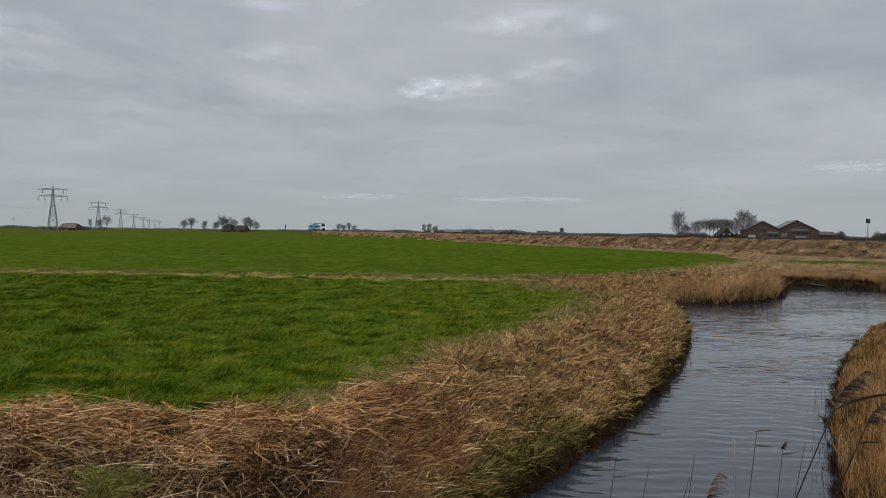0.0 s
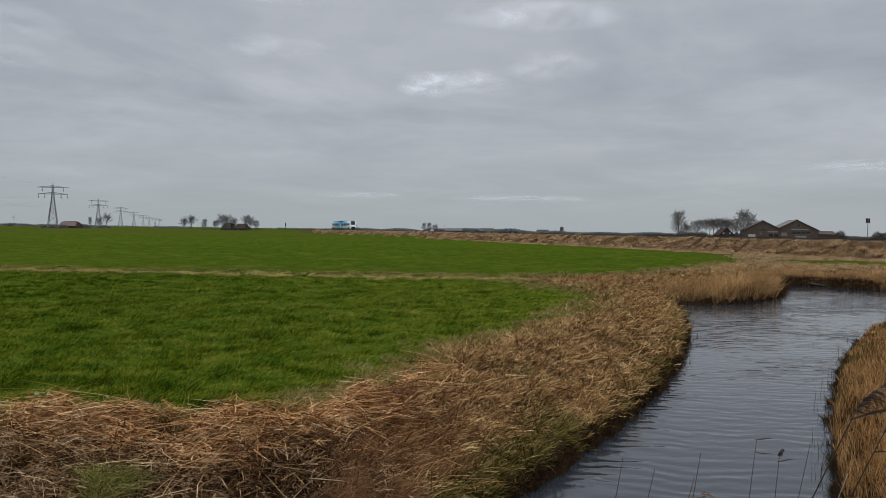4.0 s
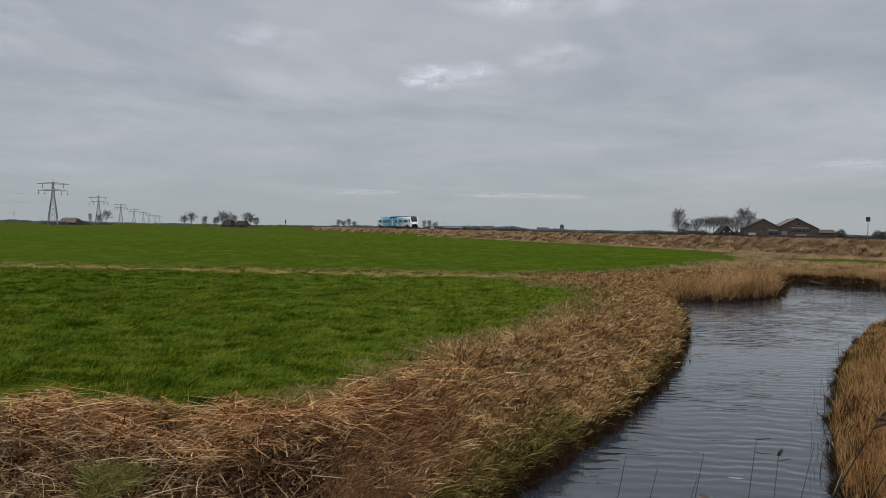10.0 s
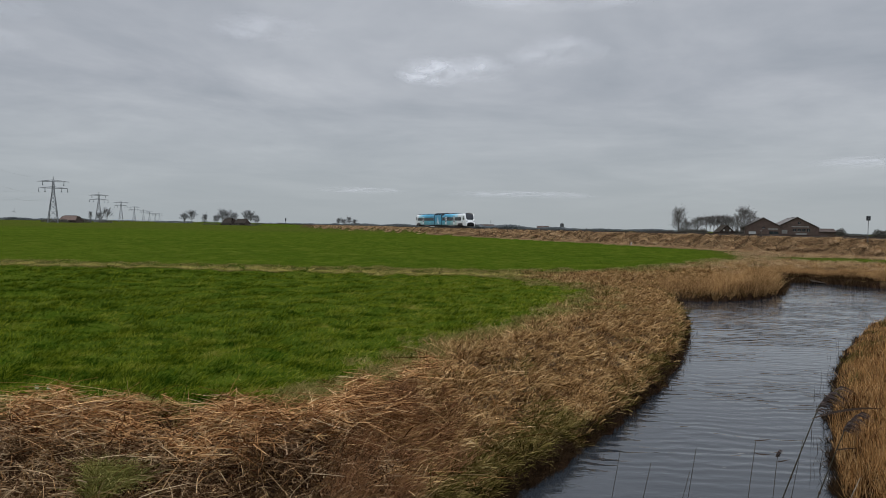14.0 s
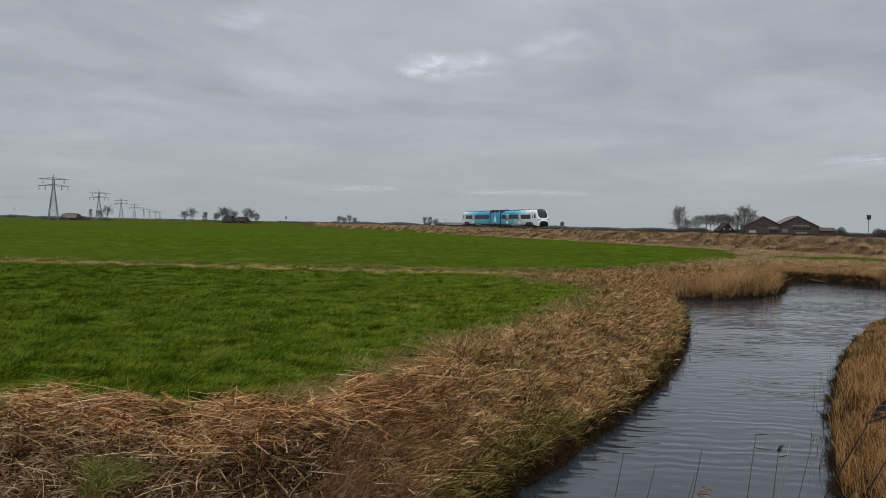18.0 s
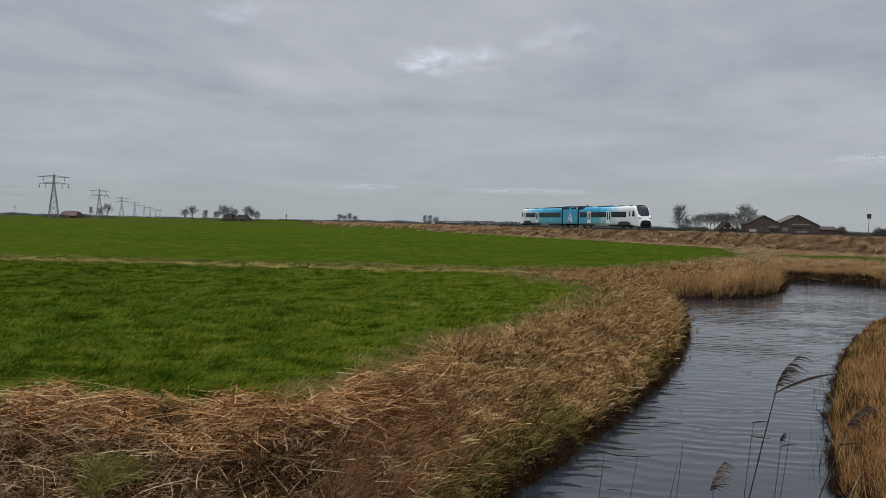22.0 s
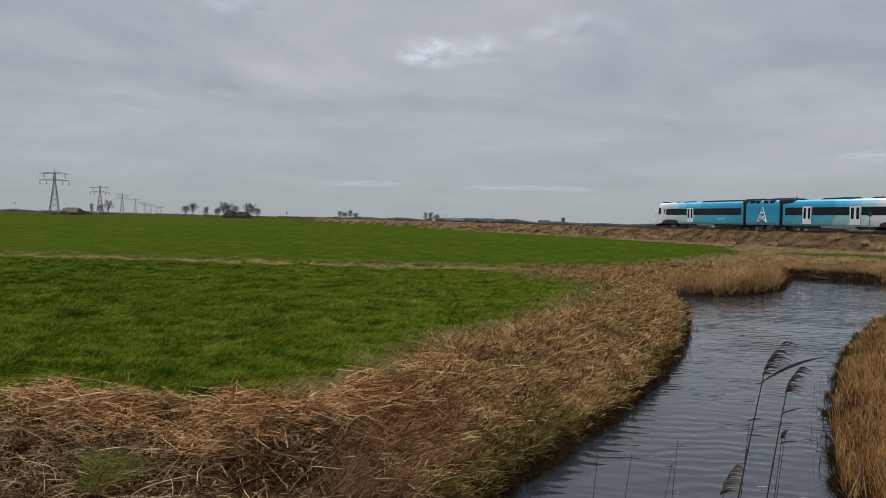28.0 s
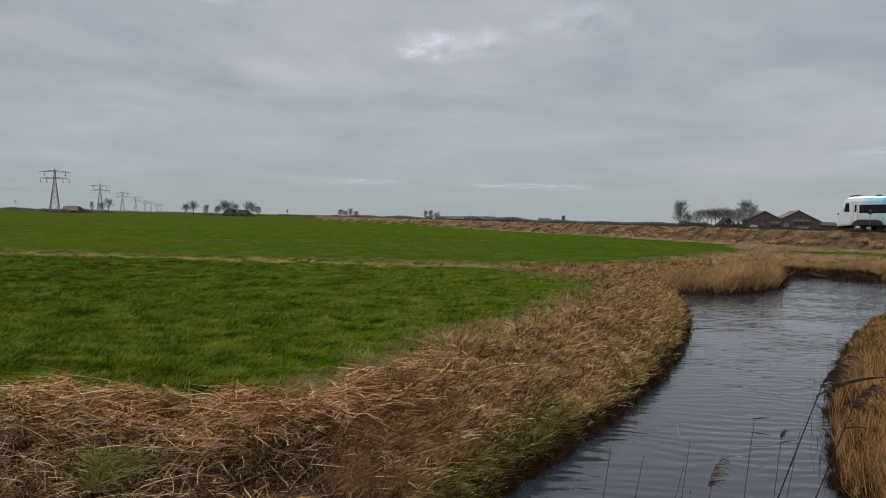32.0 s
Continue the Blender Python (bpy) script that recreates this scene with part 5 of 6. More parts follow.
def build_lineside():
    # sign beside the track, seen from behind
    x, y = at_dir(0.5030, 93.0)
    z = float(land(np.array([x]), np.array([y]))[0][0])
    s = thing("track_sign", "dark square track sign on a slim grey post beside the railway", "sign", pose(x, y, z, 0, 0, 12))
    part("post", beams("post", [((0, 0, -0.3), (0, 0, 4.35 - z), 0.035, 0.035)], M_SIGNBACK, 8), s)
    part("board", box(-0.26, 0.26, -0.03, 0.02, 3.92 - z, 4.42 - z, M_SIGNDARK, 0.012), s, "dark square board")
    part("clamp", box(-0.06, 0.06, -0.06, 0.05, 4.1 - z, 4.2 - z, M_STEEL), s)
    part("clamp", box(-0.06, 0.06, -0.06, 0.05, 4.3 - z, 4.4 - z, M_STEEL), s)
    x, y = at_dir(-0.1866, 640)
    g = thing("railway_signal", "distant dark signal on a post", "signal", pose(x, y, 0))
    part("post", beams("post", [((0, 0, 0), (0, 0, 5.2), 0.11, 0.11)], M_ROOFDARK, 8), g)
    part("signal_head", box(-0.38, 0.38, -0.25, 0.25, 4.2, 6.3, M_BLACK, 0.1), g, "black signal head")
    # low posts along the embankment
    for sx in (-20, 30, 80):
        p = on_track(sx, 2.9, 0)
        z = float(land(np.array([p.x]), np.array([p.y]))[0][0])
        m = thing("marker_post", "short grey marker post beside the railway", "post", pose(p.x, p.y, z), "marker posts")
        part("post", box(-0.06, 0.06, -0.06, 0.06, -0.2, 0.75, M_SLEEPER, 0.02), m)
        part("cap", box(-0.08, 0.08, -0.08, 0.08, 0.75, 0.83, M_PALEPANEL, 0.02), m)
    # short white stake at the foot of the embankment
    x, y = 28.9, 129.8
    z = float(land(np.array([x]), np.array([y]))[0][0])
    st = thing("stake", "short white stake at the meadow's far edge", "stake", pose(x, y, z, 0, 8, 20))
    part("post", beams("post", [((0, 0, -0.2), (0, 0, 0.40), 0.10, 0.09)], M_DULLWHITE, 6), st)
    part("tip", beams("tip", [((0, 0, 0.40), (0, 0, 0.5), 0.09, 0.03)], M_DULLWHITE, 6), st)
    # plank at the far shore
    x, y = 24.6, 55.25
    pl = thing("plank", "dark weathered plank at the far water's edge", "plank", pose(x, y, WATER_Z + 0.12, 20, 7, 12))
    part("board", box(-0.55, 0.55, -0.16, 0.16, -0.03, 0.03, M_PLANK, 0.012), pl)
    part("support", box(-0.4, -0.3, -0.1, 0.1, -0.5, -0.03, M_PLANK, 0.01), pl)


build_lineside()


# ================= plants of meadow, banks and shore =================
RS = np.random.RandomState(12)


def scatter(n, r0, r1, a0=-0.58, a1=0.58, power=1.0):
    """Points over the ground, denser nearer: x, y, height, dryness, distance to the water."""
    r = np.exp(RS.uniform(math.log(r0), math.log(r1), n))
    a = RS.uniform(a0, a1, n)
    y = r
    x = a * y
    z, dry, mud_shade = land(x, y)
    return x, y, z, dry, water_distance(x, y)


def stuff(name, me, label, category):
    return tagged(new(name, me), label, category, kind="stuff")


def upward(n, spread, lean=(0.0, 0.0)):
    v = np.stack([RS.normal(lean[0], spread, n), RS.normal(lean[1], spread, n), np.ones(n)], 1)
    return v / np.linalg.norm(v, axis=1)[:, None]


def droop(n, side, down, lean=0.15):
    return np.stack([RS.normal(lean, side, n), RS.normal(0, side, n), -np.abs(RS.normal(down, down * 0.4, n))], 1)


def right_bank(x, y):
    return (x > 3 + 0.47 * (y - 10)) & (y < 38)


def tufts(x, y, z, count, size):
    """Blades gathered in tufts round the points given: their places, and the way out of the tuft."""
    k = len(x)
    q, r = RS.uniform(0, 6.28, (k, count)), RS.uniform(0, 1, (k, count)) ** 0.6
    ox, oy = np.cos(q) * r, np.sin(q) * r
    size = np.broadcast_to(np.asarray(size, float), (k,))[:, None]
    bx, by = (x[:, None] + ox * size).ravel(), (y[:, None] + oy * size).ravel()
    bz = np.repeat(z, count)
    return np.stack([bx, by, bz], 1), np.stack([ox.ravel(), oy.ravel()], 1)


def splay(out, spread, up, lean=(0.0, 0.0)):
    """Directions that open out of a tuft."""
    n = len(out)
    v = np.stack([out[:, 0] * spread + RS.normal(lean[0], 0.2, n), out[:, 1] * spread + RS.normal(lean[1], 0.2, n), np.full(n, up) + RS.normal(0, 0.15, n)], 1)
    return v / np.linalg.norm(v, axis=1)[:, None]


def grow_meadow():
    x, y, z, dry, d = scatter(190000, 10.5, 48)
    clump = rough(x, y, 0.5) * 0.5 + rough(x, y, 1.6) * 0.5
    keep = (dry < RS.uniform(0.15, 0.6, len(x))) & (d > 0.8)
    x, y, z, clump = x[keep], y[keep], z[keep], clump[keep]
    n = len(x)
    ln = RS.uniform(0.045, 0.12, n) * (1 + 0.45 * np.clip(clump, -0.6, 1.2))
    stuff("meadow_grass", ribbons("meadow_grass", np.stack([x, y, z - 0.01], 1), upward(n, 0.5, (0.2, 0)), droop(n, 0.3, 0.25), ln, RS.uniform(0.008, 0.014, n) * (0.5 + y / 20), M_BLADE, 1, RS),
          "short wet green meadow grass blown by wind", "grass")
    x, y, z, dry, d = scatter(90000, 44, 170, -0.58, 0.36)
    keep = (dry < RS.uniform(0.15, 0.6, len(x))) & (rough(x, y, 3.0) + 0.6 * rough(x, y, 1.2) + RS.normal(0, 0.6, len(x)) > -0.1) & (RS.uniform(0, 1, len(x)) < 1.25 - y / 140)
    x, y, z = x[keep], y[keep], z[keep]
    n = len(x)
    stuff("far_meadow_grass", ribbons("far_meadow_grass", np.stack([x, y, z - 0.01], 1), upward(n, 0.5, (0.2, 0)), droop(n, 0.3, 0.25), RS.uniform(0.05, 0.11, n), RS.uniform(0.012, 0.022, n) * (0.5 + y / 28), M_FARBLADE, 1, RS),
          "uneven short green grass of the farther meadow", "grass")
    # ranker tufts where cattle left the grass standing
    x, y, z, dry, d = scatter(11000, 10.8, 46)
    keep = (dry < RS.uniform(0.1, 0.5, len(x))) & (rough(x, y, 2.4) + 0.7 * rough(x, y, 0.9) + RS.normal(0, 0.4, len(x)) > 0.25)
    x, y, z = x[keep], y[keep], z[keep]
    base, out = tufts(x, y, z - 0.01, 14, 0.07 + 0.003 * y)
    n = len(base)
    stuff("meadow_tufts", ribbons("meadow_tufts", base, splay(out, 0.6, 0.9, (0.3, 0)), droop(n, 0.25, 0.3, 0.25), RS.uniform(0.10, 0.22, n), RS.uniform(0.008, 0.014, n) * (0.5 + base[:, 1] / 22), M_BLADE, 2, RS),
          "longer tufts of green grass standing in the meadow", "grass")


def grow_mat():
    """Flattened dead reed heaped along the near edge of the meadow."""
    n = 185000
    x, y, z, dry, d = scatter(n, 7.2, 14, -0.66, 0.10)
    keep = (dry > 0.4) & (d > 0.35) & (RS.uniform(0, 1, n) < np.where(x < -0.58 + 0.25 * rough(x, y, 1.5) + RS.normal(0, 0.3, n), 1.0, 0.05))
    # hollows between the bundles, and a gap under the upper layer
    lump = 0.5 + 0.55 * rough(x, y, 0.8) + 0.35 * rough(x, y, 0.33)
    gap = 1.6 * np.exp(-((y - 9.86 - 0.14 * rough(x, y, 1.7)) / 0.17) ** 2) * smooth(-1.5, -2.4, x) * (0.55 + 0.45 * rough(x, y, 1.1))
    gap = np.maximum(gap, 0.9 * np.exp(-((x + 1.12) / 0.36) ** 2 - ((y - 8.95) / 0.42) ** 2))
    keep &= RS.uniform(0, 1, n) < np.clip(0.12 + 0.70 * lump, 0.04, 1) * (0.30 + 0.70 * smooth(8.8, 9.5, y + 0.25 * rough(x, y, 1.0))) * (1 - 0.95 * np.clip(gap, 0, 1))
    x, y, z, d, dry, lump = x[keep], y[keep], z[keep], d[keep], dry[keep], lump[keep]
    n = len(x)
    shelf = smooth(9.4, 9.9, y + 0.15 * rough(x, y, 1.4))
    swirl = rough(x, y, 1.3) * 1.5 + 0.9
    ang = (1 - shelf) * swirl + shelf * 0.45 * rough(x, y, 2.0) + RS.normal(0, 0.95, n) + np.pi * RS.randint(0, 2, n)
    rise = np.stack([np.cos(ang), np.sin(ang), RS.normal(0.06, 0.42, n) + (1 - shelf) * RS.normal(0.1, 0.55, n)], 1)
    rise /= np.linalg.norm(rise, axis=1)[:, None]
    heap = smooth(0.3, 1.8, d) * smooth(0.4, 0.95, dry)
    lift = RS.uniform(0, 1, n) * (0.04 + 0.22 * np.clip(lump, 0, 1.2)) * heap
    ln = (0.11 + 0.33 * RS.uniform(0, 1, n) ** 1.5) * (1 - 0.25 * (1 - shelf) * RS.uniform(0, 1, n))
    base = np.stack([x, y, z + lift], 1) - rise * (ln * 0.5)[:, None] * np.array([1, 1, 0])
    wid = RS.uniform(0.0062, 0.0155, n)
    old = (y + 0.45 * rough(x, y, 1.3) + RS.normal(0, 0.3, n)) < 9.35
    for sel, mat, nm, lb in ((~old, M_STRAW, "flattened_dead_reed", "flattened tangle of orange-brown dead reed on the near bank"), (old, M_OLDSTRAW, "old_grey_reed", "older grey-brown dead reed lying low on the near bank")):
        k = int(sel.sum())
        stuff(nm, ribbons(nm, base[sel], rise[sel], droop(k, 0.75, 0.12, 0.0), ln[sel], wid[sel], mat, 4, RS, taper=0.55), lb, "dead reed")
    # upright reddish stems where the heap ends
    x, y, z, dry, d = scatter(120000, 8.0, 12.0, -0.18, 0.10)
    keep = (d > 0.5) & (d < 3.0) & (dry > 0.5) & (RS.uniform(0, 1, len(x)) < 0.95 * np.exp(-((x / y + 0.030 + 0.040 * smooth(10.5, 9.2, y)) / 0.052) ** 2)) & (rough(x, y, 1.2) + RS.normal(0, 0.5, len(x)) > -0.5)
    x, y, z = x[keep], y[keep], z[keep]
    n = len(x)
    stuff("reddish_dead_grass", ribbons("red_grass", np.stack([x, y, z - 0.02], 1), upward(n, 0.2, (0.1, -0.1)), droop(n, 0.25, 0.3, 0.2), RS.uniform(0.12, 0.34, n), RS.uniform(0.005, 0.011, n), M_REDGRASS, 3, RS), "upright reddish-brown dead grass beside the flattened reed", "grass")
    # stubs of reed still standing low on the bank
    x, y, z, dry, d = scatter(42000, 7.6, 9.9, -0.62, 0.02)
    keep = (d > 0.3) & (dry > 0.6) & (RS.uniform(0, 1, len(x)) < (1 - smooth(9.0, 9.8, y)) * np.clip(0.5 + 0.6 * rough(x, y, 0.6), 0.05, 1)) & (x < -0.45 + 0.3 * rough(x, y, 0.9))
    x, y, z = x[keep], y[keep], z[keep]
    n = len(x)
    stuff("reed_stubs", ribbons("stubs", np.stack([x, y, z - 0.02], 1), upward(n, 0.5, (0.0, -0.3)), droop(n, 0.35, 0.25, 0.0), RS.uniform(0.08, 0.24, n), RS.uniform(0.008, 0.016, n), M_THATCHSHADE, 2, RS, taper=0.4), "short broken reed stubs on the near bank", "dead reed")
    # single straws that stick out of it
    n = 420
    x, y, z, dry, d = scatter(n, 8.0, 13.5, -0.56, 0.1)
    keep = (dry > 0.4) & (d > 1.0)
    x, y, z = x[keep], y[keep], z[keep]
    n = len(x)
    stuff("loose_straws", ribbons("straws", np.stack([x, y, z + 0.1], 1), upward(n, 0.7), droop(n, 0.4, 0.1), RS.uniform(0.2, 0.5, n), RS.uniform(0.007, 0.013, n), M_STRAW, 3, RS), "loose pale straws sticking out of the dead reed", "straw")


def grow_banks():
    x, y, z, dry, d = scatter(40000, 7.5, 75, -0.5, 0.58)
    keep = (dry > RS.uniform(0.08, 0.8, len(x))) & (d > 0.17) & ~right_bank(x, y) & ~((y > 36) & (x < 4)) & (RS.uniform(0, 1, len(x)) < np.where((x < -0.9) & (y < 11), 0.12, np.where((x < 0.1) & (y < 9.9), 0.35, 1.0)))
    x, y, z, d = x[keep], y[keep], z[keep], d[keep]
    # the neck of dry grass between the two fields
    nx, ny = RS.uniform(-1, 22, 16000), RS.uniform(27, 52, 16000)
    nz, ndry, mud_shade = land(nx, ny)
    nd = water_distance(nx, ny)
    on = (ndry > RS.uniform(0.1, 0.8, len(nx))) & (nd > 0.6) & ~right_bank(nx, ny) & ~((ny > 36) & (nx < 4))
    x, y, z, d = (np.concatenate([a, b[on]]) for a, b in ((x, nx), (y, ny), (z, nz), (d, nd)))
    fade = 1 - smooth(0.25, 0.85, land(x, y)[1])
    green = (0.45 * rough(x, y, 2.6) + 1.3 * fade * smooth(16, 28, y) + (1.25 * smooth(15, 11, y) * (1 - smooth(0.4, 1.5, d)) + 0.95 * (1 - smooth(0.25, 0.9, d))) * smooth(-0.7, 0.1, x) + RS.normal(0, 0.35, len(x))) > 0.95
    tall = (0.21 + 0.10 * np.clip(rough(x, y, 1.6), -0.6, 1.3)) * RS.uniform(0.7, 1.35, len(x)) * np.where(y > 30, 0.8, 1.0)
    for sel, mat, nm, lb in ((~green, M_DRYGRASS, "dry_bank_grass", "matted brown dry grass tufts on the ditch banks"), (green, M_MIXGRASS, "green_bank_grass", "green and yellow grass low on the ditch banks")):
        base, out = tufts(x[sel], y[sel], z[sel] - 0.02, 17, 0.10 + 0.004 * y[sel])
        n = len(base)
        h = np.repeat(tall[sel], 17) * RS.uniform(0.6, 1.25, n)
        # the tufts hang over towards the water
        stuff(nm, ribbons(nm, base, splay(out, 0.70, 0.85, (0.08, -0.12)), droop(n, 0.30, 0.40, 0.05), h * 0.9, RS.uniform(0.007, 0.0165, n) * (0.6 + base[:, 1] / 18), mat, 3, RS, taper=0.5), lb, "grass")


def grow_edge():
    """Longer olive and straw-coloured grass where the meadow passes into the dry bank."""
    x, y, z, dry, d = scatter(60000, 9.5, 60, -0.56, 0.40)
    keep = (dry > 0.01) & (dry < RS.uniform(0.3, 0.97, len(x))) & (d > 1.0) & (rough(x, y, 1.1) + RS.normal(0, 0.5, len(x)) > -0.5)
    x, y, z = x[keep], y[keep], z[keep]
    nx, ny = RS.uniform(-2, 30, 15000), RS.uniform(26, 72, 15000)
    nz, ndry, mud_shade = land(nx, ny)
    on = (ndry > 0.04) & (ndry < RS.uniform(0.4, 1.05, len(nx))) & (water_distance(nx, ny) > 2.5)
    x, y, z = (np.concatenate([a, b[on]]) for a, b in ((x, nx), (y, ny), (z, nz)))
    base, out = tufts(x, y, z - 0.02, 12, 0.07 + 0.003 * y)
    n = len(base)
    stuff("edge_grass", ribbons("edge_grass", base, splay(out, 0.65, 0.7, (0.15, -0.1)), droop(n, 0.3, 0.35, 0.1), RS.uniform(0.08, 0.24, n), RS.uniform(0.006, 0.012, n) * (0.6 + base[:, 1] / 20), M_EDGE, 2, RS),
          "longer olive and straw-coloured grass along the edge of the meadow", "grass")
    # taller fringe behind the heaped reed
    x, y, z, dry, d = scatter(26000, 10.2, 22, -0.60, 0.14)
    rim = meadow_rim(x, y) + 0.25 * rough(x, y, 1.3)
    keep = (rim < 0.25) & (rim > -0.25 - 0.95 * smooth(-3.4, -1.6, x) * RS.uniform(0.1, 1, len(x))) & (RS.uniform(0, 1, len(x)) < 0.75 + 0.5 * rough(x, y, 0.7))
    x, y, z = x[keep], y[keep], z[keep]
    base, out = tufts(x, y, z - 0.02, 14, 0.07)
    n = len(base)
    stuff("fringe_grass", ribbons("fringe_grass", base, splay(out, 0.55, 0.85, (0.1, -0.1)), droop(n, 0.35, 0.35, 0.1), RS.uniform(0.10, 0.24, n), RS.uniform(0.007, 0.013, n), M_EDGE, 3, RS),
          "ragged olive fringe of grass behind the heaped reed", "grass")


def grow_reed():
    # cape and far shore
    x, y, z, dry, d = scatter(300000, 36, 66, 0.18, 0.60)
    edge = np.where(y > 47, 3.2, 2.6)
    keep = (d > np.where(y > 47, 0.45, 0.04)) & (d < edge * (0.75 + 0.35 * rough(x, y, 3.0)) + 0.4) & (x > 10.6) & (y > 38.4) & ((y < 47) | (x > 19))
    keep &= ~((y > 37) & (x > 28) & (y < 46))
    x, y, z, d = x[keep], y[keep], z[keep], d[keep]
    n = len(x)
    h = RS.uniform(0.75, 1.25, n) * (1.0 + 0.22 * rough(x, y, 2.2)) * np.where(y < 47, 0.52 + 0.42 * smooth(12.5, 17.0, x), 0.50 + 0.12 * rough(x, y, 4.0)) * (0.65 + 0.35 * smooth(3.2, 1.0, d))
    stuff("reed_bed", ribbons("reed_bed", np.stack([x, y, np.maximum(z, WATER_Z - 0.1) - 0.02], 1), upward(n, 0.22, (0.02, -0.1)), droop(n, 0.2, 0.22, 0.05), h, RS.uniform(0.009, 0.018, n), M_REED, 2, RS),
          "dense stand of dry brown reed round the bend of the ditch", "reed")
    # the bank on the other side
    x, y, z, dry, d = scatter(110000, 8, 40, 0.30, 0.62)
    keep = (d > -0.02) & (d < 9) & right_bank(x, y)
    x, y, z, d = x[keep], y[keep], z[keep], d[keep]
    n = len(x)
    green = (rough(x, y, 2.2) + 0.6 * smooth(1.0, 3.0, d) + RS.normal(0, 0.3, n)) > 1.02
    red = ~green & (RS.uniform(0, 1, n) < 0.72)
    h = RS.uniform(0.26, 0.6, n) * (1 + 0.25 * rough(x, y, 1.6)) * (0.6 + 0.4 * smooth(0.2, 1.4, d)) * (1 - 0.55 * smooth(15, 24, y))
    for sel, mat, nm, lb in ((~green & ~red, M_REED, "bank_reed", "standing brown reed on the opposite bank"), (red, M_RUSTGRASS, "bank_red_grass", "reddish dry grass among the reed of the opposite bank"), (green, M_MIXGRASS, "bank_sedge", "yellow-green sedge among the reed of the opposite bank")):
        k = int(sel.sum())
        stuff(nm, ribbons(nm, np.stack([x, y, np.maximum(z, WATER_Z - 0.1) - 0.02], 1)[sel], upward(k, 0.25, (0.03, 0)), droop(k, 0.18, 0.14, 0.08), h[sel], (RS.uniform(0.006, 0.013, n) * (0.6 + y / 18))[sel], mat, 3, RS), lb, "reed")
    # dark wet stubble at the water line
    x, y, z, dry, d = scatter(120000, 8, 60, -0.02, 0.60)
    keep = (d > -0.32) & (d < 0.14) & (RS.uniform(0, 1, len(x)) < np.where(d < -0.05, np.where(y > 36, 0.7, np.where(d > -0.13, 0.5, 0.06)), 1.0)) & ((y < 36) | (x > 8)) & (~right_bank(x, y) | (RS.uniform(0, 1, len(x)) < 0.3))
    x, y, z = x[keep], y[keep], z[keep]
    n = len(x)
    stuff("wet_stubble", ribbons("stubble", np.stack([x, y, np.maximum(z, WATER_Z - 0.15)], 1), upward(n, 0.25), droop(n, 0.2, 0.1, 0.0), RS.uniform(0.06, 0.22, n) * np.where(y > 36, 2.6, 1.0), RS.uniform(0.008, 0.018, n) * (0.5 + y / 25), M_DARKREED, 2, RS),
          "dark wet stubble along the water's edge", "stubble")


def grow_far_shore():
    """Dark reed along the foot of the far bank, under the pale grass; the overhang's shade is put into its colour."""
    n = 170000
    x, y = RS.uniform(17, 36, n), RS.uniform(44, 59, n)
    d = water_distance(x, y)
    keep = (d > -0.22) & (d < 0.75) & (rough(x, y, 3.2) + RS.normal(0, 0.3, n) > -0.55 + 0.9 * smooth(25.5, 28.5, x))
    x, y, d = x[keep], y[keep], d[keep]
    n = len(x)
    z = np.maximum(land(x, y)[0], WATER_Z - 0.1)
    h = RS.uniform(0.22, 0.56, n) * (1 - 0.5 * smooth(0.3, 0.75, d)) * (1 - 0.35 * smooth(25, 29, x)) * (1 + 0.3 * rough(x, y, 2.0))
    dark = RS.uniform(0, 1, n) < 0.6
    for sel, mat, nm, lb in ((dark, M_DARKREED, "dark_shore_reed", "dark wet reed with painted shade under the far bank"), (~dark, M_THATCHSHADE, "rotten_shore_reed", "brown reed with painted shade under the far bank")):
        k = int(sel.sum())
        stuff(nm, ribbons(nm, np.stack([x, y, z - 0.03], 1)[sel], upward(k, 0.3, (0.0, -0.15)), droop(k, 0.2, 0.3, 0.0), h[sel], RS.uniform(0.014, 0.03, k), mat, 2, RS), lb, "reed")


def grow_margin():
    """Sparse dark stalks and clumps that stand in the water before the opposite bank."""
    x, y, z, dry, d = scatter(60000, 9.5, 34, 0.36, 0.60)
    keep = (d < 0.05) & (d > -0.5) & (x > 3.2 + 0.47 * (y - 10)) & (RS.uniform(0, 1, len(x)) < 0.028 * np.exp(d / 0.25) * (1 + 1.2 * rough(x, y, 0.9)))
    x, y = x[keep], y[keep]
    n = len(x)
    stuff("standing_stalks", ribbons("stalks", np.stack([x, y, np.full(n, WATER_Z - 0.1)], 1), upward(n, 0.10), droop(n, 0.08, 0.05, 0.03), RS.uniform(0.2, 0.5, n), RS.uniform(0.007, 0.012, n) * (0.7 + y / 30), M_DARKREED, 3, RS),
          "sparse dark stalks standing in the water beside the bank", "reed")
    x, y, z, dry, d = scatter(2600, 10, 32, 0.36, 0.60)
    keep = (d < 0.12) & (d > -0.07) & (x > 3.2 + 0.47 * (y - 10)) & (rough(x, y, 1.2) > -0.1)
    x, y = x[keep], y[keep]
    base, out = tufts(x, y, np.full(len(x), WATER_Z - 0.03), 60, 0.11)
    n = len(base)
    stuff("wet_clumps", ribbons("wet_clumps", base, splay(out, 0.45, 0.9), droop(n, 0.2, 0.3, 0.0), RS.uniform(0.08, 0.26, n), RS.uniform(0.008, 0.016, n) * (0.6 + base[:, 1] / 25), M_DARKREED, 2, RS),
          "dark wet clumps of dead reed at the foot of the bank", "reed")


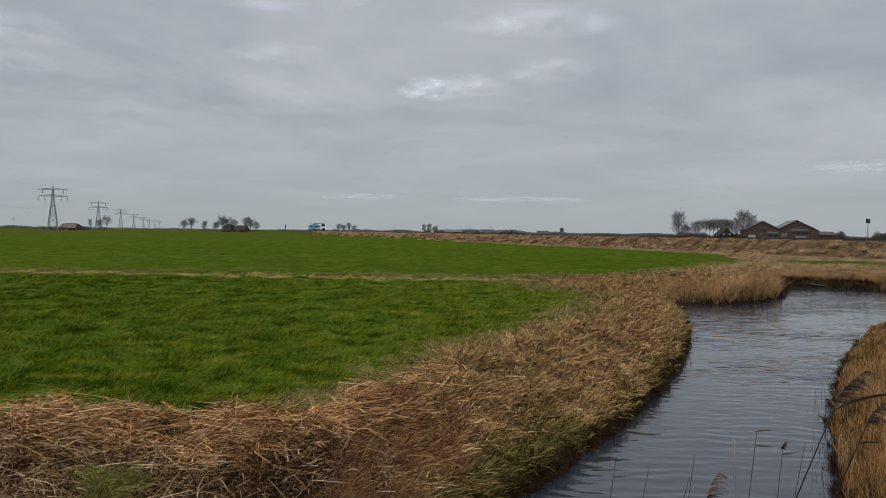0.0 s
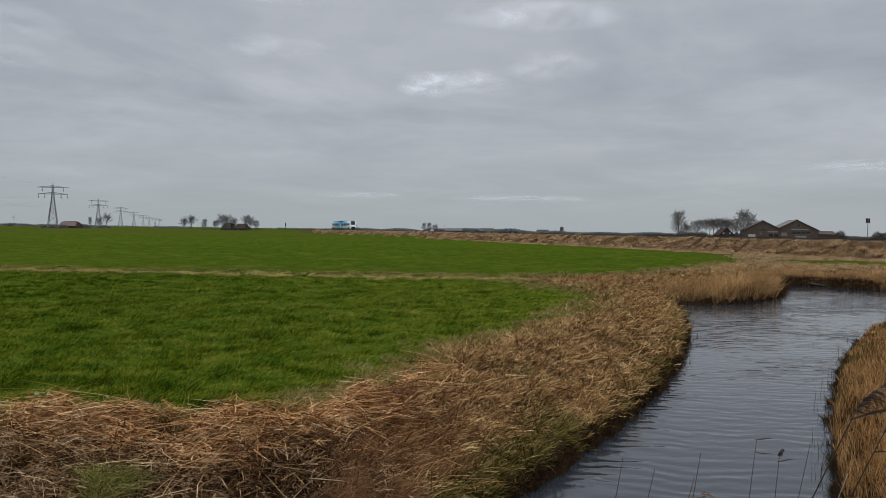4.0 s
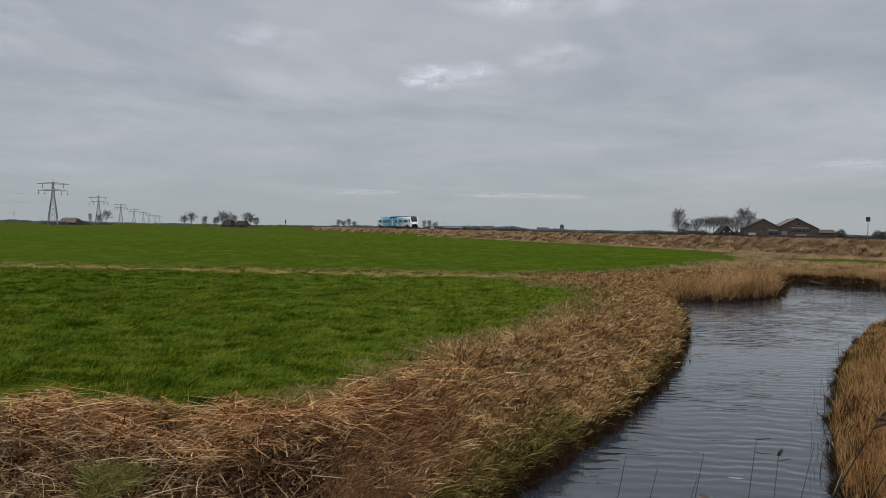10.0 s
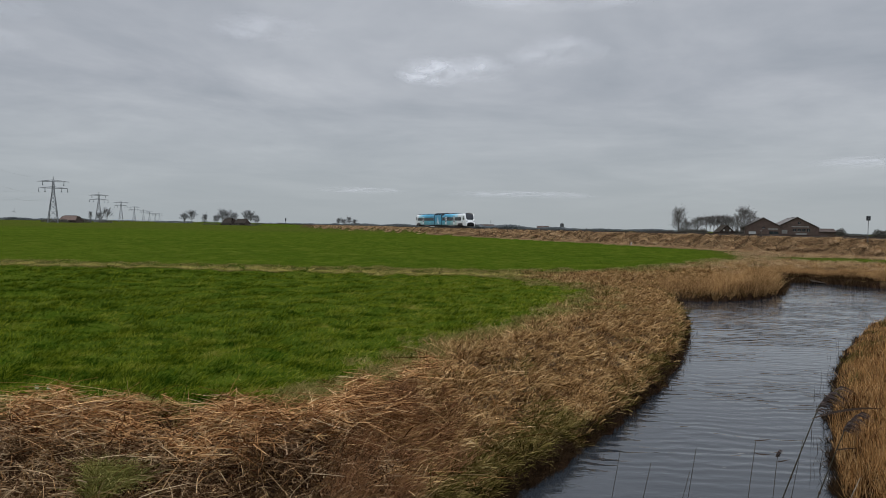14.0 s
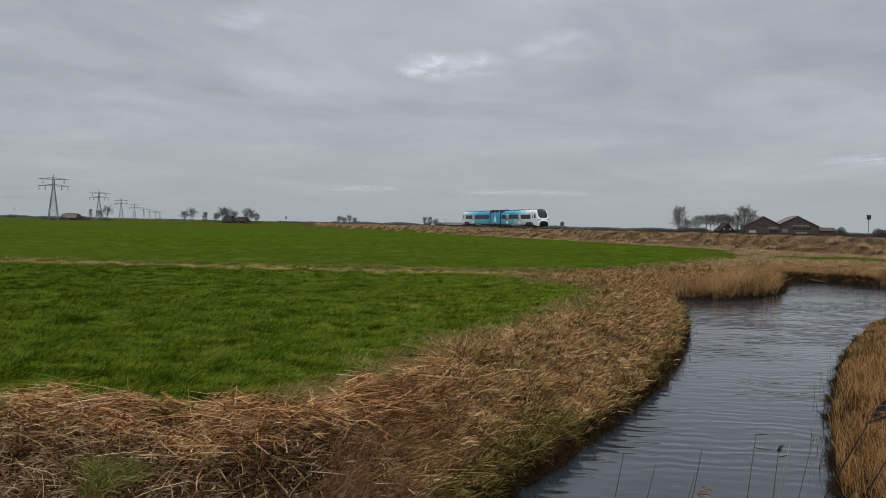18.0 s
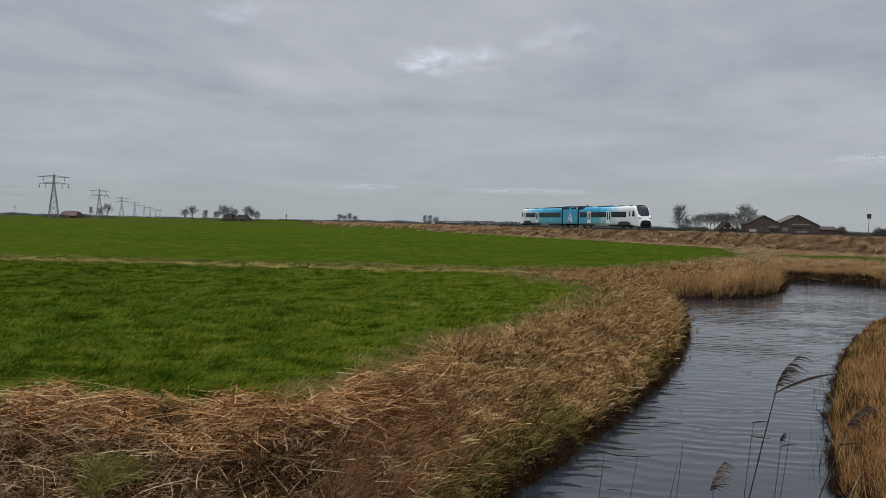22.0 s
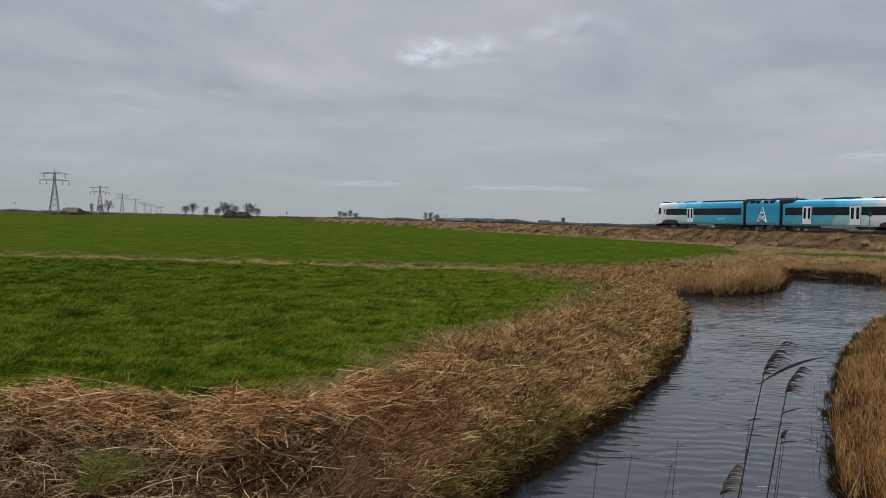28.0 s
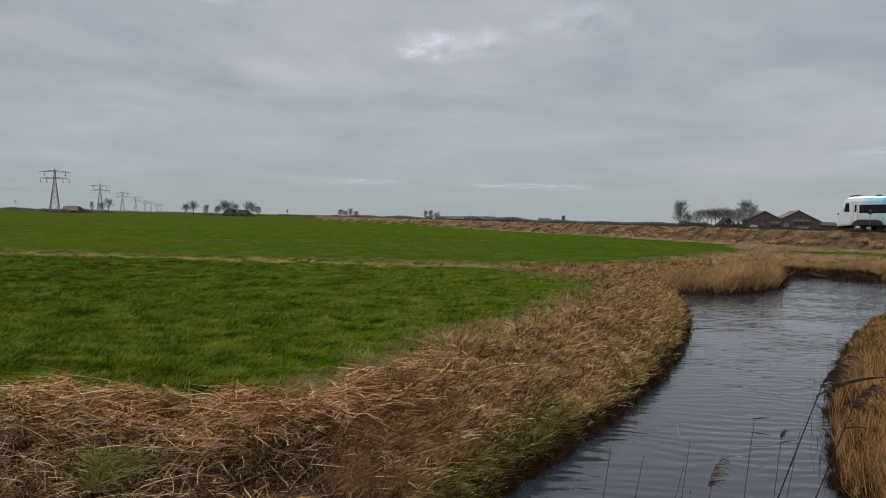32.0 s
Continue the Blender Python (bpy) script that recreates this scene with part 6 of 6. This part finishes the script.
def grow_overhang():
    """Sedge and dead grass that hangs over the steep face of the banks."""
    x, y, z, dry, d = scatter(620000, 7.6, 46, -0.06, 0.50)
    keep = (d > 0.0) & (d < 0.50) & ~right_bank(x, y)
    x, y, z, d = x[keep], y[keep], z[keep], d[keep]
    n = len(x)
    # dark blades gather towards the water's edge
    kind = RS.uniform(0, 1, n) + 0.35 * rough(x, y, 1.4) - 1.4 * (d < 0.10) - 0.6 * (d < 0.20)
    for sel, mat, nm, lb in ((kind < 0.0, M_DARKREED, "dark_overhang", "dark dead grass on the steep bank face"), ((kind >= 0.0) & (kind < 0.62), M_MIXGRASS, "hanging_sedge", "olive sedge hanging over the ditch's edge"), (kind >= 0.62, M_DRYGRASS, "hanging_dry_grass", "brown dry grass hanging over the ditch's edge")):
        k = int(sel.sum())
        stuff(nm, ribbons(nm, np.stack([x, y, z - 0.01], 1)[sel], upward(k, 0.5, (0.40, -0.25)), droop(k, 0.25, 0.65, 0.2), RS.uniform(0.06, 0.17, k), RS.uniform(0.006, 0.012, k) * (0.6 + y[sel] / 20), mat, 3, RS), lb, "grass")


def grow_strip():
    n = 80000
    x = RS.uniform(-36, 6, n)
    y = 43.0 - 0.10 * x + 0.3 * np.sin(x * 0.35) + RS.normal(0, 0.62, n) * (1 + 0.4 * rough(x, x * 0, 3.0))
    thick = rough(x, y, 2.0) + 0.5 * rough(x, y, 0.8) + RS.normal(0, 0.5, n) > -0.2
    x, y = x[thick], y[thick]
    n = len(x)
    z = land(x, y)[0]
    stuff("dry_strip_grass", ribbons("strip", np.stack([x, y, z], 1), upward(n, 0.6, (0.2, 0)), droop(n, 0.3, 0.3, 0.25), RS.uniform(0.05, 0.15, n), RS.uniform(0.018, 0.040, n), M_STRIP, 2, RS),
          "strip of pale dry grass along an old ditch in the meadow", "grass")


def grow_embankment():
    n = 230000
    s = -300 + 440 * RS.uniform(0, 1, n) ** 0.6
    off = RS.uniform(1.5, 11.5, n)
    p = np.array([TRACK_X, TRACK_Y])[None] + TRACK_DIR[None] * s[:, None] + TRACK_SIDE[None] * off[:, None]
    x, y = p[:, 0], p[:, 1]
    z, dry, mud_shade = land(x, y)
    crest = slump(x, y)
    keep = (dry > RS.uniform(0.25, 0.75, n)) & (RS.uniform(0, 1, n) < 0.45 + 0.7 * crest)
    # dark grass that stands in for the shade under the overhanging ridges
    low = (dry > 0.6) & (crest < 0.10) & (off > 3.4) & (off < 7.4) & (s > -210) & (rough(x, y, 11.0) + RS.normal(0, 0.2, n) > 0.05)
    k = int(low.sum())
    stuff("rotten_hollow_grass", ribbons("hollows", np.stack([x, y, z], 1)[low], upward(k, 0.5, tuple(TRACK_SIDE * 0.5)), droop(k, 0.3, 0.4, 0.0), RS.uniform(0.25, 0.6, k), RS.uniform(0.03, 0.07, k), M_THATCHSHADE, 2, RS), "dark grass standing in for shade in the embankment hollows", "grass")
    keep &= ~low
    x, y, z, crest = x[keep], y[keep], z[keep], crest[keep]
    n = len(x)
    ln = RS.uniform(0.45, 0.95, n) * (0.6 + 0.6 * crest)
    ln *= 0.2 + 0.8 * smooth(2.2, 5.0, track_offset(x, y))
    fall = TRACK_SIDE * 0.9 + TRACK_DIR * 0.35
    stuff("embankment_grass", ribbons("embankment", np.stack([x, y, z - 0.03], 1), upward(n, 0.25, tuple(fall * 0.75)), np.stack([RS.normal(fall[0] * 0.4, 0.15, n), RS.normal(fall[1] * 0.4, 0.15, n), -np.abs(RS.normal(0.75, 0.2, n))], 1), ln,
          RS.uniform(0.014, 0.034, n) * (0.45 + y / 230), M_EMBANK, 3, RS), "long dry grass combed down the railway embankment", "grass")
    # reed and rough grass between the far shore and the railway
    x, y, z, dry, d = scatter(50000, 50, 98, 0.24, 0.60)
    keep = (dry > 0.4) & (track_offset(x, y) > 4) & (d > 2.0)
    x, y, z = x[keep], y[keep], z[keep]
    n = len(x)
    stuff("rough_grass", ribbons("rough", np.stack([x, y, z - 0.03], 1), upward(n, 0.35, (0.1, 0)), droop(n, 0.3, 0.4, 0.25), RS.uniform(0.12, 0.34, n) * (1 + 0.3 * rough(x, y, 3.0)), RS.uniform(0.02, 0.045, n), M_EMBANK, 2, RS),
          "rough brown grass between ditch and railway", "grass")


def tussocks():
    """Single tussocks on the embankment, each with its shade built of dark blades, and green tufts in the straw."""
    for i in range(44):
        s, off, sz = -60 + 4.1 * i + RS.uniform(-1.5, 1.5), RS.uniform(4.6, 7.2), RS.uniform(0.8, 1.4)
        p = on_track(s, off)
        z = float(land(np.array([p.x]), np.array([p.y]))[0][0])
        n = 260
        q = RS.uniform(0, 6.28, n)
        base = np.stack([np.cos(q) * RS.uniform(0, 0.3, n), np.sin(q) * RS.uniform(0, 0.3, n), np.zeros(n)], 1)
        ob = thing("tussock", "drooping brown grass tussock on the railway embankment", "grass tussock", pose(p.x, p.y, z + 0.1), "tussocks")
        part("foliage", ribbons("foliage", base, upward(n, 0.4, (-0.35, -0.5)), droop(n, 0.3, 0.7, -0.5), RS.uniform(0.6, 1.1, n) * sz, RS.uniform(0.03, 0.07, n), M_EMBANK, 3, RS), ob)
        # dark blades set below the tussock as its painted shade
        k = 45
        low = base[:k] * 1.9 + np.array([-0.6, -0.4, -0.28]) * sz * RS.uniform(0.5, 1.3, (k, 1))
        part("dark_thatch", ribbons("dark_thatch", low, upward(k, 0.7), droop(k, 0.3, 0.3, -0.1), RS.uniform(0.25, 0.5, k) * sz, RS.uniform(0.03, 0.07, k), M_THATCHSHADE, 2, RS), ob, "dark blades standing in for shade underneath")
    for x, y in ((-3.40, 8.6), (-3.25, 8.75), (-3.52, 8.7), (-3.44, 8.45)):
        z = float(land(np.array([x]), np.array([y]))[0][0])
        n = 500
        q = RS.uniform(0, 6.28, n)
        base = np.stack([np.cos(q) * RS.uniform(0, 0.16, n), np.sin(q) * RS.uniform(0, 0.16, n), np.zeros(n)], 1)
        ob = new("grass_tuft", ribbons("tuft", base, upward(n, 0.5), droop(n, 0.3, 0.35, 0.1), RS.uniform(0.2, 0.42, n), RS.uniform(0.006, 0.012, n), M_TUFT, 3, RS))
        ob.matrix_basis = pose(x, y, z + 0.03)
        tagged(ob, "fresh green grass tuft growing through dead reed", "grass tuft", "green tufts")
    for x, y, h in ((-5.36, 11.15, 0.10), (-5.22, 11.2, 0.07)):
        z = float(land(np.array([x]), np.array([y]))[0][0])
        ob = thing("seed_head", "small white fluffy seed head at the meadow's edge", "seed head", pose(x, y, z + 0.12))
        part("fluff", bush_mesh(int(h * 100), 0.04, 0.06, 60, 0.02, M_DIRTYWHITE), ob)
        part("stalk", beams("stalk", [((0, 0, -0.25), (0, 0, 0.02), 0.004, 0.003)], M_STEM), ob)


grow_meadow()
grow_mat()
grow_banks()
grow_edge()
grow_reed()
grow_far_shore()
grow_margin()
grow_overhang()
grow_strip()
grow_embankment()
tussocks()


# ================= reeds swaying before the camera =================
def reed_plume(seed, length, n=80, mat=None):
    """Feathery head, all hanging to the lee side (+x)."""
    rs = np.random.RandomState(seed)
    u = rs.uniform(0, 1, n)
    base = np.stack([0.30 * length * u ** 2, rs.normal(0, 0.004, n), length * 0.92 * u], 1)
    rise = np.stack([0.55 + 0.3 * rs.uniform(0, 1, n), rs.normal(0, 0.16, n), 0.75 - 0.25 * u], 1)
    rise /= np.linalg.norm(rise, axis=1)[:, None]
    sag = np.stack([rs.uniform(0.25, 0.5, n), rs.normal(0, 0.08, n), -rs.uniform(0.35, 0.75, n)], 1)
    return ribbons("plume", base, rise, sag, length * rs.uniform(0.28, 0.55, n) * (1.1 - 0.35 * u), rs.uniform(0.004, 0.0095, n), mat or M_PLUME, 4, rs, np.tile([0.0, 1.0, 0.05], (n, 1)) + rs.normal(0, 0.5, (n, 3)))


def leaf_mesh(length, width, up):
    n = 12
    verts, faces = [], []
    for i in range(n + 1):
        s = i / n
        w = width * (math.sin(math.pi * min(1, s * 0.8 + 0.18)) ** 0.8) * (1 - s ** 3)
        c = Vector((length * s * 0.94, 0.02 * math.sin(s * 5), up * length * (s - 0.35 * s * s)))
        tw = 0.5 + 1.6 * s
        side = Vector((0, math.cos(tw), math.sin(tw)))
        verts += [c - side * w / 2, c + side * w / 2]
    for i in range(n):
        faces.append((2 * i, 2 * i + 1, 2 * i + 3, 2 * i + 2))
    return mesh_of("leaf", verts, faces, M_LEAF, True)


def swaying_reed(label, joint, plume, leaf, seed, radius=0.0063, dx=0.02, pale=False, dry=False):
    """A reed that turns about its foot: stem, plume, leaf. joint: height of the leaf's base."""
    r = thing("reed", label, "reed", group="swaying reeds")
    top = joint + 0.09 + (plume * 0.15 if plume else 0.0)
    pts = [Vector((dx * (k / 12) ** 3 * 2, 0, -0.55 + (top + 0.55) * k / 12)) for k in range(13)]
    part("stem", tube("stem", pts, [radius * (1.15 - 0.6 * k / 12) for k in range(13)], M_PALESTRAW if dry else M_STEM, 6), r, "pale dry stem" if dry else "thin olive stem")
    for k in (0.35, 0.6, 0.8):
        z = joint * k
        part("node", tube("node", [Vector((dx * ((z + 0.55) / (top + 0.55)) ** 3 * 2, 0, z - 0.006)), Vector((dx * ((z + 0.55) / (top + 0.55)) ** 3 * 2, 0, z + 0.006))], [radius * 1.2] * 2, M_LEAF, 6), r)
    if plume:
        part("plume", reed_plume(seed, plume, 80, M_PALEPLUME if pale else M_PLUME), r, "pale feathery plume" if pale else "purple-brown feathery plume", pose(dx * 1.5, 0, joint + 0.07, 0, 4, 0))
    for z, ln, w, up in leaf:
        part("leaf", leaf_mesh(ln, w, up), r, "dry brown blade-like leaf", pose(dx * 1.2, 0, z))
    return r


REED_A = swaying_reed("tall reed with a purple-brown plume and one long leaf", 1.98, 0.27, [(2.0, 0.44, 0.024, 0.95)], 3)
REED_B = swaying_reed("tall reed with a drooping plume and a short leaf", 1.87, 0.20, [(1.80, 0.14, 0.012, 0.8)], 5)
REED_C = swaying_reed("short thin reed with a small ragged plume", 1.57, 0.055, [(1.6, 0.12, 0.009, 0.5)], 8, 0.0034)
REED_D = swaying_reed("broken thin reed with two narrow leaves", 1.65, 0.0, [(1.74, 0.13, 0.010, 0.35), (1.66, 0.15, 0.009, 0.05)], 9, 0.0034)
REED_E = swaying_reed("low reed with a pale bent plume", 1.25, 0.21, [(1.12, 0.14, 0.010, 0.6)], 10, 0.004, 0.05, True)
STRAW_REED = swaying_reed("pale bleached reed stem bent against the wind", 1.58, 0.0, [], 12, 0.0042, -0.09, dry=True)
STALKS = [swaying_reed("bare thin dry stalk in the water", h, 0.0, [], 20 + i, 0.003, 0.0) for i, h in enumerate((1.50, 1.42, 1.36, 1.45, 1.52))]
STALK_X = (0.80, 0.95, 1.16, 1.36, 2.0)


# ================= bright thin clouds =================
def build_cloud(x, y, z, w, ln, seed, dense):
    n = 24
    u, v = np.meshgrid(np.linspace(-1, 1, n), np.linspace(-1, 1, n))
    rim = np.clip(1 - np.hypot(u, v), 0, 1) ** 0.8 * 1.25 * dense
    verts = np.stack([u * w / 2, v * ln / 2, 6 * np.sin(u * 3 + seed) * np.cos(v * 2)], -1).reshape(-1, 3)
    i = np.arange(n * n).reshape(n, n)
    faces = np.stack([i[:-1, :-1], i[:-1, 1:], i[1:, 1:], i[1:, :-1]], -1).reshape(-1, 4)
    me = fast_mesh("cloud", verts, faces, M_CLOUD, True)
    me.attributes.new("rim", "FLOAT", "POINT").data.foreach_set("value", np.clip(rim, 0, dense).astype(np.float32).ravel())
    ob = new("cloud", me)
    ob.matrix_basis = pose(x, y, z)
    return tagged(ob, "thin bright break in the grey overcast", "cloud", "bright clouds", "structure")


CLOUDS = [(build_cloud(x, y, z, w, ln, i, dense), x, y, z, speed) for i, (x, y, z, w, ln, speed, dense) in enumerate((
    (-44, 2972, 500, 260, 560, 15.0, 1.0), (308, 2607, 500, 300, 480, 15.0, 0.42), (215, 2010, 500, 460, 330, 15.0, 0.6), (-1080, 2090, 500, 320, 560, 15.0, 0.4), (-1330, 2500, 500, 360, 540, 15.0, 0.3),
    (-480, 2390, 500, 300, 340, 15.0, 0.4), (-330, 1830, 500, 340, 260, 15.0, 0.5), (-420, 4450, 183, 480, 900, 2.0, 0.34), (400, 4450, 176, 820, 1000, 3.0, 0.42), (2000, 3900, 330, 700, 900, 9.0, 0.4),
    (90, 2900, 500, 260, 500, 15.0, 0.6)))]


# ================= what moves =================
# seconds, metres along the track, turn against its line in degrees
TRAIN_ROWS = [(0, -312.95, -0.9), (2, -270.41, -0.9), (4, -230.52, -0.9), (6, -193.30, -0.9), (8, -158.75, -0.9), (10, -126.80, -0.9), (12, -97.34, -0.9), (14, -70.22, -0.9), (16, -45.23, -0.9),
              (18, -22.13, -0.9), (20, -0.62, -0.9), (22, 19.66, -0.85), (24, 39.13, -0.65), (26, 58.43, -0.3), (28, 77.95, 0.0), (30, 97.95, 0.3), (32, 118.55, 0.4)]
# seconds, lean to the lee, lean away
SWAY = [(0, 21, 1), (0.2, 25, 17), (0.5, 24, 25), (0.7, 17, 21), (1, 20, 2), (1.2, 27, -2), (1.5, 23, 0), (1.7, 22, 16), (2, 21, 19), (2.2, 23, 21), (2.5, 22, 21), (2.7, 26, 10), (3, 30, -3), (3.5, 31, -4),
        (4.2, 25, 6), (4.8, 28, -2), (5.5, 22, 7), (6, 31, -4), (6.5, 28, -2), (7, 32, -5), (7.5, 30, -3), (8, 33, -1), (8.6, 29, -3), (9, 31, -4), (9.5, 29, -3), (10, 27, -2), (10.5, 20, 18), (11, 23, 36),
        (11.5, 26, 8), (12, 31, -4), (12.5, 29, -3), (13, 18, 18), (13.5, 29, -3), (14, 28, 19), (14.5, 24, 24), (15.2, 29, 0), (15.8, 25, 15), (16.5, 30, -4), (17, 26, -1), (17.5, 26, 15), (18, 26, -2),
        (18.5, 29, -3), (19, 25, 20), (19.5, 30, -3), (20, 30, 12), (20.5, 24, 11), (21, 31, -2), (21.5, 32, -2), (22, 18, 16), (22.5, 20, 18), (23, 31, -4), (23.5, 28, 14), (24, 29, 12), (24.5, 17, 3), (25, 16, 4),
        (25.5, 33, 1), (26.2, 25, 15), (26.8, 29, -3), (27.5, 24, 0), (28, 13, 11), (28.3, 24, 10), (28.6, 34, 2), (29, 12, 12), (29.3, 19, 2), (29.6, 24, -1), (30, 23, -1), (30.5, 20, 16), (31, 22, 1), (31.5, 25, -1), (32, 19, 2)]
STRAW_SWAY = [(0, 10, 3), (1, 30, 2), (2, 12, 9), (3, 34, 0), (5.5, 31, 0), (8, 36, 0), (10, 32, 0), (11, 36, 0), (12.4, 33, 0), (13, -10, 2), (13.5, 15, 3), (14, 36, 0), (15.6, 30, 2), (16.5, -13, 4), (17, -17, 4),
              (17.8, 12, 4), (18.5, 36, 0), (20, 32, 0), (22, 36, 0), (24.2, 36, 0), (25, -9, 3), (25.4, -16, 2), (26.4, 14, 4), (28, 36, 0), (29.3, 34, 0), (30, 16, 3), (31, 30, 3), (32, 0, 8)]
FOOT = (1.54, 4.83, -0.48)


def leaning(x, y, z, lean, away):
    """A reed's pose at its foot, leaning to the lee and away from the camera."""
    a, b = radians(lean), radians(away)
    up = Vector((math.sin(a) * math.cos(b), math.sin(b), math.cos(a) * math.cos(b)))
    right = Vector((1, 0, 0)) - up * up.x
    right.normalize()
    back = up.cross(right)
    m = Matrix((right, back, up)).transposed().to_4x4()
    return Matrix.Translation((x, y, z)) @ m


def motions():
    walk(TRAIN, [(t, pose(*on_track(s, 0, RAIL_Z), 0, 0, TRACK_YAW + turn)) for t, s, turn in TRAIN_ROWS])
    x, y, z = FOOT
    special = {11: 6, 13: 4, 22: 10, 28: -1, 29: -2, 30.5: -2}
    walk(REED_A, [(t, leaning(x, y, z, a - 0.7, b)) for t, a, b in SWAY])
    walk(REED_B, [(t, leaning(x + 0.20, y, z, a + special.get(t, 1) - 0.5, b + 1)) for t, a, b in SWAY])
    walk(REED_C, [(t, leaning(x + 0.32, y, z, 6 + 0.6 * (a - 13), 8 + 1.4 * max(0, a - 13))) for t, a, b in SWAY])
    walk(REED_D, [(t, leaning(x + 0.14, y, z, 4 + 0.75 * (a - 13), 5 + 1.5 * max(0, a - 13))) for t, a, b in SWAY])
    walk(REED_E, [(t, leaning(x - 0.06, y, z, 4 + 0.5 * (a - 13), 2 + 3.0 * max(0, a - 13))) for t, a, b in SWAY])
    walk(STRAW_REED, [(t, leaning(1.63, y + 0.07, z, a, b)) for t, a, b in STRAW_SWAY])
    for i, (stalk, sx) in enumerate(zip(STALKS, STALK_X)):
        walk(stalk, [(t, leaning(sx, y + 0.1 * i, z, 9 + 0.35 * (a - 22) + i % 3 * 3, 4 + 0.3 * b)) for t, a, b in SWAY])
    walk(WATER, [(0, pose(-5, 0, 0)), (16, pose(0, 0, 0)), (32, pose(5, 0, 0))])
    for cloud, cx, cy, cz, speed in CLOUDS:
        walk(cloud, [(0, pose(cx, cy, cz)), (16, pose(cx, cy - 16 * speed, cz)), (32, pose(cx, cy - 32 * speed, cz))])


motions()
